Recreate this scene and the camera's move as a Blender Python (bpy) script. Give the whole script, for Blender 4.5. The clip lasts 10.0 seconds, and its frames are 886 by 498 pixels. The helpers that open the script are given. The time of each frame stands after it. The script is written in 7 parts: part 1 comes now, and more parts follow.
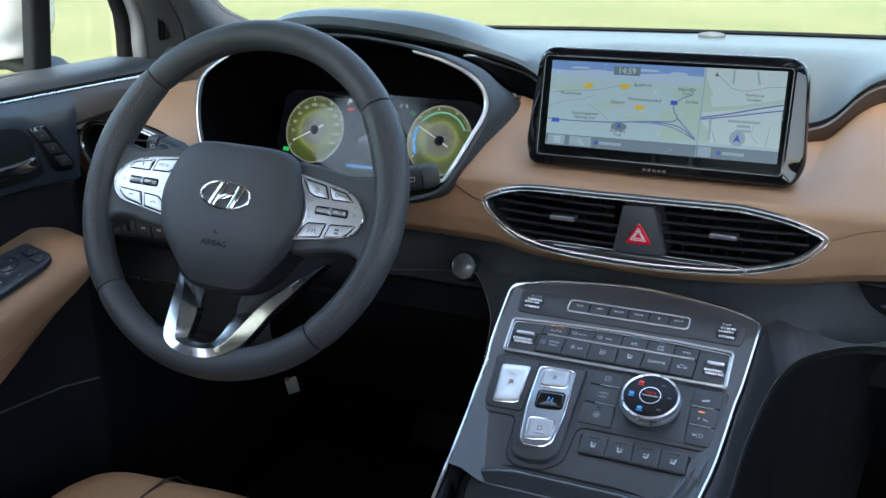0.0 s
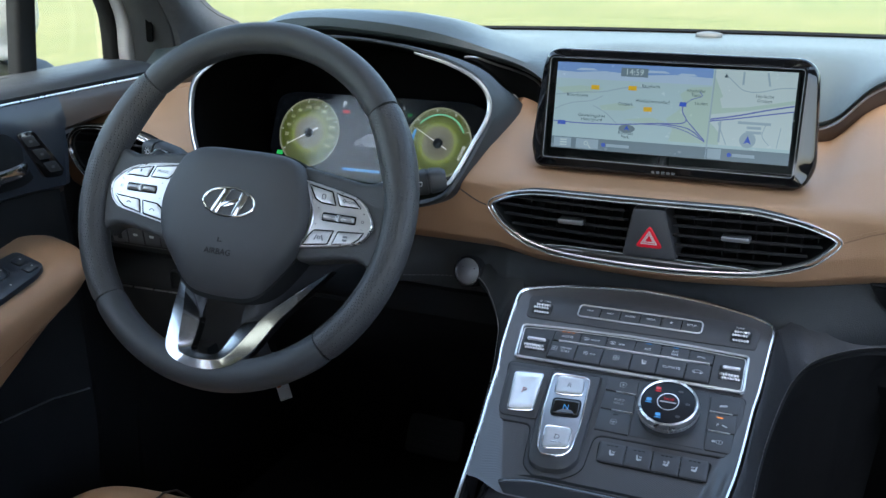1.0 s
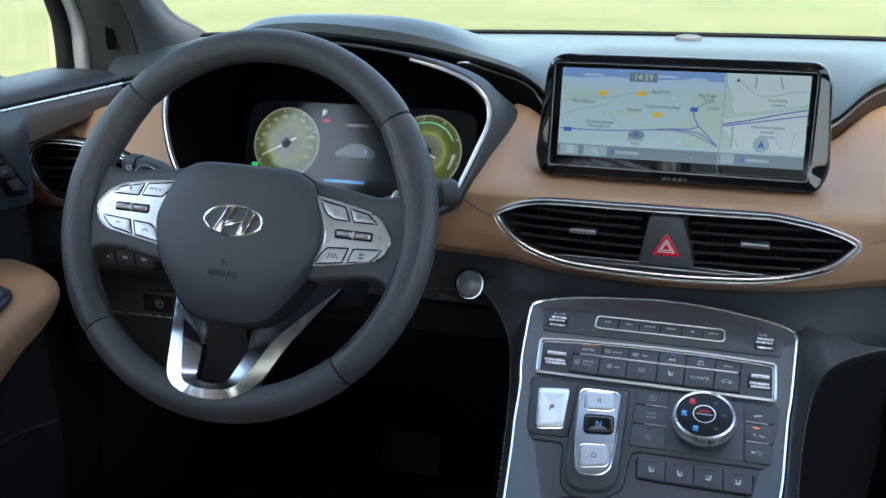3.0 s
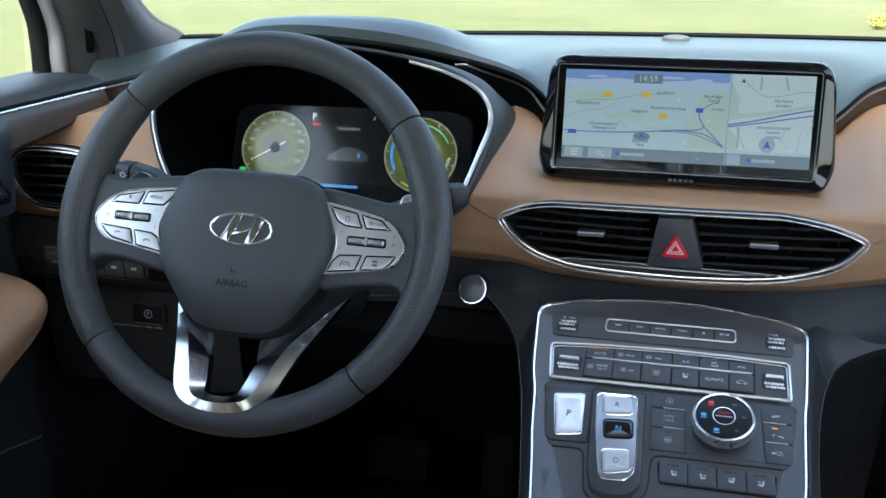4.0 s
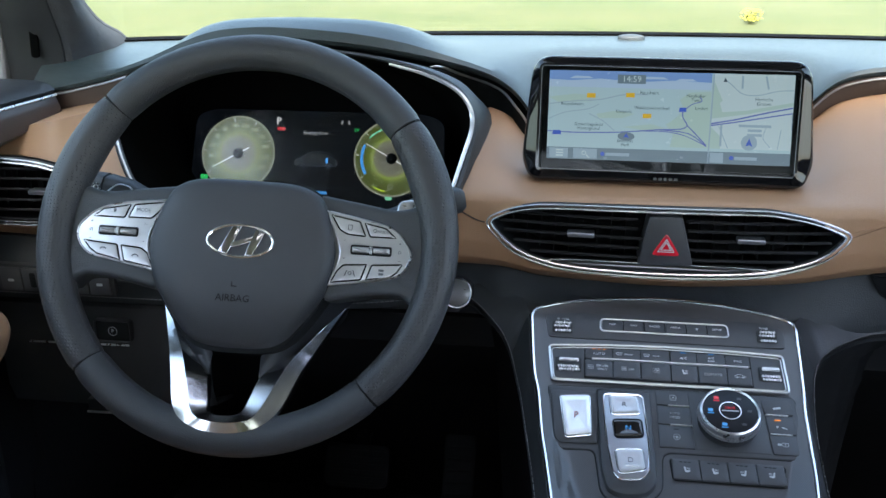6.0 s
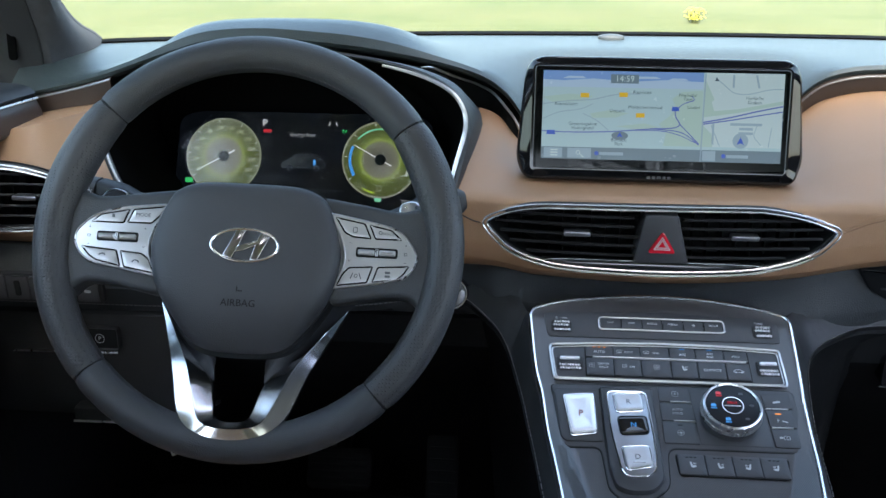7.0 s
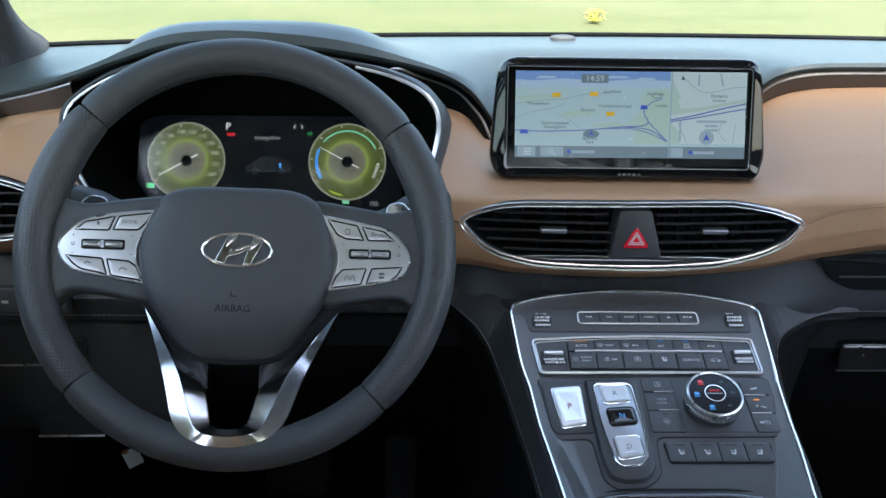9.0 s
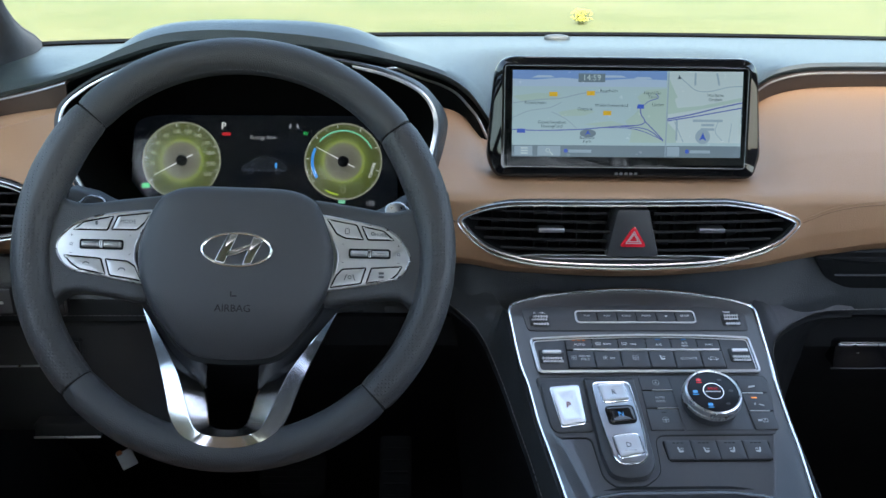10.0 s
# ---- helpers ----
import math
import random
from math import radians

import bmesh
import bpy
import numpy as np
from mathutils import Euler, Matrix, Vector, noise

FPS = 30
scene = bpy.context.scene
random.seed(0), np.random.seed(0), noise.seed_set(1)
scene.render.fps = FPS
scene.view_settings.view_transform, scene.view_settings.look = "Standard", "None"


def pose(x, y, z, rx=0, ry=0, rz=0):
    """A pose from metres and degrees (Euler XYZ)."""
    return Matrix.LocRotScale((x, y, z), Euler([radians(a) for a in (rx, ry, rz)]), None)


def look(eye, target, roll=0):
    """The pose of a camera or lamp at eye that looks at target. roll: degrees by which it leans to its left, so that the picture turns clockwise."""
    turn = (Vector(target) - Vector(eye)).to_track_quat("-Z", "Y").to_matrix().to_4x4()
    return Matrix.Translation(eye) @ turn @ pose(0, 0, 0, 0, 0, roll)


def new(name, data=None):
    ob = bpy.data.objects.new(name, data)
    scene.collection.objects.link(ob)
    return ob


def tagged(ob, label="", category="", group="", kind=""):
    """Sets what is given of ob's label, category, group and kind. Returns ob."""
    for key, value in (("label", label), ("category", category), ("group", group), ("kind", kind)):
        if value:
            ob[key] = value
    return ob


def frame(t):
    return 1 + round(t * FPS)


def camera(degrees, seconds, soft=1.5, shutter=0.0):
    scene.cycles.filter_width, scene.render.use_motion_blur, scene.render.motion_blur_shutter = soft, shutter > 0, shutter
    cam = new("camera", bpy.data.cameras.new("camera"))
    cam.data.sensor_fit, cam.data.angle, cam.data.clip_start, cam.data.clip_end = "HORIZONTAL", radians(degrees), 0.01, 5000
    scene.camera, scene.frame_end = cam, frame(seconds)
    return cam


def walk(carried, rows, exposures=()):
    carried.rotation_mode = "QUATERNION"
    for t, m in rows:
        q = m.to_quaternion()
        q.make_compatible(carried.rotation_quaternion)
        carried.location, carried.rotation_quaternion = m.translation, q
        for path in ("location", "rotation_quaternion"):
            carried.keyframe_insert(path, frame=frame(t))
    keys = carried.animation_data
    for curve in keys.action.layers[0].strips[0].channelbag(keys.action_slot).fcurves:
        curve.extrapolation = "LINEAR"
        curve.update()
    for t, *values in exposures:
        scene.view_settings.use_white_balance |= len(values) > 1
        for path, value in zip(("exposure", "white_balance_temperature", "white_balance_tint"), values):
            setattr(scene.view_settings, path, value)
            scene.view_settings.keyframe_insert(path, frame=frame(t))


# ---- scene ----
cam = camera(47.7, 10.0)
PATH = [
    (0, (0.255, -0.955, 1.391), (-0.595, 0.744, 0.766), -0.8),
    (0.5, (0.237, -0.955, 1.394), (-0.584, 0.756, 0.763), -0.8),
    (1, (0.209, -0.955, 1.394), (-0.581, 0.771, 0.763), -0.8),
    (1.5, (0.181, -0.954, 1.395), (-0.57, 0.788, 0.762), -0.7),
    (2, (0.15, -0.956, 1.395), (-0.55, 0.808, 0.763), -0.6),
    (2.5, (0.124, -0.956, 1.395), (-0.533, 0.824, 0.764), -0.6),
    (4, (0.028, -0.96, 1.396), (-0.475, 0.869, 0.764), -0.4),
    (4.5, (0.003, -0.961, 1.398), (-0.447, 0.881, 0.763), -0.3),
    (5, (-0.026, -0.963, 1.398), (-0.419, 0.892, 0.763), -0.2),
    (5.5, (-0.052, -0.965, 1.399), (-0.386, 0.901, 0.762), -0.1),
    (7, (-0.129, -0.971, 1.401), (-0.304, 0.916, 0.761), 0.2),
    (7.5, (-0.15, -0.974, 1.4), (-0.267, 0.918, 0.762), 0.3),
    (8, (-0.17, -0.976, 1.399), (-0.236, 0.919, 0.763), 0.4),
    (8.5, (-0.191, -0.978, 1.401), (-0.217, 0.917, 0.763), 0.4),
    (9, (-0.205, -0.981, 1.401), (-0.189, 0.916, 0.765), 0.6),
    (9.5, (-0.211, -0.982, 1.4), (-0.173, 0.915, 0.766), 0.6),
    (10, (-0.216, -0.981, 1.4), (-0.174, 0.915, 0.765), 0.7),
]
walk(cam, [(t, look(eye, target, roll)) for t, eye, target, roll in PATH])

# ---- light ----
world = bpy.data.worlds.new("sky")
scene.world = world
world.use_nodes = True
sky = world.node_tree.nodes.new("ShaderNodeTexSky")
sky.sky_type, sky.sun_disc = "NISHITA", False
sky.sun_elevation, sky.sun_rotation = radians(60), radians(170)
sky.air_density, sky.dust_density, sky.ozone_density = 1.0, 2.8, 0.7
back = world.node_tree.nodes["Background"]
back.inputs["Strength"].default_value = 0.15
world.node_tree.links.new(sky.outputs["Color"], back.inputs["Color"])

sun = new("sun", bpy.data.lights.new("sun", "SUN"))
sun.data.energy, sun.data.angle, sun.data.color = 1.4, radians(20), (1.0, 0.96, 0.9)
sun.matrix_world = look((0.5, -2.6, 4.6), (0, 0, 0))
scene.view_settings.exposure = 2.96


# ---- materials ----
def material(name, colour, rough=0.5, metal=0.0, grain=0.0, grain_size=400.0, blotch=0.08, blotch_size=6.0, coat=0.0,
             emit=None, power=0.0, spread=0.06, specular=0.5):
    """A surface with fine grain (bump and roughness) and broad stains."""
    mat = bpy.data.materials.new(name)
    mat.use_nodes = True
    n, l = mat.node_tree.nodes, mat.node_tree.links
    b = n["Principled BSDF"]
    b.inputs["Metallic"].default_value = metal
    b.inputs["Coat Weight"].default_value = coat
    b.inputs["Coat Roughness"].default_value = 0.06
    b.inputs["Specular IOR Level"].default_value = specular
    where = n.new("ShaderNodeTexCoord")
    broad = n.new("ShaderNodeTexNoise")
    broad.inputs["Scale"].default_value, broad.inputs["Detail"].default_value = blotch_size, 4
    l.new(where.outputs["Object"], broad.inputs["Vector"])
    ramp = n.new("ShaderNodeMix")
    ramp.data_type = "RGBA"
    dark = [c * (1 - blotch) for c in colour]
    lite = [min(1, c * (1 + blotch)) for c in colour]
    ramp.inputs[6].default_value, ramp.inputs[7].default_value = (*dark, 1), (*lite, 1)
    l.new(broad.outputs["Fac"], ramp.inputs["Factor"])
    l.new(ramp.outputs[2], b.inputs["Base Color"])
    fine = n.new("ShaderNodeTexNoise")
    fine.inputs["Scale"].default_value, fine.inputs["Detail"].default_value = grain_size * 0.35, 3
    l.new(where.outputs["Object"], fine.inputs["Vector"])
    r = n.new("ShaderNodeMapRange")
    r.inputs["To Min"].default_value, r.inputs["To Max"].default_value = max(0.02, rough - spread), min(1, rough + spread)
    l.new(fine.outputs["Fac"], r.inputs["Value"])
    l.new(r.outputs["Result"], b.inputs["Roughness"])
    if grain:
        cell = n.new("ShaderNodeTexVoronoi")
        cell.inputs["Scale"].default_value = grain_size
        l.new(where.outputs["Object"], cell.inputs["Vector"])
        bump = n.new("ShaderNodeBump")
        bump.inputs["Strength"].default_value, bump.inputs["Distance"].default_value = grain, 0.0006
        l.new(cell.outputs["Distance"], bump.inputs["Height"])
        l.new(bump.outputs["Normal"], b.inputs["Normal"])
    if emit:
        b.inputs["Emission Color"].default_value, b.inputs["Emission Strength"].default_value = (*emit, 1), power
    return mat


def woven():
    """Graphite panel with a fine diagonal weave under clear lacquer."""
    mat = material("graphite_panel", (0.066, 0.064, 0.065), 0.36, metal=0.35, coat=0.55, blotch=0.04, spread=0.04)
    n, l = mat.node_tree.nodes, mat.node_tree.links
    b = n["Principled BSDF"]
    b.inputs["Coat Roughness"].default_value = 0.035
    where, turn, wave, bump = n.new("ShaderNodeTexCoord"), n.new("ShaderNodeMapping"), n.new("ShaderNodeTexWave"), n.new("ShaderNodeBump")
    turn.inputs["Rotation"].default_value = (0, 0, radians(40))
    wave.inputs["Scale"].default_value, wave.inputs["Distortion"].default_value = 210, 0.4
    l.new(where.outputs["Object"], turn.inputs["Vector"])
    l.new(turn.outputs["Vector"], wave.inputs["Vector"])
    bump.inputs["Strength"].default_value, bump.inputs["Distance"].default_value = 0.35, 0.0004
    l.new(wave.outputs["Fac"], bump.inputs["Height"])
    l.new(bump.outputs["Normal"], b.inputs["Normal"])
    return mat


TAN = material("tan_leather", (0.352, 0.200, 0.110), 0.48, grain=0.35, grain_size=900, blotch=0.05)
SEAL = material("rubber_seal", (0.002, 0.002, 0.002), 0.9, specular=0.05)
BROWN = material("brown_trim", (0.058, 0.041, 0.033), 0.36, coat=0.1, grain=0.1, blotch=0.1)
SOFT = material("soft_dash_skin", (0.039, 0.051, 0.050), 0.42, grain=0.4, grain_size=700, blotch=0.07)
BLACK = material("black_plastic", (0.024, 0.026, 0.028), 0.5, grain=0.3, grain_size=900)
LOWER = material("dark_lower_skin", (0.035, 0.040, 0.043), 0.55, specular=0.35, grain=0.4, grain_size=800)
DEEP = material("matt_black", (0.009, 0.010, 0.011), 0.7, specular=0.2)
RIM = material("wheel_leather", (0.044, 0.048, 0.052), 0.47, grain=0.45, grain_size=1100, blotch=0.06)
HUB = material("airbag_cover", (0.046, 0.048, 0.052), 0.52, grain=0.3, grain_size=1300)
CHROME = material("chrome", (0.82, 0.83, 0.85), 0.14, metal=1.0, spread=0.03, blotch=0.02)
SATIN = material("satin_silver", (0.74, 0.74, 0.75), 0.28, metal=1.0, spread=0.03, blotch=0.02)
PAINT_SILVER = material("silver_paint", (0.54, 0.545, 0.55), 0.33, metal=0.75, blotch=0.03)
SLAT = material("slat_black", (0.009, 0.009, 0.010), 0.5, specular=0.3)
DARKCHROME = material("dark_chrome", (0.42, 0.43, 0.45), 0.14, metal=1.0, spread=0.03, blotch=0.02)
PIANO = material("piano_black", (0.008, 0.008, 0.009), 0.07, coat=0.6, spread=0.03)
PANEL = woven()
KEY = material("graphite_key", (0.050, 0.052, 0.056), 0.42, blotch=0.04)
GLOSS = material("dark_gloss", (0.03, 0.032, 0.035), 0.12, coat=1.0)
WHITE = material("printed_white", (0.62, 0.62, 0.62), 0.5)
PRINT = material("printed_grey", (0.45, 0.46, 0.47), 0.5)
RED = material("hazard_red", (0.72, 0.015, 0.035), 0.12, coat=1.0)
BRIGHT = material("bright_metal", (0.86, 0.87, 0.88), 0.25, metal=0.65, spread=0.03, blotch=0.02)
CARPET = material("carpet", (0.04, 0.04, 0.043), 0.95, grain=1.0, grain_size=500, blotch=0.3)
HEADLINE = material("headliner", (0.42, 0.415, 0.40), 0.9, grain=0.5, grain_size=600)
BODY = material("white_car_paint", (0.75, 0.77, 0.8), 0.2, coat=0.8, blotch=0.01)
STITCH = material("stitch_thread", (0.17, 0.17, 0.17), 0.8)
DULL = material("dull_silver", (0.34, 0.35, 0.37), 0.3, metal=0.9)
FABRIC = material("pillar_fabric", (0.050, 0.052, 0.056), 0.9, grain=0.7, grain_size=700, blotch=0.3, blotch_size=60)


# ---- mesh helpers ----
def part(name, bm, mat, parent=None, label="", angle=32, place=None):
    """Links a bmesh as one mesh object under a thing or part."""
    bmesh.ops.recalc_face_normals(bm, faces=bm.faces)
    me = bpy.data.meshes.new(name)
    bm.to_mesh(me)
    bm.free()
    me.polygons.foreach_set("use_smooth", [True] * len(me.polygons))
    me.set_sharp_from_angle(angle=radians(angle))
    me.materials.append(mat)
    ob = new(name, me)
    if parent:
        ob.parent = parent
    if place:
        ob.matrix_basis = place
    if label:
        ob["label"] = label
    return ob


def thing(name, label, category, m=None, group="", kind=""):
    ob = new(name)
    ob.empty_display_size = 0.05
    if m:
        ob.matrix_world = m
    return tagged(ob, label, category, group, kind)


def rrect(w, h, r, n=5, cx=0.0, cy=0.0):
    """A rectangle with rounded corners, anticlockwise."""
    pts = []
    for sx, sy, a0 in ((1, 1, 0), (-1, 1, 90), (-1, -1, 180), (1, -1, 270)):
        for i in range(n + 1):
            a = radians(a0 + 90 * i / n)
            pts.append((cx + sx * (w / 2 - r) + r * math.cos(a), cy + sy * (h / 2 - r) + r * math.sin(a)))
    return pts


def rounded(corners, r, n=4):
    """A polygon with its corners rounded; r is one radius or one a corner."""
    out, k = [], len(corners)
    for i, c in enumerate(corners):
        rad = r[i] if isinstance(r, (list, tuple)) else r
        p, a, b = Vector(c), Vector(corners[i - 1]), Vector(corners[(i + 1) % k])
        da, db = (a - p), (b - p)
        d = min(rad, da.length * 0.45, db.length * 0.45)
        if d < 1e-5:
            out.append(tuple(p))
            continue
        s, e = p + da.normalized() * d, p + db.normalized() * d
        for j in range(n + 1):
            t = j / n
            q = s * (1 - t) ** 2 + p * 2 * t * (1 - t) + e * t * t
            out.append((q.x, q.y))
    return out


def inset(pts, d):
    """The outline moved inwards by d."""
    k, out = len(pts), []
    area = sum(pts[i - 1][0] * pts[i][1] - pts[i][0] * pts[i - 1][1] for i in range(k))
    sgn = 1 if area > 0 else -1
    for i in range(k):
        p, a, b = Vector(pts[i]), Vector(pts[i - 1]), Vector(pts[(i + 1) % k])
        t1, t2 = (p - a), (b - p)
        t1 = t1.normalized() if t1.length > 1e-9 else Vector((0, 0))
        t2 = t2.normalized() if t2.length > 1e-9 else t1
        n1, n2 = Vector((-t1.y, t1.x)), Vector((-t2.y, t2.x))
        m = n1 + n2
        m = m / max(m.length_squared / 2, 0.5) if m.length > 1e-6 else n1
        q = p + m * d * sgn
        out.append((q.x, q.y))
    return out


def rings_mesh(rings, closed=True, cap_a=True, cap_b=True, bm=None):
    """Skins rings of equal length. closed: each ring is a loop."""
    bm = bm or bmesh.new()
    vs = [[bm.verts.new(p) for p in ring] for ring in rings]
    k = len(rings[0])
    for a, b in zip(vs, vs[1:]):
        for i in range(k if closed else k - 1):
            j = (i + 1) % k
            try:
                bm.faces.new((a[i], a[j], b[j], b[i]))
            except ValueError:
                pass
    if cap_a and closed:
        bm.faces.new(vs[0][::-1])
    if cap_b and closed:
        bm.faces.new(vs[-1])
    return bm


def slab(pts, z0, z1, bevel=0.001, steps=2, bm=None, back=True, crown=0.0):
    """A plate of that outline from z0 up to z1, with a rounded upper edge; crown lifts its middle."""
    rings = [[(x, y, z0) for x, y in pts]]
    for i in range(steps + 1):
        a = radians(90 * i / steps)
        q = inset(pts, bevel * (1 - math.cos(a))) if bevel else pts
        rings.append([(x, y, z1 - bevel + bevel * math.sin(a)) for x, y in q])
        if not bevel:
            break
    if crown:
        q0 = rings[-1]
        cx, cy = sum(p[0] for p in q0) / len(q0), sum(p[1] for p in q0) / len(q0)
        for s in (0.75, 0.45, 0.15):
            rings.append([(cx + (x - cx) * s, cy + (y - cy) * s, z1 + crown * (1 - s * s)) for x, y, z in q0])
    return rings_mesh(rings, cap_a=back, bm=bm)


def frame_ring(outer, width, z0, z1, bevel=0.0006, bm=None):
    """A flat ring with rounded edges round an opening."""
    inner = inset(outer, width)
    rings = []
    for pts, z in ((outer, z0), (outer, z1 - bevel), (inset(outer, bevel), z1), (inset(outer, width - bevel), z1), (inner, z1 - bevel), (inner, z0)):
        rings.append([(x, y, z) for x, y in pts])
    rings.append(rings[0])
    bm = rings_mesh(rings, cap_a=False, cap_b=False, bm=bm)
    bmesh.ops.remove_doubles(bm, verts=bm.verts, dist=1e-7)
    return bm


def tube(path, section, closed=False, up=(0, 0, 1), bm=None, scale=None, caps=True):
    """Sweeps a section [(side, out), ...] or a radius along a path."""
    if not isinstance(section, (list, tuple)):
        section = [(section * math.cos(a), section * math.sin(a)) for a in (2 * math.pi * i / 8 for i in range(8))]
    P = [Vector(p) for p in path]
    k, rings = len(P), []
    for i, p in enumerate(P):
        a = P[i - 1] if (i or closed) else p
        b = P[(i + 1) % k] if (i < k - 1 or closed) else p
        t = (b - a).normalized()
        u = Vector(up[i]) if isinstance(up, list) else Vector(up)
        side = t.cross(u)
        side = side.normalized() if side.length > 1e-6 else Vector((1, 0, 0))
        o = side.cross(t).normalized()
        f = scale[i] if scale else 1.0
        rings.append([tuple(p + side * s * f + o * q * f) for s, q in section])
    if closed:
        rings.append(rings[0])
    bm = rings_mesh(rings, cap_a=caps and not closed, cap_b=caps and not closed, bm=bm)
    if closed:
        bmesh.ops.remove_doubles(bm, verts=bm.verts, dist=1e-7)
    return bm


def smooth_path(pts, n=8, closed=False):
    """A Catmull-Rom curve through the points."""
    P, out = [Vector(p) for p in pts], []
    k = len(P)
    for i in range(k if closed else k - 1):
        p0 = P[(i - 1) % k] if (closed or i > 0) else P[0] * 2 - P[1]
        p1, p2 = P[i], P[(i + 1) % k]
        p3 = P[(i + 2) % k] if (closed or i < k - 2) else P[-1] * 2 - P[-2]
        for j in range(n):
            t = j / n
            out.append(0.5 * ((2 * p1) + (p2 - p0) * t + (2 * p0 - 5 * p1 + 4 * p2 - p3) * t * t + (3 * p1 - p0 - 3 * p2 + p3) * t ** 3))
    if not closed:
        out.append(P[-1])
    return out


def sheet(rows, thick=0.004):
    """A skin over a grid of points, thickened."""
    bm = rings_mesh(rows, closed=False)
    bmesh.ops.recalc_face_normals(bm, faces=bm.faces)
    bmesh.ops.solidify(bm, geom=bm.faces[:], thickness=thick)
    return bm


def box(x0, x1, y0, y1, z0, z1, bevel=0.003, bm=None):
    return slab(rrect(x1 - x0, y1 - y0, min(bevel, (x1 - x0) / 3, (y1 - y0) / 3), 2, (x0 + x1) / 2, (y0 + y1) / 2), z0, z1, bevel, bm=bm)


def words(name, text, size, mat, parent, m, label="", lift=0.0002):
    """Writing as thin raised letters."""
    cu = bpy.data.curves.new(name, "FONT")
    cu.body, cu.size, cu.extrude, cu.align_x, cu.align_y, cu.resolution_u = text, size, lift, "CENTER", "CENTER", 2
    tmp = bpy.data.objects.new(name, cu)
    me = bpy.data.meshes.new_from_object(tmp)
    bpy.data.objects.remove(tmp)
    me.materials.clear()
    me.materials.append(mat)
    ob = new(name, me)
    ob.parent, ob.matrix_basis = parent, m
    if label:
        ob["label"] = label
    return ob


def lerp(x, table):
    """Values between the rows (x, a, b, ...) of a table, by a monotone cubic."""
    if x <= table[0][0]:
        return table[0][1:]
    if x >= table[-1][0]:
        return table[-1][1:]
    i = next(k for k in range(len(table) - 1) if x <= table[k + 1][0])
    p, q = table[i], table[i + 1]
    h = q[0] - p[0]
    t, out = (x - p[0]) / h, []
    for c in range(1, len(p)):
        d = (q[c] - p[c]) / h
        ends = []
        for j in (i - 1, i + 1):
            if j < 0 or j + 1 >= len(table):
                ends.append(d)
                continue
            e = (table[j + 1][c] - table[j][c]) / (table[j + 1][0] - table[j][0])
            ends.append(2 * d * e / (d + e) if d * e > 0 else 0.0)
        m0, m1 = ends
        out.append(p[c] * (2 * t ** 3 - 3 * t * t + 1) + h * m0 * (t ** 3 - 2 * t * t + t) + q[c] * (3 * t * t - 2 * t ** 3) + h * m1 * (t ** 3 - t * t))
    return tuple(out)


def soft_lerp(x, table, d=0.012):
    """The same, rounded off over a width of 2 d."""
    rows = [lerp(x + d * k / 3, table) for k in (-3, -2, -1, 0, 1, 2, 3)]
    return tuple(sum(c) / 7 for c in zip(*rows))


def cut_corners(pts, times=2):
    """Rounds a polyline by cutting its corners."""
    P = [Vector(p) for p in pts]
    for _ in range(times):
        Q = [P[0]]
        for a, b in zip(P, P[1:]):
            Q += [a.lerp(b, 0.25), a.lerp(b, 0.75)]
        P = Q + [P[-1]]
    return P


def stuff(ob):
    ob["kind"] = "stuff"
    return ob

# ---- ground and cabin shell ----
def meadow():
    mat = material("meadow", (0.20, 0.235, 0.06), 0.95, blotch=0.0)
    n, l = mat.node_tree.nodes, mat.node_tree.links
    where = n.new("ShaderNodeTexCoord")
    a, b = n.new("ShaderNodeTexNoise"), n.new("ShaderNodeTexNoise")
    for tex, size in ((a, 0.35), (b, 3.0)):
        tex.inputs["Scale"].default_value, tex.inputs["Detail"].default_value = size, 3
        l.new(where.outputs["Object"], tex.inputs["Vector"])
    ramp = n.new("ShaderNodeValToRGB")
    ramp.color_ramp.elements[0].position, ramp.color_ramp.elements[0].color = 0.35, (0.072, 0.084, 0.020, 1)
    ramp.color_ramp.elements[1].position, ramp.color_ramp.elements[1].color = 0.68, (0.118, 0.112, 0.040, 1)
    mixer = n.new("ShaderNodeMath")
    mixer.operation = "MULTIPLY_ADD"
    mixer.inputs[1].default_value = 0.35
    l.new(b.outputs["Fac"], mixer.inputs[0])
    half = n.new("ShaderNodeMath")
    half.operation = "MULTIPLY"
    half.inputs[1].default_value = 0.68
    l.new(a.outputs["Fac"], half.inputs[0])
    l.new(half.outputs[0], mixer.inputs[2])
    l.new(mixer.outputs[0], ramp.inputs["Fac"])
    l.new(ramp.outputs["Color"], n["Principled BSDF"].inputs["Base Color"])
    return mat


MEADOW = meadow()
bm = bmesh.new()
bmesh.ops.create_grid(bm, x_segments=8, y_segments=8, size=600)
ground = part("ground", bm, MEADOW)
tagged(ground, "sunlit yellow-green meadow round the parked car", "grass", kind="structure")

rnd = random.Random(4)
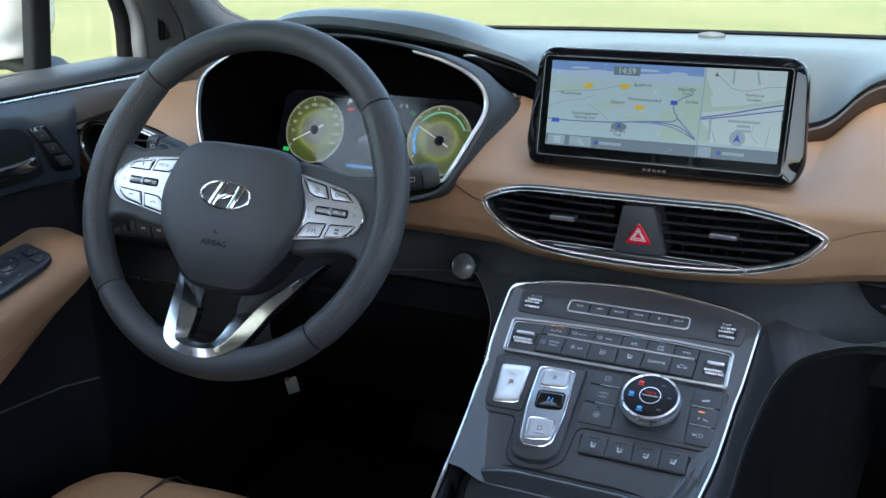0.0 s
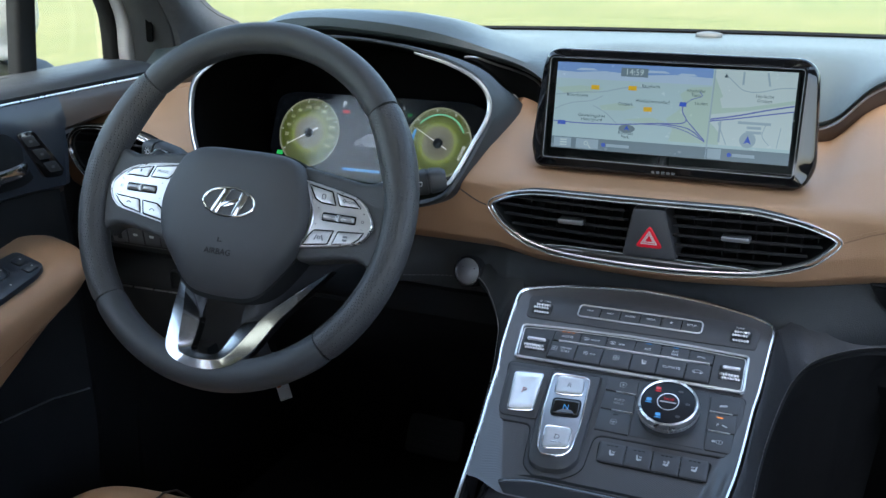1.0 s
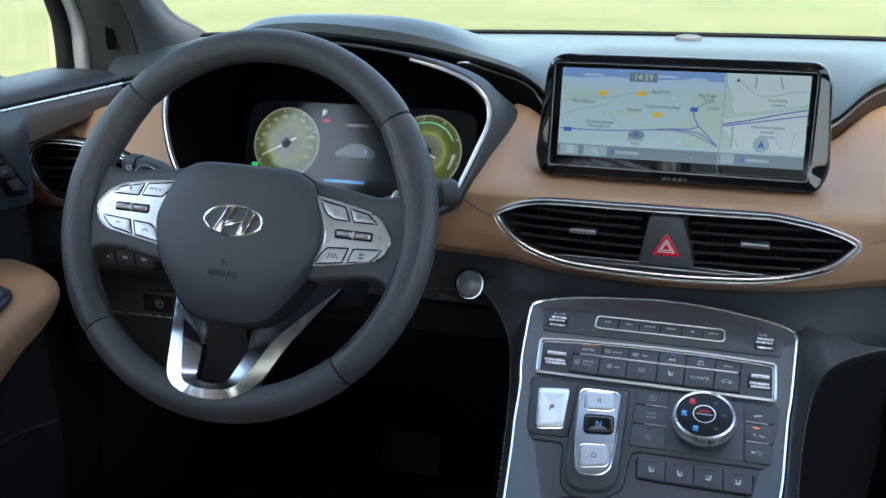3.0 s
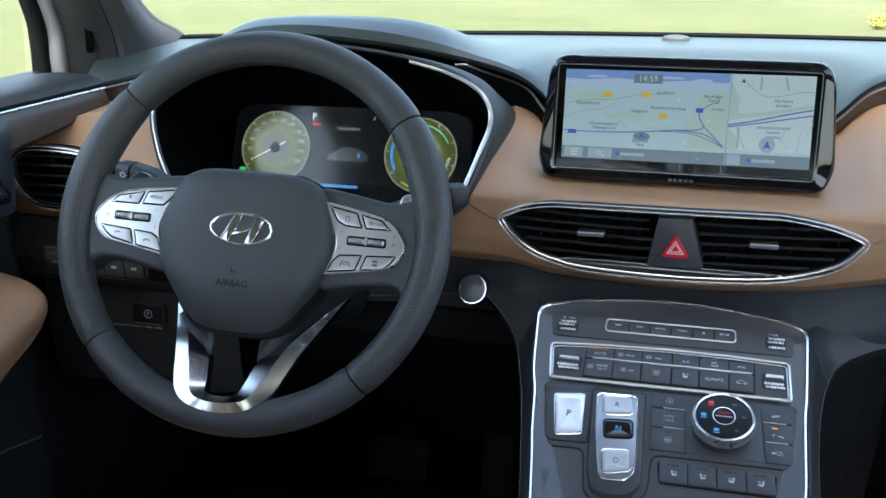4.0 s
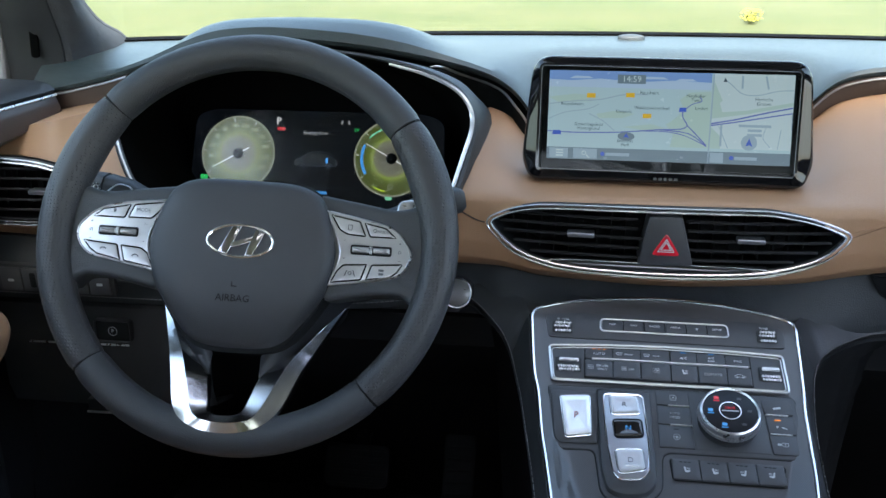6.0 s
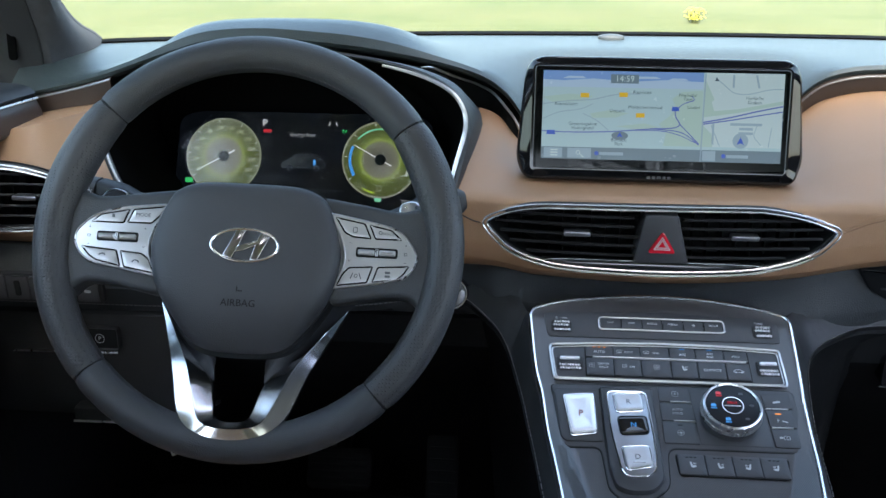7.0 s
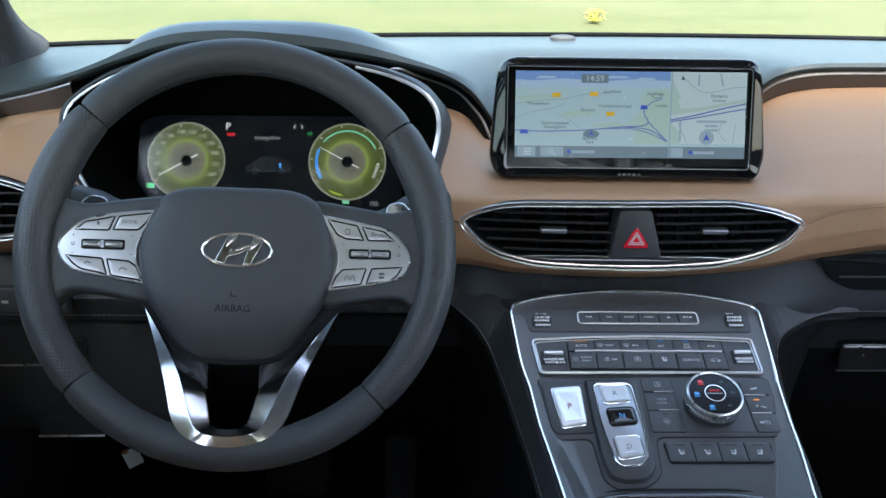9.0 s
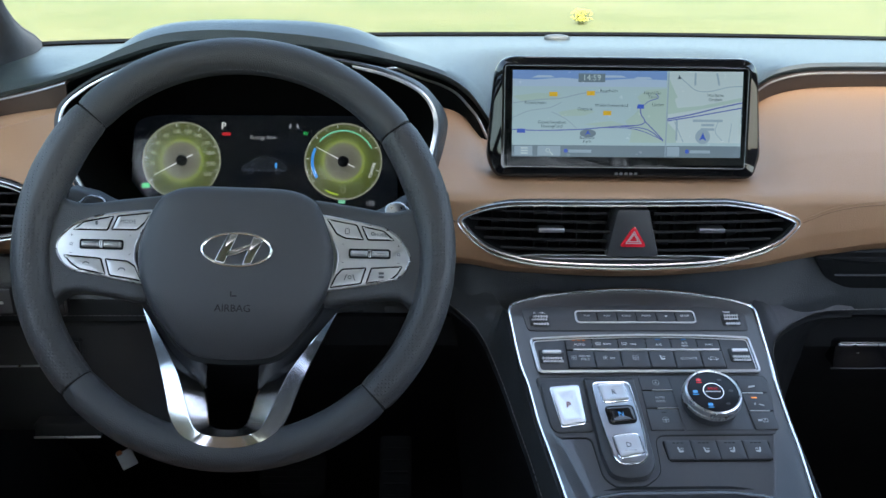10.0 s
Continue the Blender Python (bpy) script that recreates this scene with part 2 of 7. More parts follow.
# yellow flower clump far out in the meadow
YELLOW = material("yellow_petal", (0.85, 0.75, 0.10), 0.7)
clump = thing("flower_clump", "clump of bright yellow wild flowers in the meadow", "flowers", Matrix.Translation((1.92, 12.8, 0)) @ Matrix.Scale(0.65, 4))
bm, bs = bmesh.new(), bmesh.new()
for i in range(110):
    x, y = rnd.gauss(0, 0.09), rnd.gauss(0, 0.1)
    z = 0.2 + rnd.uniform(-0.13, 0.1)
    bmesh.ops.create_icosphere(bm, subdivisions=1, radius=rnd.uniform(0.016, 0.030), matrix=Matrix.Translation((x, y, z)) @ Matrix.Diagonal((1, 1, 0.5, 1)))
    tube([(x * 0.5, y * 0.5, 0), (x, y, z)], [(0.0014, 0), (-0.0007, 0.0012), (-0.0007, -0.0012)], up=(0, 1, 0.1), bm=bs)
part("blossoms", bm, YELLOW, clump)
part("stems", bs, MEADOW, clump)

floor = part("floor", box(-0.80, 0.80, -1.9, 0.75, 0.38, 0.42), CARPET)
tagged(floor, "black carpeted cabin floor in shade", "floor", kind="structure")
rows = []
for i in range(23):
    x = -0.66 + 1.32 * i / 22
    z = 1.70 - 0.10 * (x / 0.66) ** 4
    rows.append([(x, 0.02, z - 0.10), (x, -0.12, z - 0.03), (x, -0.22, z - 0.01), (x, -0.5, z), (x, -0.85, z), (x, -1.4, z), (x, -1.95, z - 0.12)])
bm = rings_mesh(rows, closed=False)
bmesh.ops.delete(bm, geom=[f for f in bm.faces if abs(f.calc_center_median().x) < 0.50 and -0.85 < f.calc_center_median().y < -0.16], context="FACES")
bmesh.ops.recalc_face_normals(bm, faces=bm.faces)
bmesh.ops.solidify(bm, geom=bm.faces[:], thickness=0.03)
roof = part("ceiling", bm, HEADLINE)
tagged(roof, "pale fabric headliner of the cabin", "ceiling", kind="structure")
for sx in (-1, 1):
    rail = part("roof_rail", tube(smooth_path([(sx * 0.62, 0.02, 1.575), (sx * 0.68, -0.18, 1.600), (sx * 0.705, -0.6, 1.605), (sx * 0.705, -1.3, 1.60), (sx * 0.70, -1.94, 1.56)], 6), rrect(0.10, 0.11, 0.03, 4), up=(0, 0, 1)), HEADLINE)
    tagged(rail, "pale trimmed roof rail above the side windows", "trim", kind="structure")
rear = part("wall_rear", box(-0.80, 0.80, -1.98, -1.92, 0.38, 1.34), LOWER)
tagged(rear, "dark rear bulkhead of the cabin", "wall", kind="structure")
firewall = part("wall_front", box(-0.80, 0.80, 0.56, 0.6, 0.38, 1.19), BLACK)
tagged(firewall, "black firewall behind the dashboard", "wall", kind="structure")
side_r = part("wall_right", box(0.76, 0.84, -1.9, 0.60, 0.38, 1.19), LOWER)
tagged(side_r, "dark door trim on the passenger side", "wall", kind="structure")
side_l = part("wall_left", box(-0.90, -0.84, -1.9, 0.60, 0.38, 1.17), BODY)
tagged(side_l, "white outer skin of the driver's door", "wall", kind="structure")
kick = part("wall_kick", box(-0.80, -0.775, 0.085, 0.56, 0.38, 1.17), DEEP)
tagged(kick, "black kick panel beside the driver's footwell", "wall", kind="structure")
# rear quarter and centre pillars
for sx in (-1, 1):
    for y0, y1 in ((-0.78, -0.66), (-1.9, -1.55)):
        p = part("pillar", box(sx * 0.74 - 0.04, sx * 0.74 + 0.04, y0, y1, 1.15, 1.68), HEADLINE)
        tagged(p, "pale trimmed roof pillar behind the front seats", "pillar", kind="structure")

# extra front pillar on the passenger side, unseen, added to cut the light there
p = part("pillar", tube(smooth_path([(0.715, 0.300, 1.18), (0.705, 0.235, 1.27), (0.68, 0.11, 1.40), (0.645, -0.02, 1.53), (0.61, -0.14, 1.62)], 5), rrect(0.12, 0.06, 0.02, 4), up=(1, 0, 0)), FABRIC)
tagged(p, "unseen dark grey pillar, added to block passenger-side light", "pillar", kind="structure")

# clear glass
PANE = bpy.data.materials.new("clear_glass")
PANE.use_nodes = True
pn, pl = PANE.node_tree.nodes, PANE.node_tree.links
pn.remove(pn["Principled BSDF"])
clear, shine, both = pn.new("ShaderNodeBsdfTransparent"), pn.new("ShaderNodeBsdfGlossy"), pn.new("ShaderNodeMixShader")
clear.inputs["Color"].default_value = (0.93, 0.97, 0.93, 1)
shine.inputs["Roughness"].default_value = 0.02
both.inputs["Fac"].default_value = 0.04
pl.new(clear.outputs[0], both.inputs[1])
pl.new(shine.outputs[0], both.inputs[2])
pl.new(both.outputs[0], pn["Material Output"].inputs["Surface"])
TINT = PANE.copy()
TINT.name = "tinted_glass"
TINT.node_tree.nodes["Transparent BSDF"].inputs["Color"].default_value = (0.10, 0.11, 0.11, 1)
# unseen pane, added so the wheel spokes have something dark to reflect
dark_roof_pane = part("window_added", box(-0.53, 0.53, -0.88, -0.17, 1.722, 1.728), TINT)
tagged(dark_roof_pane, "unseen tinted roof pane, added for dark reflections", "window", kind="structure")
# windscreen
rows = []
for i in range(17):
    x = -0.78 + 1.56 * i / 16
    bow = 1 - (x / 0.78) ** 2
    row = []
    for j in range(6):
        t = j / 5
        row.append((x * (1 - 0.1 * t), 0.33 + 0.20 * bow - t * 0.42 - 0.04 * t * bow, 1.215 + 0.42 * t))
    rows.append(row)
screen_glass = part("window_1", sheet(rows, 0.004), PANE)
tagged(screen_glass, "clear curved windscreen over the dashboard", "windscreen", kind="structure")
screen_glass.visible_shadow = False
# ---- dashboard ----
dashboard = thing("dashboard", "two-tone dashboard with grey soft top and tan leather band", "dashboard")
XS = sorted(set([round(-0.774 + 0.004 * i, 4) for i in range(57)] + [round(-0.545 + 0.0115 * i, 4) for i in range(30)] + [round(-0.2 + 0.004 * i, 4) for i in range(101)] + [round(0.2 + 0.014 * i, 4) for i in range(41)]))
# the front edge of the soft top: x, y, z, and the height of the trim strip below it
EDGE = [(-0.76, 0.125, 1.192, 0.030), (-0.667, 0.11, 1.2120, 0.031), (-0.605, 0.10, 1.2286, 0.034), (-0.543, 0.10, 1.250, 0.03), (-0.48, 0.10, 1.268, 0.03),
        (-0.43, 0.10, 1.271, 0.03), (-0.362, 0.10, 1.267, 0.03), (-0.32, 0.105, 1.262, 0.03), (-0.257, 0.13, 1.248, 0.03), (-0.22, 0.137, 1.2385, 0.044),
        (-0.197, 0.147, 1.2300, 0.046), (-0.184, 0.149, 1.2240, 0.042), (-0.170, 0.149, 1.2155, 0.041), (-0.160, 0.150, 1.2065, 0.041), (-0.150, 0.151, 1.1950, 0.041), (-0.142, 0.156, 1.1790, 0.036), (-0.13, 0.170, 1.162, 0.022), (-0.10, 0.19, 1.158, 0.026), (0.09, 0.20, 1.160, 0.027), (0.125, 0.21, 1.170, 0.027), (0.15, 0.205, 1.178, 0.027),
        (0.165, 0.20, 1.195, 0.027), (0.178, 0.20, 1.211, 0.028), (0.192, 0.20, 1.221, 0.028), (0.21, 0.20, 1.228, 0.028), (0.25, 0.20, 1.2335, 0.027), (0.33, 0.20, 1.2345, 0.026), (0.76, 0.20, 1.2345, 0.026)]
GLASS = [(-0.76, 0.24, 1.236), (-0.70, 0.297, 1.236), (-0.61, 0.335, 1.236), (-0.4, 0.41, 1.236), (-0.2, 0.45, 1.236), (0.1, 0.47, 1.236), (0.44, 0.45, 1.236), (0.76, 0.30, 1.236)]


HUMP = [(-0.61, 0.0), (-0.565, 0.003), (-0.548, 0.010), (-0.528, 0.0195), (-0.508, 0.0211), (-0.43, 0.0213), (-0.378, 0.0233), (-0.339, 0.0246), (-0.313, 0.0237), (-0.287, 0.0212), (-0.2545, 0.009), (-0.215, 0.0)]


def hump(x):
    """How far the cluster hood rises over its front edge."""
    return soft_lerp(x, HUMP, 0.015)[0]


rows = []
for x in [q for q in XS if q > -0.738]:
    ey, ez, th = soft_lerp(x, EDGE)
    gy, gz = soft_lerp(x, GLASS, 0.03)
    k = hump(x)
    row = [(x, ey + 0.012, ez - 0.008), (x, ey + 0.003, ez - 0.004), (x, ey + 0.001, ez), (x, ey + 0.006, ez + 0.004 + k * 0.25)]
    for i in range(1, 15):
        t = i / 14
        y = ey + 0.006 + (gy - ey) * t
        rise = math.sin(min(1, t / 0.16) * math.pi / 2)
        fall = 1 - min(1, max(0, (t - 0.16) / 0.7))
        fall = fall * fall * (3 - 2 * fall)
        base = gz + (ez + 0.004 - gz) * (1 - min(1, t / 0.55)) ** 2
        row.append((x, y, base + k * (0.25 + 0.75 * rise) * fall + max(0, ez - gz) * 0.55 * fall * min(1, t * 3)))
    row += [(x, gy + 0.03, gz - 0.02), (x, gy + 0.05, gz - 0.10)]
    rows.append(row)
part("dash_top", sheet(rows), SOFT, dashboard, "grey soft-touch dash top")

# black frit and wiper shelf where the windscreen meets the dash
part("windscreen_seal", tube([(x, soft_lerp(x, GLASS, 0.03)[0] + 0.015, 1.2345) for x in XS[::3]], [(0.014, -0.003), (0.014, 0.0038), (-0.014, 0.0045), (-0.014, -0.003)]), SEAL, dashboard, "black windscreen seal")

# trim strip under the soft top, with a bright line
rows, line = [], []
for x in XS:
    ey, ez, th = soft_lerp(x, EDGE)
    rows.append([(x, ey + 0.010, ez - 0.004), (x, ey + 0.001, ez - 0.006), (x, ey - 0.002, ez - 0.009), (x, ey - 0.001, ez - th * 0.7), (x, ey + 0.006, ez - th - 0.004)])
    line.append((x, ey - 0.0022, ez - 0.0075))
left, right = [r for r in rows if -0.717 < r[0][0] < -0.594], [r for r in rows if r[0][0] > 0.12]
part("trim_strip", sheet(left, 0.003), BROWN, dashboard, "dark brown trim strip")
# trim wedge between the cluster and the screen, set back under the lip, its shade painted black: x, y, z of its highlit
# upper edge, and its height
WEDGE = [(-0.256, 0.130, 1.2362, 0.003), (-0.2525, 0.130, 1.2378, 0.005), (-0.246, 0.134, 1.2372, 0.008), (-0.231, 0.154, 1.2281, 0.014), (-0.215, 0.174, 1.2190, 0.026), (-0.1985, 0.180, 1.2128, 0.036), (-0.182, 0.177, 1.2056, 0.036), (-0.1725, 0.167, 1.2000, 0.036), (-0.1632, 0.158, 1.1905, 0.034), (-0.1535, 0.156, 1.1795, 0.032), (-0.148, 0.157, 1.1695, 0.030), (-0.1425, 0.160, 1.155, 0.026), (-0.13, 0.165, 1.140, 0.02)]
leaf, line_b, behind = [], [], []
for i in range(43):
    x = -0.256 + 0.003 * i
    wy, wz, wh = soft_lerp(x, WEDGE, 0.004)
    ey, ez, th = soft_lerp(x, EDGE)
    by = max(ey + 0.013, wy + 0.014)
    behind.append([(x, by, ez - 0.003), (x, by + 0.002, ez - 0.010), (x, by + 0.004, wz - min(0.03, wh))])
    leaf.append([(x, wy + 0.010, wz - 0.001), (x, wy + 0.002, wz + 0.0012), (x, wy, wz - 0.001), (x, wy - 0.001, wz - wh * 0.5), (x, wy + 0.002, wz - wh), (x, wy + 0.02, wz - wh - 0.004)])
    line_b.append((x, wy - 0.0016, wz + 0.0004))
part("wedge_back", sheet(behind, 0.002), DEEP, dashboard)
part("trim_wedge", rings_mesh(leaf, closed=False), DEEP, dashboard, "trim wedge coloured black for its shade")
part("trim_strip", sheet(right, 0.003), BROWN, dashboard, "dark brown trim strip")
sec = [(0.0012 * math.cos(a), 0.0012 * math.sin(a)) for a in (1.05 * i for i in range(6))]
part("bright_line", tube([p for p in line if -0.717 < p[0] < -0.594], sec), DULL, dashboard, "thin chrome-bright line")
# the highlight on the wedge's rounded edge, drawn as a silver tube
part("bright_line", tube(line_b, [(a * 1.25, b * 1.25) for a, b in sec]), PAINT_SILVER, dashboard, "thin chrome-bright line")
part("bright_line", tube([p for p in line if p[0] > 0.128], sec), DULL, dashboard, "thin chrome-bright line")

# tan leather band
BAND = [(-0.76, 1.058), (-0.66, 1.055), (-0.4, 1.05), (-0.175, 1.047), (-0.12, 1.038), (0.0, 1.033), (0.12, 1.041), (0.21, 1.057), (0.28, 1.066), (0.76, 1.07)]


def tan_y(x, z):
    """The depth of the leather band's face."""
    ey, ez, th = soft_lerp(x, EDGE)
    t = min(1.0, max(0.0, (-0.60 - x) / 0.07))
    ey -= 0.062 * t * t * (3 - 2 * t)
    zt, zb = ez - th, lerp(x, BAND)[0]
    bow = -0.013 * max(0.0, 1 - (x / 0.19) ** 2)
    side = 0.0 if x > -0.5 else -0.004
    top = max(zt, 1.15)
    y = 0.028
    for (z0, y0), (z1, y1) in zip(*(lambda c: (c, c[1:]))([(zb, 0.028), (zb + 0.010, 0.016), (zb + 0.03, 0.012 + side), (1.120, 0.013 + side), (1.127, 0.020), (1.127 + (top - 1.127) * 0.40, 0.020 + (ey - 0.020) * 0.34), (top, ey - 0.002)])):
        if z >= z0:
            t = min(1.0, (z - z0) / max(1e-6, z1 - z0))
            y = y0 + (y1 - y0) * t
    w = max(0.0, 1 - abs(z - 1.088) / 0.06)
    return y + bow * min(1, w * 1.6)


VENT = [(-0.1766, 1.0985), (-0.1612, 1.1094), (-0.1384, 1.1165), (-0.11, 1.1198), (-0.042, 1.1215), (0.0253, 1.1222), (0.0811, 1.1222), (0.1035, 1.121), (0.1375, 1.1145),
        (0.1605, 1.107), (0.1755, 1.0985), (0.1685, 1.0875), (0.1557, 1.0765), (0.137, 1.0682), (0.1096, 1.0612), (0.0759, 1.0568), (0.002, 1.0542), (-0.0845, 1.0557),
        (-0.1195, 1.0602), (-0.1429, 1.0674), (-0.1620, 1.0800)]
VENT_L = [(-0.592 + (x + 0.592) * 1.09, z) for x, z in [(-0.742, 1.122), (-0.735, 1.136), (-0.720, 1.1445), (-0.690, 1.1455), (-0.662, 1.1430), (-0.636, 1.1365), (-0.616, 1.128), (-0.600, 1.116), (-0.592, 1.105), (-0.600, 1.094),
          (-0.618, 1.085), (-0.645, 1.0785), (-0.680, 1.0765), (-0.712, 1.079), (-0.730, 1.090), (-0.739, 1.106)]]


def inside(x, z, poly):
    hit = False
    for (x0, z0), (x1, z1) in zip(poly, poly[1:] + poly[:1]):
        if (z0 > z) != (z1 > z) and x < (x1 - x0) * (z - z0) / (z1 - z0) + x0:
            hit = not hit
    return hit


NZ = 60
rows = []
for x in XS:
    ey, ez, th = soft_lerp(x, EDGE)
    zt, zb = ez - th, lerp(x, BAND)[0]
    row = [(x, ey + 0.01, zt + 0.006)]
    for i in range(NZ):
        z = zt + (zb - zt) * i / (NZ - 1)
        row.append((x, tan_y(x, z), z))
    row += [(x, 0.034, zb - 0.003), (x, 0.06, zb - 0.004)]
    rows.append(row)
bm = rings_mesh(rows, closed=False)
shrink = lambda poly, f: [(sum(p[0] for p in poly) / len(poly) * (1 - f) + x * f, sum(p[1] for p in poly) / len(poly) * (1 - f) + z * f) for x, z in poly]
POD = [(-0.554, 0.004, 1.127), (-0.572, 0.021, 1.149), (-0.588, 0.043, 1.176), (-0.588, 0.056, 1.203), (-0.568, 0.062, 1.222), (-0.533, 0.066, 1.24), (-0.49, 0.068, 1.251), (-0.43, 0.066, 1.258), (-0.376, 0.066, 1.259), (-0.33, 0.066, 1.2555),
       (-0.289, 0.066, 1.249), (-0.252, 0.070, 1.239), (-0.222, 0.076, 1.224), (-0.206, 0.079, 1.205), (-0.202, 0.072, 1.184), (-0.208, 0.045, 1.158), (-0.2165, 0.008, 1.127), (-0.235, -0.008, 1.105), (-0.3, -0.016, 1.092), (-0.388, -0.018, 1.09), (-0.47, -0.016, 1.092), (-0.53, -0.008, 1.105)]
pod_hole = inset([(x, z) for x, y, z in POD], -0.009)
round_hole = lambda poly: [(p.x, p.y) for p in smooth_path([(x, z, 0) for x, z in poly], 5, True)]
HOLES = [shrink(round_hole(VENT), 0.995), shrink(round_hole(VENT_L), 0.995), round_hole(pod_hole)]
gone = []
for f in bm.faces:
    if any(all(inside(v.co.x, v.co.z, h) for v in f.verts) for h in HOLES):
        gone.append(f)
bmesh.ops.delete(bm, geom=gone, context="FACES")
# the leather ends on the outlines of its openings
for v in bm.verts:
    for h in HOLES:
        if inside(v.co.x, v.co.z, h):
            best = None
            for (x0, z0), (x1, z1) in zip(h, h[1:] + h[:1]):
                ex, ez = x1 - x0, z1 - z0
                t = min(1.0, max(0.0, ((v.co.x - x0) * ex + (v.co.z - z0) * ez) / max(1e-12, ex * ex + ez * ez)))
                q = (x0 + ex * t, z0 + ez * t)
                d = (q[0] - v.co.x) ** 2 + (q[1] - v.co.z) ** 2
                if best is None or d < best[0]:
                    best = (d, q)
            v.co = (best[1][0], tan_y(*best[1]), best[1][1])
bmesh.ops.recalc_face_normals(bm, faces=bm.faces)
bmesh.ops.solidify(bm, geom=bm.faces[:], thickness=0.003)
part("tan_band", bm, TAN, dashboard, "tan stitched leather band")

# stitched seams on the leather
seam = [(x, tan_y(x, z) - 0.0006, z) for x, z in [(0.180, 1.0985), (0.192, 1.103), (0.205, 1.1085), (0.224, 1.1135), (0.25, 1.117), (0.29, 1.119), (0.36, 1.12), (0.5, 1.12), (0.74, 1.12)]]
seam = smooth_path(seam, 10)
part("leather_seam", tube(seam, 0.0006), material("tan_seam", (0.22, 0.12, 0.065), 0.6), dashboard, "sunken seam in the leather")
bm = bmesh.new()
for a, b in zip(seam[:46:1], seam[1:47:1]):
    m = a.lerp(b, 0.25) + Vector((0, -0.0008, 0.004))
    e = a.lerp(b, 0.75) + Vector((0, -0.0008, 0.004))
    tube([m, e], 0.0005, bm=bm)
stuff(part("stitches", bm, TAN, dashboard))
seam = smooth_path([(x, tan_y(x, z) - 0.0006, z) for x, z in [(-0.181, 1.098), (-0.19, 1.10), (-0.2, 1.105), (-0.212, 1.112)]], 8)
part("leather_seam", tube(seam, 0.0008), BROWN, dashboard, "dark seam in the leather")

# lower panels
KNEE = [(-0.76, -0.030), (-0.5, -0.028), (-0.32, -0.005), (-0.23, 0.022), (-0.195, 0.020), (-0.16, 0.0), (0.76, 0.0)]
rows = []
for x in XS[::2]:
    zb = lerp(x, BAND)[0]
    mid = 0.02 - 0.05 * max(0.0, 1 - (x / 0.24) ** 2)
    kn = lerp(x, KNEE)[0]
    rows.append([(x, 0.055, zb + 0.002), (x, 0.036 + kn * 0.3, zb - 0.004), (x, 0.032 + mid * 0.3 + kn * 0.7, zb - 0.018), (x, 0.022 + mid * 0.6 + kn, 1.012), (x, 0.02 + mid + kn, 0.992), (x, 0.024 + mid + kn, 0.983), (x, 0.06, 0.976), (x, 0.12, 0.97)])
part("knee_panel", sheet(rows), LOWER, dashboard, "dark soft knee panel")
# matt black here also stands in for the shade under the dashboard
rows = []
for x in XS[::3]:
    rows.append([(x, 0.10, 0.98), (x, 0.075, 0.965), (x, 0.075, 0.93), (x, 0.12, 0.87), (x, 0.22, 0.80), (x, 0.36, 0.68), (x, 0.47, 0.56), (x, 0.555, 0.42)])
part("footwell_panel", sheet(rows), DEEP, dashboard, "black footwell panel, deep shade put into its colour")
bm = bmesh.new()
for i in range(104):
    a, b = -0.756 + 0.0052 * i, -0.756 + 0.0052 * i + 0.0036
    tube([(x, 0.0182 + lerp(x, KNEE)[0] + 0.02 - 0.05 * max(0.0, 1 - (x / 0.24) ** 2), 0.9918) for x in (a, b)], 0.0006, bm=bm)
stuff(part("stitches", bm, STITCH, dashboard, "pale stitching along the knee panel"))

# centre speaker grille on the dash top
sensor = thing("sun_sensor", "small domed grey light sensor on the dash top", "sensor", Matrix.Translation((-0.03, 0.43, 1.236)))
part("dome", slab([(0.018 * math.cos(a), 0.012 * math.sin(a)) for a in (2 * math.pi * i / 28 for i in range(28))], -0.003, 0.005, 0.003, 4, crown=0.002), material("sensor_grey", (0.055, 0.065, 0.068), 0.6), sensor)


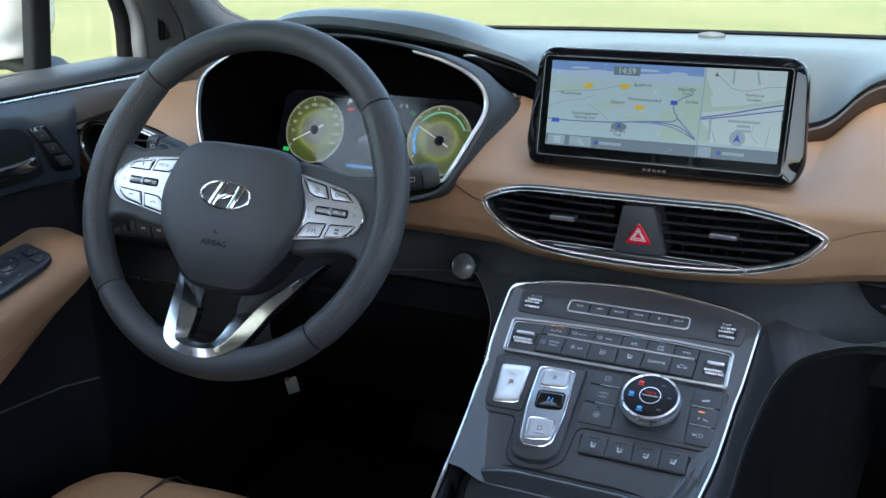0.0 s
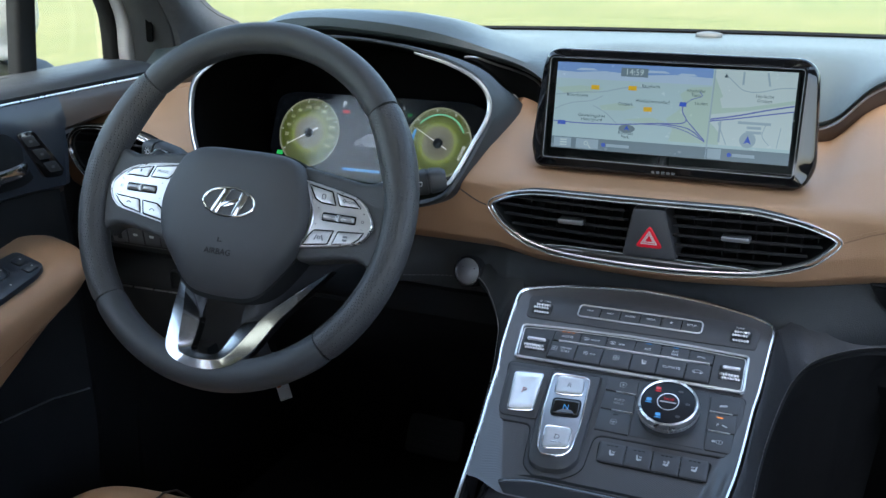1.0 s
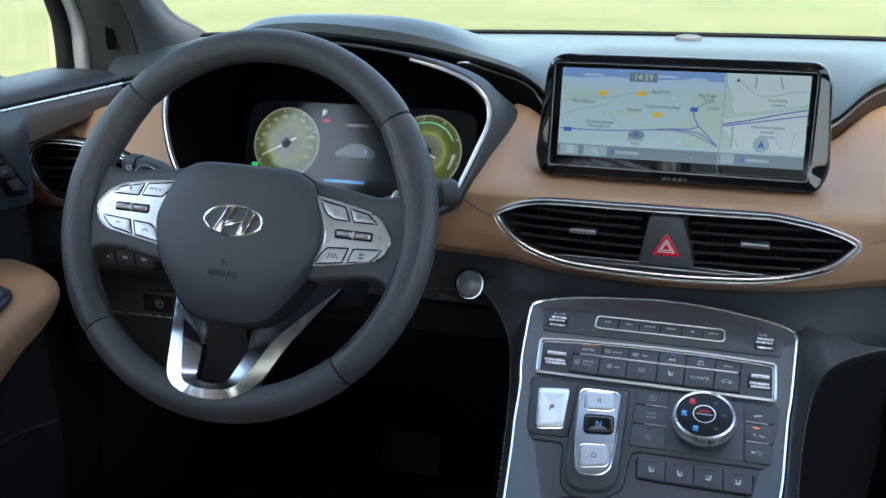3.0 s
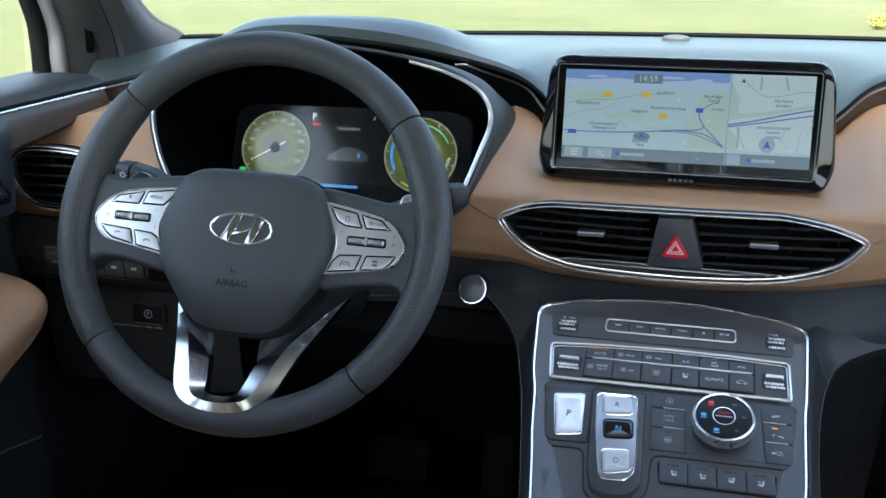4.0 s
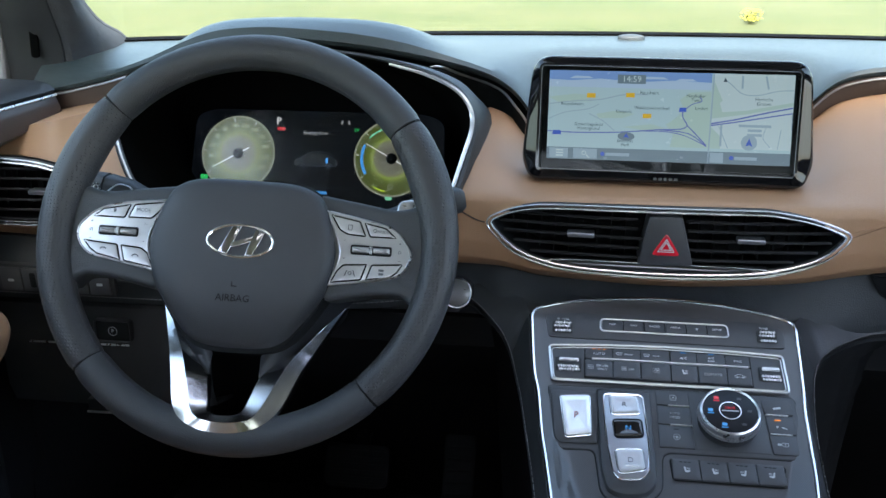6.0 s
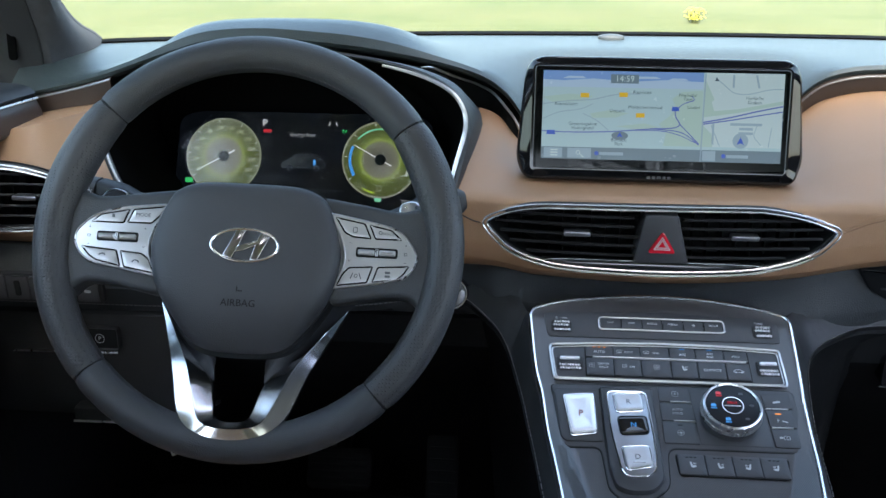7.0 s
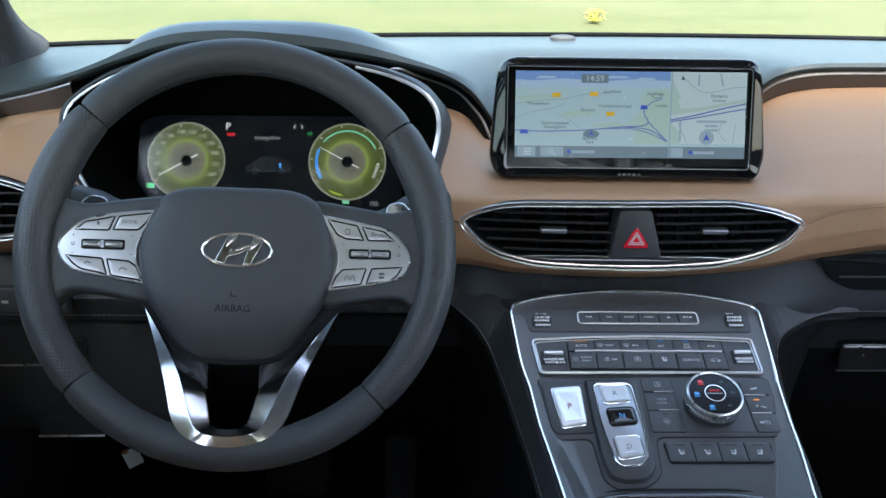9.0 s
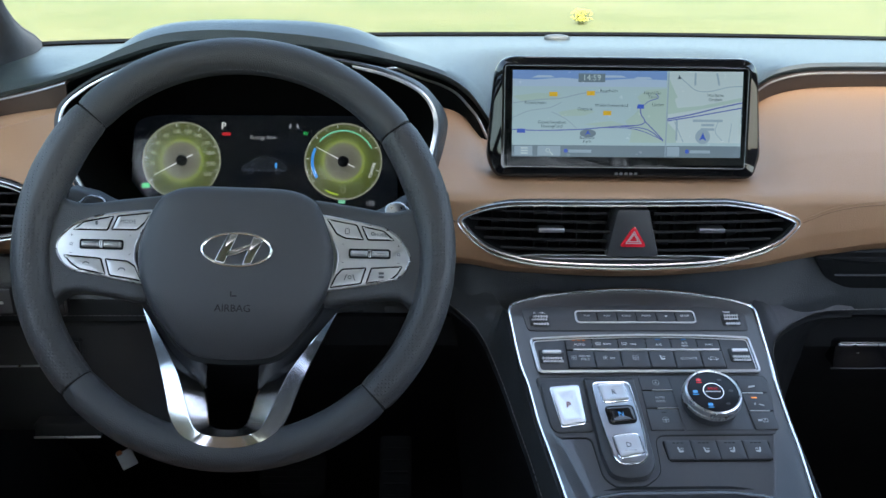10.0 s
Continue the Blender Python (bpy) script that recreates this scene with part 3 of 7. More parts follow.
# ---- air vents ----
def vent(name, label, outline, slats, tabs, depth_of, spread):
    """A framed vent: rim, cavity, slats with vanes behind, tabs."""
    ob = thing(name, label, "air vent")
    path = [Vector((p.x, depth_of(p.x, p.y), p.y)) for p in smooth_path([(x, z, 0) for x, z in outline], 6, True)]
    sect = [(-0.0030, -0.003), (-0.0030, 0.0010), (-0.0022, 0.0018), (-0.0012, 0.0012), (-0.0006, 0.0002), (0.0006, 0.0002), (0.0012, 0.0016), (0.0021, 0.0024), (0.0030, 0.0014), (0.0030, -0.003)]
    part("frame", tube(path, sect, True, up=(0, -1, 0)), DARKCHROME, ob, "dark chrome frame")
    cx, cz = sum(p.x for p in path) / len(path), sum(p.z for p in path) / len(path)
    # the highlights along the frame's ridges are laid on as thin bright tubes
    for gap in (-0.0027, 0.0014):
        line = [Vector((x, depth_of(x, z) - 0.0016, z)) for x, z in inset([(p.x, p.z) for p in path], gap)]
        part("bead", tube(line, 0.0006, True, up=(0, -1, 0)), BRIGHT, ob, "bright tube drawn as an edge highlight")
    gasket = [Vector((p.x, p.y + 0.003, p.z)) for p in path]
    part("gasket", tube(gasket, [(-0.0036, -0.002), (-0.0036, 0.0012), (0.0036, 0.0012), (0.0036, -0.002)], True, up=(0, -1, 0)), BLACK, ob)
    rings = []
    for f, d in ((1.0, 0.0015), (0.972, 0.003), (0.945, 0.011), (0.935, 0.03), (0.925, 0.055)):
        rings.append([(cx + (p.x - cx) * f, p.y + d, cz + (p.z - cz) * (f if d < 0.02 else f * 0.98)) for p in path])
    part("cavity", rings_mesh(rings, cap_a=False), DEEP, ob, "black vent cavity")
    poly = [(p.x, p.z) for p in path]
    inner = shrink(poly, 0.95)
    for z in slats:
        for x0, x1 in spread:
            xs = [x0 + (x1 - x0) * i / 60 for i in range(61)]
            xs = [x for x in xs if inside(x, z, inner)]
            if len(xs) < 4:
                continue
            pts = [(x, depth_of(x, z) + 0.012, z) for x in xs[:: max(1, len(xs) // 14)]]
            part("slat", tube(pts, [(-0.008, -0.0010), (-0.008, 0.0010), (0.008, 0.0014), (0.0085, 0.0), (0.008, -0.0014)], up=(0, 0.25, 1)), SLAT, ob)
    for x0, x1 in spread:
        k = max(3, int((x1 - x0) / 0.014))
        for i in range(1, k):
            x = x0 + (x1 - x0) * i / k
            zz = [z for z in [1.05 + 0.002 * j for j in range(50)] if inside(x, z, inner)]
            if len(zz) > 5:
                y = depth_of(x, 1.09) + 0.034
                part("vane", box(x - 0.0008, x + 0.0008, y, y + 0.014, zz[0], zz[-1], 0.0003), DEEP, ob)
    for x, z in tabs:
        y = depth_of(x, z)
        bm = slab(rrect(0.027, 0.0052, 0.0016, 3), 0, 0.012, 0.0012)
        part("tab", bm, DULL, ob, "bright slider tab", place=Matrix.Translation((x, y + 0.010, z)) @ Euler((math.pi / 2, 0, 0)).to_matrix().to_4x4())
    return ob


bowed = lambda x, z: -0.003 + 0.015 * (x / 0.175) ** 2
centre_vent = vent("center_air_vent", "wide chrome-framed centre air vent in the tan leather", VENT, [1.108, 1.0985, 1.0885, 1.0785, 1.0685], [(-0.083, 1.0925), (0.083, 1.0930)], bowed,
                   [(-0.17, -0.022), (0.022, 0.17)])
side_vent = vent("side_air_vent", "chrome-framed air vent at the dashboard end", VENT_L, [1.134, 1.123, 1.111, 1.099, 1.088], [(-0.665, 1.111)], lambda x, z: 0.006 - 0.05 * max(0, -0.66 - x), [(-0.752, -0.594)])
# lower chrome blade of the centre vent, a crescent that fills the bottom of the frame
UPPER = [(-0.124, 1.0605), (-0.112, 1.0635), (-0.095, 1.0652), (-0.05, 1.0662), (0.0, 1.0664), (0.05, 1.0658), (0.09, 1.0642), (0.106, 1.0625), (0.118, 1.0600)]
LOWER_EDGE = [(-0.124, 1.0600), (-0.0845, 1.0557), (0.002, 1.0542), (0.0759, 1.0568), (0.118, 1.0598)]
rows, top_line = [], []
for k in range(61):
    x = -0.124 + 0.242 * k / 60
    zu, zl = lerp(x, UPPER)[0], lerp(x, LOWER_EDGE)[0]
    y = bowed(x, zu)
    rows.append([(x, y + 0.012, zu + 0.0005), (x, y + 0.001, zu), (x, y - 0.0008, zu - (zu - zl) * 0.25), (x, y - 0.0012, zu - (zu - zl) * 0.7), (x, y - 0.0006, zl)])
    top_line.append((x, y + 0.0002, zu))
part("blade", sheet(rows, 0.001), GLOSS, centre_vent, "dark chrome lower blade")
# a bright tube also draws the highlight on the blade's upper edge
part("bead", tube(top_line, 0.00045, up=(0, -1, 0)), BRIGHT, centre_vent, "bright tube drawn as an edge highlight")
# hazard switch panel in the middle
trap = [(-0.0262, 1.0655), (0.0284, 1.0665), (0.0150, 1.1165), (-0.0168, 1.116)]
hz = slab(rounded([(x, z - 1.09) for x, z in trap], 0.003, 3), -0.03, 0.004, 0.0015)
part("switch_panel", hz, KEY, centre_vent, "grey switch panel", place=Matrix.Translation((0, -0.002, 1.09)) @ Euler((math.pi / 2, 0, 0)).to_matrix().to_4x4())
hm = Matrix.Translation((0.0009, -0.0062, 1.0865)) @ Euler((math.pi / 2, 0, 0)).to_matrix().to_4x4()
tri_o = [(0.0, 0.0140), (-0.0143, -0.0095), (0.0143, -0.0095)]
key = part("hazard_key", slab(rounded(tri_o, 0.0045, 4), 0, 0.0022, 0.001), RED, centre_vent, "red triangular hazard key", place=hm)
for f in (0.60, 0.40):
    bm = frame_ring([(x * f, y * f) for x, y in rounded(tri_o, 0.001, 1)], 0.0009, 0.0020, 0.0025, 0.0001)
    part("printed_triangle", bm, WHITE, key)


# ---- instrument cluster ----
cluster = thing("instrument_cluster", "hooded digital instrument cluster with two green dials", "instruments")
rim = smooth_path(POD, 5, True)
PC = Vector((-0.389, 0, 1.172))


def pod_ring(out, back, right=0.0, top=0.0):
    pts = []
    k = len(rim)
    for i, p in enumerate(rim):
        t = (rim[(i + 1) % k] - rim[i - 1]).normalized()
        n = Vector((-t.z, 0, t.x)).normalized()
        if n.dot(Vector((p.x - PC.x, 0, p.z - PC.z))) < 0:
            n = -n
        w = max(0.0, n.x) ** 1.2
        v = max(0.0, n.z) ** 2
        low = min(1.0, max(0.0, (1.215 - p.z) / 0.06))
        low = low * low * (3 - 2 * low)
        q = p + n * ((out + right * w) * (1 - 0.75 * max(0.0, n.x) * (1 - low)) + top * v)
        deep = 0.12 + 0.88 * max(0.0, n.x) ** 0.6 * (0.15 + 0.85 * low) if back > 0.01 else 1.0
        pts.append((q.x, p.y + back * deep, q.z))
    return pts


rings = [pod_ring(0.0, 0.004), pod_ring(0.003, -0.001), pod_ring(0.0055, 0.001, 0.001), pod_ring(0.0075, 0.012, 0.002, -0.0040), pod_ring(0.008, 0.030, 0.006, -0.0050), pod_ring(0.008, 0.055, 0.010, -0.0058), pod_ring(0.008, 0.085, 0.013, -0.0062), pod_ring(0.006, 0.115, 0.013, -0.0048)]
part("hood", rings_mesh(rings, cap_a=False, cap_b=False), BLACK, cluster, "dark cluster surround")
back_ring = []
for p in rim:
    right_side = max(0.0, p.x - PC.x)
    back_ring.append((PC.x - 0.006 + (p.x - PC.x) * 0.97 - right_side * 0.09, 0.215, 1.138 + (p.z - PC.z) * 1.04 - max(0.0, p.x + 0.30) * 0.25))
mid_ring = [tuple(Vector(a).lerp(Vector(b), 0.5)) for a, b in zip(pod_ring(0.0, 0.004), back_ring)]
part("recess", rings_mesh([pod_ring(0.0, 0.004), mid_ring, back_ring], cap_a=False), SEAL, cluster, "black dial recess")
# chrome arcs at both sides of the hood
near = lambda pts: [(x, y - 0.003, z) for x, y, z in pts]
arc_l = smooth_path(near([(-0.538, -0.006, 1.110)] + POD[:6] + [(-0.505, 0.068, 1.2475)]), 6)
arc_r = smooth_path(near(POD[10:17] + [(-0.223, 0.0, 1.118)]), 6)
for a, width in ((arc_l, 0.5), (arc_r, 0.85)):
    k = len(a)
    part("chrome_arc", tube(a, [(-0.0024, -0.001), (-0.0024, 0.0012), (0, 0.002), (0.0024, 0.0012), (0.0024, -0.001)], up=(0, -1, 0.3), scale=[width * (0.7 + 0.45 * math.sin(math.pi * i / (k - 1))) for i in range(k)]), BRIGHT, cluster, "satin chrome arc")


GLOW = 0.20


def glow(name, colour, power, rough=0.25):
    return material(name, [c * 0.4 for c in colour], rough, emit=colour, power=power * GLOW, blotch=0.02, coat=0.3)


G_BASE = material("dark_display", (0.003, 0.004, 0.006), 0.2, emit=(0.01, 0.014, 0.02), power=0.025, spread=0.03, specular=0.12)
G_LIME = glow("dial_lime", (0.32, 0.46, 0.04), 0.6)
G_WHITE, G_RED, G_BLUE, G_EVG, G_RIM = glow("lit_white", (0.6, 0.62, 0.62), 0.7), glow("lit_red", (0.5, 0.02, 0.03), 0.5), glow("lit_blue", (0.05, 0.25, 0.6), 0.6), glow("lit_green", (0.03, 0.5, 0.12), 0.6), glow("dial_rim", (0.26, 0.275, 0.20), 0.42)
G_DIAL = glow("dial_numeral", (0.42, 0.44, 0.32), 0.5)
G_GREY = glow("lit_grey", (0.36, 0.38, 0.40), 0.4)
G_DIM = glow("lit_dim", (0.08, 0.10, 0.13), 0.18)
G_TEAL = glow("lit_teal", (0.15, 0.5, 0.3), 0.6)
G_AMBER = glow("lit_amber", (0.8, 0.25, 0.03), 0.7)


def dial_face():
    """Silver centre, lime glow and olive plate, by the distance from the dial's middle."""
    mat = material("dial_face_picture", (0.05, 0.05, 0.04), 0.3, blotch=0.0, specular=0.3)
    n, l = mat.node_tree.nodes, mat.node_tree.links
    b = n["Principled BSDF"]
    where, size, ramp = n.new("ShaderNodeTexCoord"), n.new("ShaderNodeVectorMath"), n.new("ShaderNodeValToRGB")
    scale = n.new("ShaderNodeMath")
    scale.operation, scale.inputs[1].default_value = "MULTIPLY", 1 / 0.046
    size.operation = "LENGTH"
    l.new(where.outputs["Object"], size.inputs[0])
    l.new(size.outputs["Value"], scale.inputs[0])
    l.new(scale.outputs[0], ramp.inputs["Fac"])
    stops = [(0.0, (0.10, 0.10, 0.08)), (0.30, (0.15, 0.155, 0.115)), (0.44, (0.21, 0.22, 0.155)), (0.475, (0.22, 0.26, 0.11)), (0.50, (0.34, 0.46, 0.08)), (0.58, (0.15, 0.22, 0.026)), (0.70, (0.080, 0.118, 0.012)), (1.0, (0.070, 0.095, 0.014))]
    el = ramp.color_ramp.elements
    el[0].position, el[0].color = stops[0][0], (*stops[0][1], 1)
    el[1].position, el[1].color = stops[-1][0], (*stops[-1][1], 1)
    for p, c in stops[1:-1]:
        e = el.new(p)
        e.color = (*c, 1)
    l.new(ramp.outputs["Color"], b.inputs["Emission Color"])
    b.inputs["Emission Strength"].default_value = 0.078
    return mat


FACE_MAT = dial_face()
DISP = Matrix.Translation((-0.400, 0.164, 1.1195)) @ Euler((radians(68), 0, 0)).to_matrix().to_4x4()
DISPLAY = rounded([(-0.156, -0.055), (0.156, -0.055), (0.152, 0.050), (0.128, 0.058), (-0.128, 0.058), (-0.152, 0.050)], 0.014, 4)
disp = part("display", slab(DISPLAY, -0.004, 0.0, 0.0005), G_BASE, cluster, "dark digital display", place=DISP)
COVER = bpy.data.materials.new("display_cover_glass")
COVER.use_nodes = True
pn, pl = COVER.node_tree.nodes, COVER.node_tree.links
pn.remove(pn["Principled BSDF"])
clear, shine, both = pn.new("ShaderNodeBsdfTransparent"), pn.new("ShaderNodeBsdfGlossy"), pn.new("ShaderNodeMixShader")
shine.inputs["Roughness"].default_value = 0.10
both.inputs["Fac"].default_value = 0.017
pl.new(clear.outputs[0], both.inputs[1])
pl.new(shine.outputs[0], both.inputs[2])
pl.new(both.outputs[0], pn["Material Output"].inputs["Surface"])
cover = part("cover_glass", slab(inset(DISPLAY, 0.001), 0.0040, 0.0050, 0), COVER, cluster, "faintly reflecting cover glass", place=DISP)
cover.visible_shadow = False


def disc(r0, r1, z0, z1, n=48, a0=0, a1=360):
    """A flat ring or sector."""
    bm = bmesh.new()
    full = a1 - a0 >= 360
    k = n if full else n + 1
    rings = []
    for i in range(k):
        a = radians(a0 + (a1 - a0) * i / n)
        c, s = math.cos(a), math.sin(a)
        rings.append([(r0 * c, r0 * s, z0), (r0 * c, r0 * s, z1), (r1 * c, r1 * s, z1), (r1 * c, r1 * s, z0)])
    if full:
        rings.append(rings[0])
    rings_mesh(rings, closed=True, cap_a=not full, cap_b=not full, bm=bm)
    bmesh.ops.remove_doubles(bm, verts=bm.verts, dist=1e-8)
    return bm


def circle(r, n=40, cx=0.0, cy=0.0):
    return [(cx + r * math.cos(2 * math.pi * i / n), cy + r * math.sin(2 * math.pi * i / n)) for i in range(n)]


for cx, needle, side in ((-0.0965, 209, "l"), (0.0915, 152, "r")):
    at = Matrix.Translation((cx, 0.0040, 0))
    part("dial_ring", disc(0.0435, 0.0455, 0.0004, 0.0014), G_RIM, disp, "pale dial ring", place=at)
    part("dial_plate", slab(circle(0.0436, 64), 0.0002, 0.0010, 0), FACE_MAT, disp, "olive green dial with silver centre", place=at)
    part("needle_hub", slab(circle(0.0065, 24), 0.001, 0.0024, 0.0006), DEEP, disp, place=at)
    part("needle", slab([(-0.015, -0.0007), (0.036, -0.0003), (0.036, 0.0003), (-0.015, 0.0007)], 0.0016, 0.0021, 0), G_WHITE, disp, "thin pale needle", place=at @ Matrix.Rotation(radians(needle), 4, "Z"))
    for i in range(14):
        a = radians(214 - 248 * i / 13)
        part("tick", slab(rrect(0.0034, 0.0007, 0.0002, 1), 0.001, 0.0014, 0), G_WHITE if i % 2 == 0 else G_RIM, disp, place=at @ Matrix.Rotation(a, 4, "Z") @ Matrix.Translation((0.0415, 0, 0)))
for i, txt in enumerate(("0", "20", "40", "60", "80", "100", "120", "140", "170", "200", "230", "260")):
    a = radians(208 - 236 * i / 11)
    words("numeral", txt, 0.0062, G_DIAL, disp, Matrix.Translation((-0.0965 + 0.0342 * math.cos(a), 0.0040 + 0.0342 * math.sin(a), 0.0013)))
right = Matrix.Translation((0.0915, 0.0040, 0))
part("power_arc", disc(0.0355, 0.0372, 0.0010, 0.0013, 30, 25, 140), G_TEAL, disp, "green power arc", place=right)
part("charge_arc", disc(0.0345, 0.0378, 0.0010, 0.0013, 16, 155, 212), G_BLUE, disp, "blue charge arc", place=right)
part("fuel_arc", disc(0.0385, 0.0405, 0.0010, 0.0013, 8, 238, 262), G_LIME, disp, place=right)
words("dial_word", "POWER", 0.0055, G_WHITE, disp, right @ Matrix.Translation((0.034, -0.010, 0.0013)) @ Matrix.Rotation(radians(72), 4, "Z"))
words("dial_word", "CHARGE", 0.0045, G_BLUE, disp, right @ Matrix.Translation((-0.0335, -0.011, 0.0013)) @ Matrix.Rotation(radians(-70), 4, "Z"))
words("dial_word", "0", 0.0055, G_RIM, disp, right @ Matrix.Translation((-0.020, -0.034, 0.0013)))
words("dial_word", "1", 0.0055, G_RIM, disp, right @ Matrix.Translation((0.020, -0.034, 0.0013)))
part("fuel_sign", frame_ring(rrect(0.006, 0.0065, 0.001, 2), 0.0009, 0.001, 0.0013, 0.0001), G_RIM, disp, place=right @ Matrix.Translation((0, -0.0335, 0)))
words("gear_letter", "P", 0.0118, G_WHITE, disp, Matrix.Translation((-0.0485, 0.0445, 0.0006)))
part("brake_sign", slab(rrect(0.010, 0.0038, 0.0012, 2), 0, 0.0006, 0), G_RED, disp, "red parking brake sign", place=Matrix.Translation((-0.0451, 0.0355, 0)))
words("display_word", "Energy flow", 0.0064, G_GREY, disp, Matrix.Translation((-0.0023, 0.0316, 0.0006)))
words("display_word", "EV", 0.0055, G_EVG, disp, Matrix.Translation((0.0475, 0.0366, 0.0006)))
words("display_word", "155", 0.0074, G_GREY, disp, Matrix.Translation((0.1232, -0.0454, 0.0012)))
for s in (-1, 1):
    part("lane_sign", slab([(s * 0.0035, -0.002), (s * 0.0060, -0.002), (s * 0.0042, 0.0026), (s * 0.0028, 0.0026)], 0, 0.0006, 0), G_GREY, disp, place=Matrix.Translation((0.0335, 0.0452, 0)))
part("ready_sign", slab(rrect(0.009, 0.0055, 0.0012, 2), 0, 0.0006, 0), G_EVG, disp, "green lamp sign", place=Matrix.Translation((-0.1377, -0.0255, 0)))
part("battery_sign", slab(rrect(0.008, 0.0045, 0.001, 2), 0, 0.0010, 0), G_TEAL, disp, place=Matrix.Translation((0.0902, -0.0431, 0)))
# outline of a car in the energy display
body = rounded([(-0.034, -0.006), (0.034, -0.006), (0.035, 0.003), (0.024, 0.012), (0.008, 0.017), (-0.012, 0.016), (-0.022, 0.008), (-0.034, 0.003)], 0.004, 3)
part("car_body_sign", slab(inset(body, 0.0004), 0, 0.0003, 0), glow("lit_car", (0.012, 0.015, 0.020), 0.3), disp, "dim picture of a car", place=Matrix.Translation((-0.001, -0.004, 0)) @ Matrix.Scale(0.78, 4))
part("car_sign", frame_ring(body, 0.0006, 0, 0.0005, 0.0001), G_DIM, disp, "dim outline of a car", place=Matrix.Translation((0.0, -0.003, 0)) @ Matrix.Scale(0.78, 4))
for x in (-0.0165, 0.0155):
    part("car_sign", disc(0.0028, 0.0046, 0, 0.0006, 18), G_DIM, disp, place=Matrix.Translation((x, -0.008, 0)) @ Matrix.Scale(0.78, 4))
part("car_sign", slab(rrect(0.004, 0.009, 0.0012, 2), 0, 0.0006, 0), G_BLUE, disp, place=Matrix.Translation((0.013, -0.001, 0)) @ Matrix.Scale(0.7, 4))
part("info_line", slab(rrect(0.10, 0.0006, 0.0002, 1), 0, 0.0005, 0), G_DIM, disp, place=Matrix.Translation((0.0, -0.034, 0)))
part("info_bar", slab(rrect(0.055, 0.0035, 0.0008, 2), 0, 0.0005, 0), G_BLUE, disp, "blue range bar", place=Matrix.Translation((-0.012, -0.0395, 0)))
GREYINK = material("grey_ink", (0.10, 0.105, 0.11), 0.5)
# ---- centre console ----
SLOPE = radians(24.5)
cu = Vector((1, 0.0318, -0.0105)).normalized()
cv = Vector((-0.035, math.cos(SLOPE), math.sin(SLOPE)))
cv = (cv - cu * cv.dot(cu)).normalized()
cw = cu.cross(cv)
CON = Matrix(((cu.x, cv.x, cw.x, 0), (cu.y, cv.y, cw.y, -0.11), (cu.z, cv.z, cw.z, 0.9768), (0, 0, 0, 1)))
console = thing("center_console", "graphite centre console panel with bright chrome edges", "console", CON)
mm = lambda pts: [(x / 1000, y / 1000) for x, y in pts]
RAIL_L = [(-0.125, 0.088, 0.001), (-0.120, 0.022, 0.001), (-0.1145, -0.010, 0.002), (-0.110, -0.055, 0.005), (-0.105, -0.090, 0.010), (-0.097, -0.155, 0.021), (-0.090, -0.230, 0.030)]
RAIL_R = [(0.131, 0.088, 0.001), (0.1275, 0.017, 0.001), (0.125, -0.010, 0.002), (0.123, -0.055, 0.005), (0.121, -0.090, 0.010), (0.114, -0.155, 0.021), (0.110, -0.230, 0.030)]
ARCH = [(-0.125, 0.088, 0.001), (-0.1215, 0.0985, 0.001), (-0.108, 0.1045, 0.001), (-0.088, 0.1105, 0.001), (-0.045, 0.1175, 0.001), (0.003, 0.1205, 0.001), (0.05, 0.1175, 0.001), (0.093, 0.110, 0.001), (0.115, 0.1035, 0.001), (0.128, 0.0970, 0.001), (0.131, 0.088, 0.001)]
edge = smooth_path(RAIL_L, 8)[::-1] + smooth_path(ARCH, 5)[1:-1] + smooth_path(RAIL_R, 8)
# the panel: rows down the slope between the two rails, with flanks rising to them
L, R, rows = smooth_path(RAIL_L, 8), smooth_path(RAIL_R, 8), []
for i, (a, b) in enumerate(zip(L, R)):
    if a.y < -0.150:
        break
    h = a.z - 0.001
    w = 0.012 + h * 1.1
    row = [(a.x - 0.001, a.y, -0.03), (a.x, a.y, a.z - 0.001), (a.x + w * 0.35, a.y, a.z - 0.001 - h * 0.12), (a.x + w * 0.8, a.y, h * 0.15), (a.x + w, a.y, 0)]
    for k in range(1, 8):
        row.append((a.x + w + (b.x - a.x - 2 * w) * k / 8, a.y, 0))
    row += [(b.x - w, b.y, 0), (b.x - w * 0.8, b.y, h * 0.15), (b.x - w * 0.35, b.y, b.z - 0.001 - h * 0.12), (b.x, b.y, b.z - 0.001), (b.x + 0.001, b.y, -0.03)]
    rows.append(row)
bm = rings_mesh(rows, closed=False)
bmesh.ops.recalc_face_normals(bm, faces=bm.faces)
part("panel", bm, PANEL, console, "graphite panel")
top = [(p.x, p.y) for p in smooth_path(ARCH, 5)]
part("top_panel", slab(top + [(0.1308, 0.086), (-0.1248, 0.086)], -0.03, 0.0, 0.0), PANEL, console, "graphite panel top")
part("chrome_edge", tube(edge, [(-0.0017, -0.005), (-0.0017, 0.0006), (-0.0008, 0.0018), (0.0008, 0.0018), (0.0017, 0.0006), (0.0017, -0.005)], up=(0, 0, 1)), CHROME, console, "bright chrome edge")


def key(name, pts, h, mat, parent=None, bevel=0.0008, label="", crown=0.0, z0=-0.001):
    return part(name, slab(mm(pts), z0, h, bevel, 2, crown=crown), mat, parent or console, label)


def rect(x0, x1, y0, y1, r=1.5, n=3):
    return rrect(x1 - x0, y1 - y0, r, n, (x0 + x1) / 2, (y0 + y1) / 2)


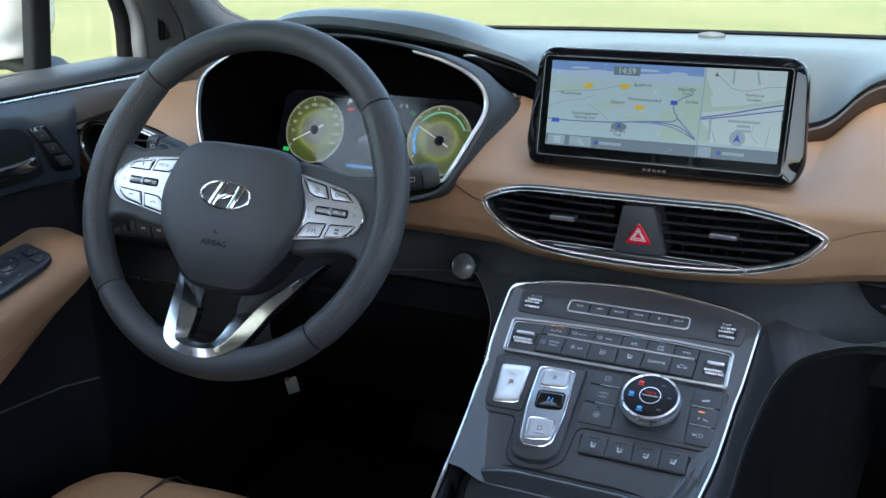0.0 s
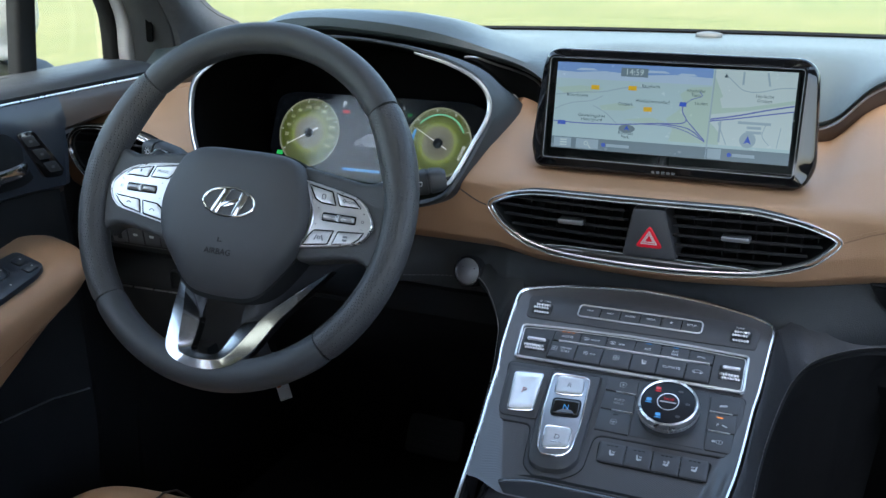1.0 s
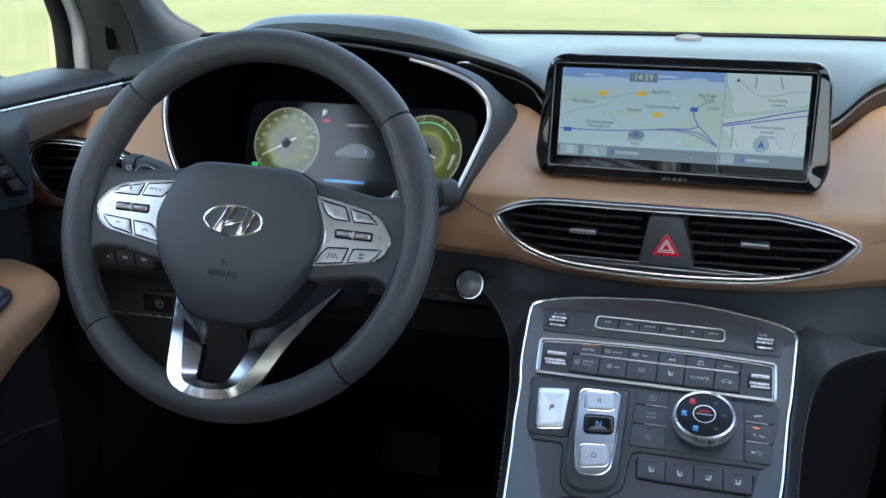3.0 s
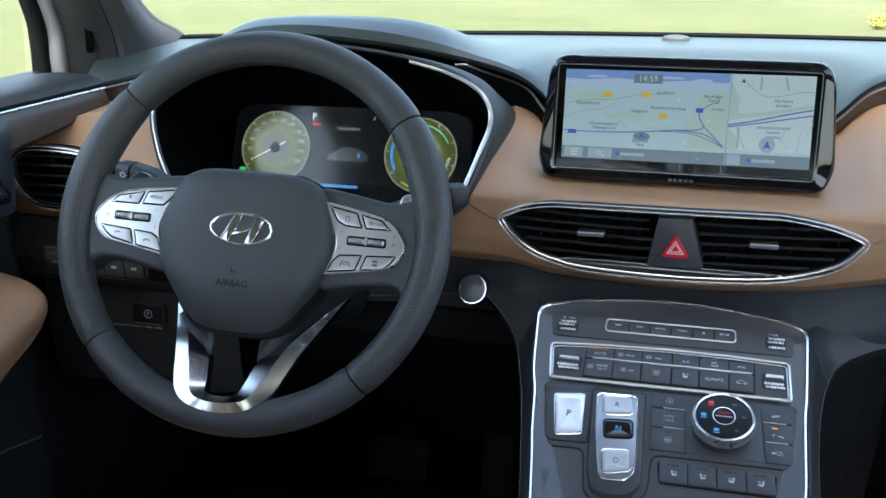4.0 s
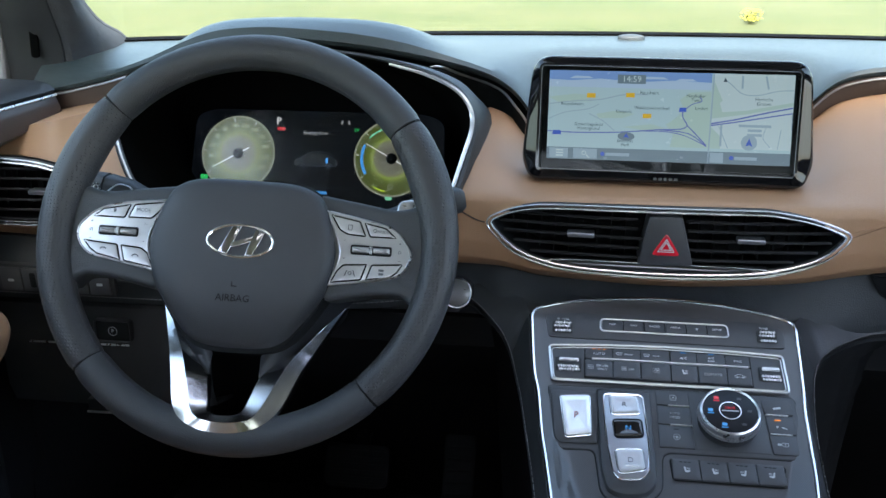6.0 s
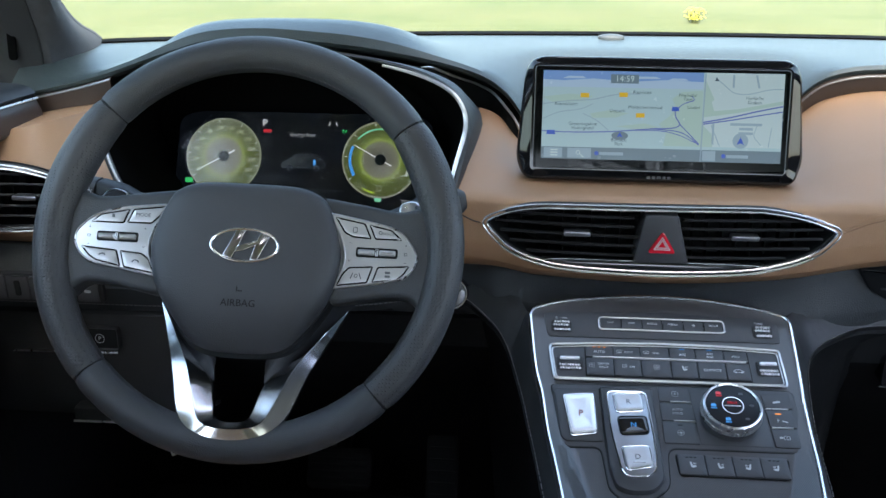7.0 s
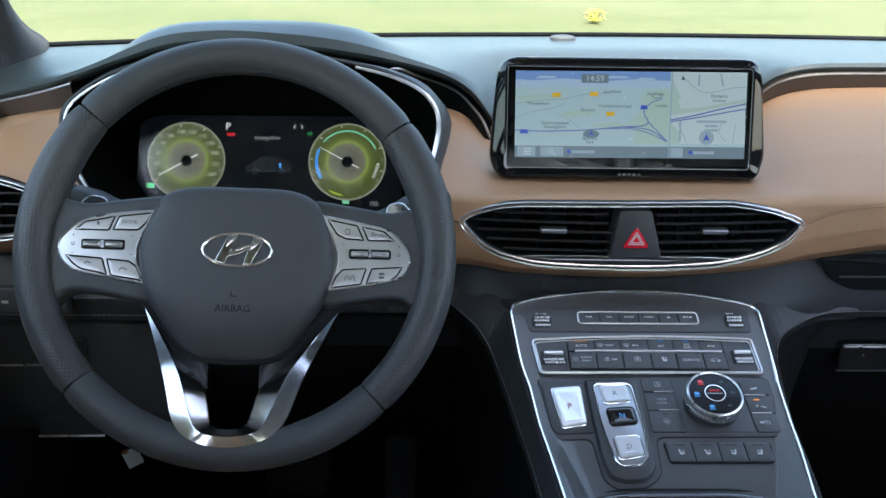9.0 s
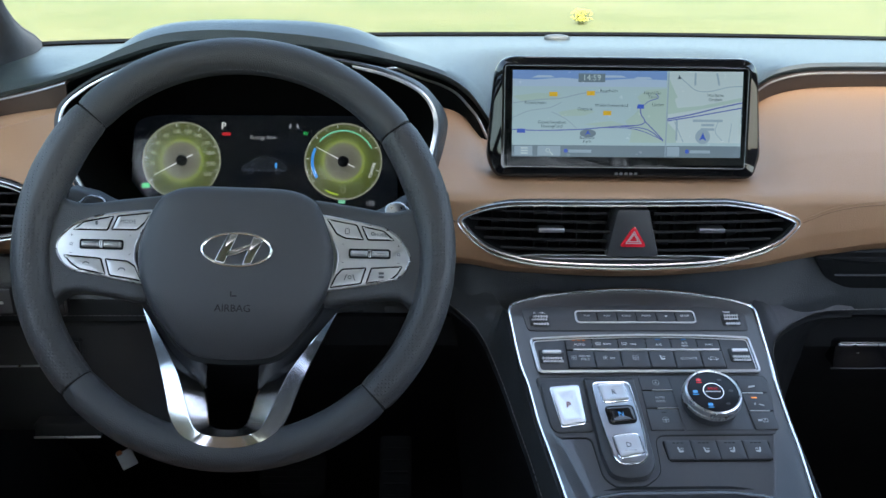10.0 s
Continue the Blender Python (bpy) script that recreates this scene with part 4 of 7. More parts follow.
def sign(txt, x, y, h, size, parent=None, mat=None):
    return words("marking", txt, size / 1000, mat or PRINT, parent or console, Matrix.Translation((x / 1000, y / 1000, h)))


def mark(x, y, w, hgt, h, mat=None, parent=None, kind="bar", turn=0):
    """A small printed sign: bar, ring or fan."""
    at = Matrix.Translation((x / 1000, y / 1000, h)) @ Matrix.Rotation(radians(turn), 4, "Z")
    if kind == "ring":
        bm = frame_ring(mm(rrect(w, hgt, min(w, hgt) * 0.3, 3)), 0.0004, 0, 0.0002, 0.00005)
    elif kind == "wheel":
        bm = frame_ring(mm(circle(w / 2, 24)), 0.0004, 0, 0.0002, 0.00005)
        slab(mm(circle(w * 0.16, 12)), 0, 0.0002, 0, bm=bm)
        slab(mm(rrect(w * 0.9, 0.5, 0.1, 1)), 0, 0.0002, 0, bm=bm)
        slab(mm(rrect(0.5, w * 0.45, 0.1, 1, 0, -w * 0.24)), 0, 0.0002, 0, bm=bm)
    elif kind == "car":
        k = w / 10
        bm = frame_ring(mm(rounded([(-5 * k, -1.4 * k), (5 * k, -1.4 * k), (5 * k, 0.4 * k), (3 * k, 0.8 * k), (1.2 * k, 2.2 * k), (-2.4 * k, 2.2 * k), (-4 * k, 0.7 * k), (-5 * k, 0.4 * k)], 0.6 * k, 2)), 0.0004, 0, 0.0002, 0.00005)
        for q in (-2.8, 2.8):
            slab(mm(circle(0.9 * k, 12, q * k, -1.4 * k)), 0, 0.0003, 0, bm=bm)
    elif kind == "defrost":
        k = w / 6
        bm = frame_ring(mm(rounded([(-3 * k, 1.6 * k), (-2.3 * k, -1.6 * k), (2.3 * k, -1.6 * k), (3 * k, 1.6 * k), (0, 2.1 * k)], 0.5 * k, 2)), 0.0004, 0, 0.0002, 0.00005)
        for q in (-1, 0, 1):
            slab(mm(rrect(0.4, 2.6 * k, 0.1, 1, q * k, -0.6 * k)), 0, 0.0002, 0, bm=bm)
    elif kind == "fan":
        bm = bmesh.new()
        for a in (45, 135, 225, 315):
            c, s = 0.32 * w * math.cos(radians(a)), 0.32 * w * math.sin(radians(a))
            frame_ring(mm(circle(0.24 * w, 12, c, s)), 0.0003, 0, 0.0002, 0.00004, bm=bm)
    elif kind == "seat":
        f = -1 if turn else 1
        at = Matrix.Translation((x / 1000, y / 1000, h))
        k = w / 6.2
        bm = slab(mm(rounded([(f * -2.6 * k, 3.0 * k), (f * -1.2 * k, 3.2 * k), (f * -0.4 * k, -0.6 * k), (f * 2.4 * k, -0.2 * k), (f * 2.9 * k, -1.6 * k), (f * -0.2 * k, -2.8 * k), (f * -1.7 * k, -2.2 * k)][::f], 0.5 * k, 2)), 0, 0.0002, 0)
        for q in (0.5, 1.5, 2.5):
            slab(mm(rrect(0.5 * k, 1.7 * k, 0.2, 1, f * q * k, 1.5 * k)), 0, 0.0002, 0, bm=bm)
    else:
        bm = slab(mm(rrect(w, hgt, min(w, hgt) * 0.25, 2)), 0, 0.0002, 0)
    return part("marking", bm, mat or PRINT, parent or console, place=at)


def bead(name, pts, r, z, label):
    """A round bright bead along a closed outline on the panel."""
    sec = [(r * math.cos(a), r * math.sin(a)) for a in (math.pi * k / 4 for k in range(8))]
    return part(name, tube([(x / 1000, y / 1000, z) for x, y in pts], sec, True, up=(0, 0, 1)), BRIGHT, console, label)


# raised island that carries the parking key, the gear keys and the mode keys
ISLAND = rounded([(-106, 1.5), (-99.5, -64.5), (-92, -69), (-63, -68), (-58, -112), (-48, -121), (-22, -120), (-6, -108), (-4.5, -66), (112, -65.5), (119, -57), (117.5, 3.5), (60, 4.5), (0, 4.0)][::-1], [4, 4, 6, 8, 5, 10, 12, 4, 4, 10, 8, 5, 7, 4])
part("control_island", slab(mm(ISLAND), -0.001, 0.0012, 0.0010, 3), KEY, console, "dark satin plate under the keys")
part("island_groove", slab(mm(inset(ISLAND, -0.9)), -0.001, 0.0003, 0.0002), DEEP, console)
# upper plate with the media keys
key("upper_plate", rounded([(-112, 93), (-108, 62.5), (118, 63), (119, 88), (100, 95), (0, 98.5), (-90, 96)][::-1], 5), 0.0012, KEY, label="dark media plate")
bead("media_frame", rect(-57.4, 65.4, 72.8, 88.6, 4, 5), 0.0010, 0.0022, "thin chrome frame")
part("key_bed", slab(mm(rect(-57.2, 65.2, 73.2, 88.2, 2)), 0, 0.0016, 0.0001), DEEP, console, "dark gaps round the keys")
cols = [-56.5, -35.3, -15, 4.9, 25.5, 45.6, 64.5]
for (a, b), txt in zip(zip(cols, cols[1:]), ("MAP", "NAV", "RADIO", "MEDIA", "", "SETUP")):
    k = key("media_key", rect(a + 0.5, b - 0.5, 73.8, 87.6, 1.2), 0.0026, KEY)
    if txt:
        sign(txt, (a + b) / 2, 81.5, 0.0028, 3.3)
    else:
        star = [(1.9 * (1 if i % 2 == 0 else 0.45) * math.sin(math.pi * i / 5), 1.9 * (1 if i % 2 == 0 else 0.45) * math.cos(math.pi * i / 5)) for i in range(10)]
        part("marking", slab(mm(star), 0, 0.0002, 0), PRINT, console, place=Matrix.Translation(((a + b) / 2000, 0.0812, 0.0026)))


def roller(x0, x1, y0, y1, lip):
    """A knurled bright roller in a black well."""
    cx, cy, w, hgt = (x0 + x1) / 2, (y0 + y1) / 2, x1 - x0, y1 - y0
    well = key("roller_well", rect(x0 - 1, x1 + 1, y0 - 1, y1 + 1, 2), 0.0016, BLACK)
    bm = bmesh.new()
    ncol = int(w / 2.7)
    for j in range(2 if lip else 3):
        a = radians((32 + 52 * j) if not lip else (14 + 34 * j))
        for i in range(ncol):
            px = x0 + 1.2 + (w - 2.4) * (i + 0.5 + 0.25 * (-1) ** j) / ncol
            r = hgt * 0.5
            c = Vector((px / 1000, (cy - r * math.cos(a) * (0.95 if not lip else 0.9)) / 1000, 0.0014 + r * math.sin(a) * 0.55 / 1000))
            d = 0.0015
            top = bm.verts.new(c + Vector((0, 0, d * 1.1)))
            ring = [bm.verts.new(c + Vector((d * math.cos(q), d * math.sin(q) * 1.5, -d * 0.4))) for q in (0, math.pi / 2, math.pi, 1.5 * math.pi)]
            for q in range(4):
                bm.faces.new((ring[q], ring[(q + 1) % 4], top))
    stuff(part("knurling", bm, BRIGHT, well, "diamond-knurled bright metal", 10))
    bm = bmesh.new()
    rows = []
    for i in range(9):
        a = math.pi * i / 8
        rows.append([(x0 / 1000, (cy - hgt / 2 * math.cos(a)) / 1000, hgt / 2000 * math.sin(a) * 0.45), (x1 / 1000, (cy - hgt / 2 * math.cos(a)) / 1000, hgt / 2000 * math.sin(a) * 0.45)])
    part("drum", sheet(rows, 0.0005), BLACK, well, "dark drum")
    if lip:
        part("lip", slab(mm(rect(x0 + 2, x1 - 2, cy + hgt * 0.12, y1 - 2.2, 1)), 0.003, 0.0056, 0.0012, 4), BRIGHT, well, "bright finger lip")


roller(-104, -85.5, 69, 82, False)
roller(93.4, 111, 69.5, 83.5, False)
mark(-99, 86.6, 2.2, 2.2, 0.0014, kind="ring")
sign("/ VOL", -92, 86.6, 0.0014, 2.9)
sign("TUNE", 100, 88.0, 0.0014, 3.2)
# climate unit
part("climate_well", slab(mm(rounded([(-108, 50.5), (-103.5, 6.6), (114.8, 7.5), (114, 52.5), (60, 55.5), (0, 56), (-60, 54)][::-1], 3)), -0.001, 0.0006, 0.0004), DARKCHROME, console, "dark chrome climate surround")
bead("climate_frame", rounded([(-107.2, 50.0), (-102.8, 7.4), (114.0, 8.3), (113.2, 52.0), (60, 54.8), (0, 55.3), (-60, 53.3)][::-1], [3, 3, 3, 4, 4, 4, 5], 5), 0.0012, 0.0026, "chrome frame round the climate keys")
bead("climate_frame", rounded([(-104.8, 47.6), (-100.8, 9.9), (111.8, 10.7), (111.0, 49.8), (60, 52.6), (0, 53.2), (-60, 51.2)][::-1], [3, 3, 3, 4, 4, 4, 5], 5), 0.0006, 0.0014, "thin inner chrome line")
key("climate_plate", rounded([(-106, 49.5), (-102, 8.6), (113, 9.5), (112.5, 51), (60, 53.5), (0, 54), (-60, 52.5)][::-1], 2), 0.0008, KEY, label="dark climate plate")
part("key_bed", slab(mm(rounded([(-73, 12.8), (83, 12.8), (83, 50), (40, 52), (0, 52), (-40, 51.5), (-73, 49.5)], 1)), 0, 0.0014, 0.0001), DEEP, console, "dark gaps round the keys")
cols = [-72.5, -46, -20, 8, 33, 59.6, 82.3]
for i, (a, b) in enumerate(zip(cols, cols[1:])):
    up = 2.5 - abs(i - 2.5) * 0.8
    key("climate_key", rect(a + 0.4, b - 0.4, 36.6, 48.8 + up, 1), 0.0024, KEY)
    key("climate_key", rect(a + 0.4, b - 0.4, 13.5, 34.4, 1), 0.0030, KEY, crown=0.0006)
part("divider", slab(mm(rect(-66, 80, 34.7, 36.5, 0.8)), 0, 0.0042, 0.0009, 4), BRIGHT, console, "bright dividing strip")
sign("AUTO", -59, 42.5, 0.0026, 4.2)
for x in (-64, -59, -54):
    mark(x, 48.2, 2.6, 0.8, 0.0026, G_AMBER)
for x, txt in ((-37, "FRONT"), (-11, "REAR")):
    mark(x - 3, 43.5, 6, 4.2, 0.0026, kind="defrost")
    sign(txt, x + 6, 43.2, 0.0026, 2.6)
sign("A/C", 20.5, 42.5, 0.0026, 4.0)
sign("A/C", 46.5, 44.6, 0.0026, 3.6)
sign("REAR", 46.5, 40.8, 0.0026, 2.9)
sign("SYNC", 71, 42.5, 0.0026, 3.0)
for x in (20.5, 46.5):
    mark(x, 49.3, 5, 1.0, 0.0026, G_BLUE)
mark(-67, 24.5, 6, 6, 0.0037, kind="fan")
sign("DRIVER", -56, 26.4, 0.0037, 3.4)
sign("ONLY", -56, 22.4, 0.0037, 3.4)
mark(-36, 24.5, 5, 5, 0.0037, kind="fan")
sign("OFF", -29, 23.8, 0.0037, 3.2)
mark(-6, 24.5, 6.5, 6.5, 0.0037, kind="fan")
mark(20.5, 24.5, 6, 6, 0.0037, kind="seat")
sign("CLIMATE", 46.5, 23.5, 0.0037, 4.2)
mark(71, 23.5, 10, 4.2, 0.0037, kind="car")
roller(-99, -76.4, 21, 36, True)
roller(90, 110, 22.3, 38, True)

# parking key and gear keys
key("key_housing", rounded([(-104, -4), (-99, -58), (-94, -64), (-60, -63), (-60, -4)][::-1], [4, 4, 6, 8, 6]), 0.003, KEY, label="dark housing of the parking key", bevel=0.002)
pk = key("parking_key", rounded([(-95, -14), (-89, -58.5), (-66.5, -54.5), (-68, -11)][::-1], 3.5), 0.0062, BRIGHT, bevel=0.0014, label="silver parking key", z0=0.002, crown=-0.0006)
sign("P", -80, -35, 0.0060, 9.5, mat=material("print_maroon", (0.22, 0.08, 0.08), 0.5))
part("key_edge", frame_ring(mm(rounded([(-96.2, -12.8), (-90, -60), (-65.2, -55.6), (-67, -9.8)][::-1], 4)), 0.0012, 0.002, 0.0050, 0.0004), CHROME, console, "bright key edge")
key("gear_housing", rounded([(-62, -2), (-58, -92), (-53, -112), (-40, -117), (-20, -115), (-10, -102), (-11.5, -60), (-13, -2)][::-1], [3, 6, 10, 10, 8, 6, 6, 3]), 0.0075, KEY, label="dark gear key housing", bevel=0.004)
GO = rounded([(-56.5, -13), (-54, -60), (-48, -98), (-43, -105), (-25, -104), (-18, -97), (-16.5, -70), (-20.5, -12.5)][::-1], [6, 8, 8, 10, 5, 8, 10, 6])
key("gear_plate", GO, 0.0112, DULL, bevel=0.0015, label="satin silver gear plate", z0=0.006)
part("gear_edge", frame_ring(mm(inset([(x * 1.0, y * 1.0) for x, y in GO], -0.6)), 0.0016, 0.008, 0.0126, 0.0006), CHROME, console, "bright edge of the gear plate")
for (pts, txt, mat, h, col, lab) in (
        ([(-50.5, -16.5), (-48.5, -36.5), (-24, -34), (-26.5, -15.5)], "R", PAINT_SILVER, 0.0136, GREYINK, "silver reverse key"),
        ([(-47.5, -42.5), (-45.5, -61), (-21.5, -58.5), (-23, -40.8)], "N", PIANO, 0.0128, G_BLUE, "black neutral key with blue letter"),
        ([(-46, -75), (-43, -98.5), (-21, -93.5), (-23, -73)], "D", PAINT_SILVER, 0.0130, GREYINK, "silver drive key")):
    k = key("gear_key", rounded(pts[::-1], 3), h, mat, bevel=0.0012, label=lab, z0=0.009, crown=-0.0005)
    cx, cy = sum(p[0] for p in pts) / 4, sum(p[1] for p in pts) / 4
    part("key_edge", frame_ring(mm(inset(rounded(pts[::-1], 3.5), -1.3)), 0.0011, 0.009, h - 0.0004 if txt == "N" else 0.0128, 0.0004), DEEP if txt == "N" else CHROME, console, "edge of a gear key")
    sign(txt, cx, cy, h - 0.0005, 7.5, mat=col)
key("gear_key_line", rect(-38, -27, -91.5, -90.3, 0.4), 0.0134, CHROME, z0=0.012)

# keys beside the drive mode knob
for i, (y0, y1) in enumerate(((-14.6, 1.5), (-36.2, -15.8), (-61.5, -37.4))):
    key("mode_key", rounded([(-7.4 + 0.3 * i, y1), (-7.0 + 0.3 * i, y0), (22.5 + 1.2 * i, y0), (20.6 + 1.2 * i, y1)][::-1], 1.2), 0.0024, KEY)
    key("mode_key", rounded([(87.3 + 1.2 * i, y1 - 3.0), (88.5 + 1.4 * i, y0 - 3.4 if i < 2 else y0), (114, y0 - 3.4 if i < 2 else y0), (113, y1 - 3.0)][::-1], 1.6), 0.0024, KEY)
for x0, x1, y in ((3, 22, -15.2), (4, 23.5, -36.8), (89, 109, -19.0), (91, 110, -40.2)):
    part("divider", slab(mm(rect(x0, x1, y - 0.45, y + 0.45, 0.3)), 0, 0.0034, 0.0003), SATIN, console, "bright dividing strip")
mark(8, -6, 6, 6, 0.0026, kind="ring")
sign("A", 8, -6, 0.0026, 3.6)
sign("AUTO", 8.5, -24.0, 0.0026, 3.4)
sign("HOLD", 8.5, -28.4, 0.0026, 3.4)
mark(9, -50, 6.4, 6.4, 0.0026, kind="wheel")
mark(9, -41.5, 4.2, 0.9, 0.0026, DEEP)
mark(100, -11, 7, 2, 0.0026, turn=12)
sign("P", 98, -32.5, 0.0026, 4.2)
mark(104, -33, 5, 1.2, 0.0026, turn=-20)
mark(99, -24.5, 5.5, 1.4, 0.0026, G_AMBER)
mark(102.5, -51, 5.5, 4.2, 0.0026, kind="ring")
mark(97.5, -51, 3.4, 2.2, 0.0026)
sign("P", 102.5, -51, 0.0026, 2.6)
key("knob_plate", rounded([(21.6, 1.5), (25.8, -61.5), (90, -61.5), (86.4, 1.5)][::-1], 1.5), 0.0016, KEY, label="plate round the drive mode knob")
# drive mode knob
KN = Matrix.Translation((0.0545, -0.0305, 0))
knob = part("knob", slab(circle(0.0262, 64), 0.001, 0.0125, 0.002), KEY, console, "drive mode knob", place=KN)
bm = bmesh.new()
n = 96
rings = []
for j, (r, z) in enumerate(((0.0268, 0.0095), (0.0274, 0.0105), (0.0274, 0.0135), (0.0268, 0.0145))):
    rings.append([((r + (0.0004 if i % 2 else -0.0002) * (1 if 0 < j < 3 else 0)) * math.cos(2 * math.pi * i / n), (r + (0.0004 if i % 2 else -0.0002) * (1 if 0 < j < 3 else 0)) * math.sin(2 * math.pi * i / n), z) for i in range(n)])
part("knurled_ring", rings_mesh(rings, cap_a=False, cap_b=False, bm=bm), SATIN, knob, "knurled metal ring", 15)
part("collar", rings_mesh([[(x, y, z) for x, y in circle(r, 64)] for r, z in ((0.0266, 0.0145), (0.0268, 0.0175), (0.0262, 0.0195), (0.0248, 0.0205), (0.0238, 0.0195))], cap_a=False, cap_b=False), SATIN, knob, "satin collar")
part("glass_top", slab(circle(0.0242, 64), 0.012, 0.0192, 0.0008), material("knob_top", (0.008, 0.009, 0.012), 0.3, specular=0.22), knob, "gloss black top")
part("inner_ring", disc(0.0088, 0.0098, 0.019, 0.0202, 40), CHROME, knob, "thin chrome ring")
part("top_line", slab(mm(rect(-7.2, 7.2, -0.4, 0.4, 0.3)), 0.0192, 0.0199, 0), PRINT, knob)
words("mode_word", "DRIVE", 0.0034, G_RED, knob, Matrix.Translation((0, 0.0032, 0.0196)))
for x, y, c in ((-11, 14, G_RED), (-17, 0, G_BLUE), (-6, -15, G_BLUE)):
    part("mode_sign", slab(mm(rrect(4.6, 3.2, 0.9, 2)), 0.0192, 0.0197, 0), c, knob, place=Matrix.Translation((x / 1000, y / 1000, 0)))
    part("mode_sign", slab(mm(rrect(5.6, 0.8, 0.2, 1)), 0.0192, 0.0197, 0), c, knob, place=Matrix.Translation((x / 1000, y / 1000 - 0.0032, 0)))
for x, y in ((9, 14), (17, 1), (11, -14)):
    part("mode_sign", slab(mm(rrect(4.0, 2.4, 0.8, 2)), 0.0192, 0.0196, 0), KEY, knob, place=Matrix.Translation((x / 1000, y / 1000, 0)))
# heated seat keys
cols = [2.6, 26.4, 50.2, 74.2, 98]
part("seat_key_well", slab(mm(rounded([(1.0, -71.8), (3.5, -94.6), (97.5, -95.0), (100.5, -73.0)][::-1], 4)), -0.001, 0.0010, 0.0004), DEEP, console)
for i, (a, b) in enumerate(zip(cols, cols[1:])):
    key("seat_key", rounded([(a + 0.3, -72.8), (a + 1.3, -93.8), (b + 0.8, -93.8), (b - 0.2, -73.0)][::-1], 1.2), 0.0026, KEY, crown=0.0006)
    mark((a + b) / 2 + 1, -84.5, 6.2, 6.2, 0.0033, kind="seat", turn=0 if i < 2 else 180)
    for j in (-1, 0, 1):
        mark((a + b) / 2 + 3.6 * j, -76.5, 2.4, 0.8, 0.0030, DEEP)
# storage lid towards the seats
lid = thing("storage_lid", "gloss dark storage lid behind the gear keys", "lid", CON @ Matrix.Translation((0.006, -0.128, -0.002)) @ Matrix.Rotation(radians(14), 4, "X"))
LID = rounded([(-0.092, -0.003), (-0.088, -0.14), (0.092, -0.14), (0.096, -0.003), (0.05, 0.004), (-0.05, 0.004)][::-1], [0.01, 0.01, 0.02, 0.01, 0.01, 0.02])
part("lid_panel", slab(LID, -0.02, 0.006, 0.006, 4), GLOSS, lid, "gloss black lid")
part("lid_gap", frame_ring(inset(LID, -0.004), 0.004, -0.02, 0.001, 0.001), DEEP, lid)

# soft flanks of the console
# the driver's seam, from the start button down along the console
SEAM = [(-0.204, 0.032, 1.0075), (-0.1935, 0.0265, 1.0050), (-0.1833, 0.0175, 1.0008), (-0.1744, 0.006, 0.9975), (-0.1614, -0.0125, 0.9920), (-0.1535, -0.0245, 0.9846), (-0.1475, -0.0355, 0.9765), (-0.1412, -0.0563, 0.9672), (-0.1323, -0.0894, 0.9532), (-0.1255, -0.1243, 0.9416), (-0.1192, -0.1580, 0.9322), (-0.1130, -0.1930, 0.9217), (-0.103, -0.255, 0.9015), (-0.093, -0.325, 0.880)]

# the passenger's seam, from the knee roll down along the console
SEAM_R = [(0.262, 0.0375, 0.9905), (0.228, 0.0330, 0.9903), (0.2085, 0.0255, 0.9893), (0.1944, 0.0172, 0.9876), (0.1805, 0.0080, 0.9850), (0.1685, 0.0, 0.9808), (0.1580, -0.0110, 0.9750), (0.1501, -0.0310, 0.9685), (0.1451, -0.0563, 0.962), (0.1409, -0.0894, 0.952), (0.1383, -0.1243, 0.9416), (0.1375, -0.158, 0.9322), (0.1373, -0.193, 0.9217), (0.136, -0.255, 0.9015), (0.134, -0.325, 0.880)]

def flank_parts(rows, stitch, skin_up, shade):
    """The skin above the seam, the side below it and the thread along it."""
    # the lower side is the same vinyl; its shadow is put in as black
    for name_part, cut, skin, text in (("flank", [r[:5] for r in rows], skin_up, "dark soft console flank"), ("lower_flank", [r[4:] for r in rows], DEEP, "console side under the seam, painted black for its shadow")):
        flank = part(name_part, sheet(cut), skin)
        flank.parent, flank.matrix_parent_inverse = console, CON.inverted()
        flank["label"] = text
    bm = bmesh.new()
    for a, b in zip(stitch, stitch[1:]):
        k = max(1, int((b - a).length / 0.005))
        for i in range(k):
            tube([a.lerp(b, (i + 0.1) / k), a.lerp(b, (i + 0.75) / k)], 0.00042, bm=bm)
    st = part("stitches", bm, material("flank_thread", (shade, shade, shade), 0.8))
    st.parent, st.matrix_parent_inverse = console, CON.inverted()
    stuff(st)["label"] = "pale stitching"


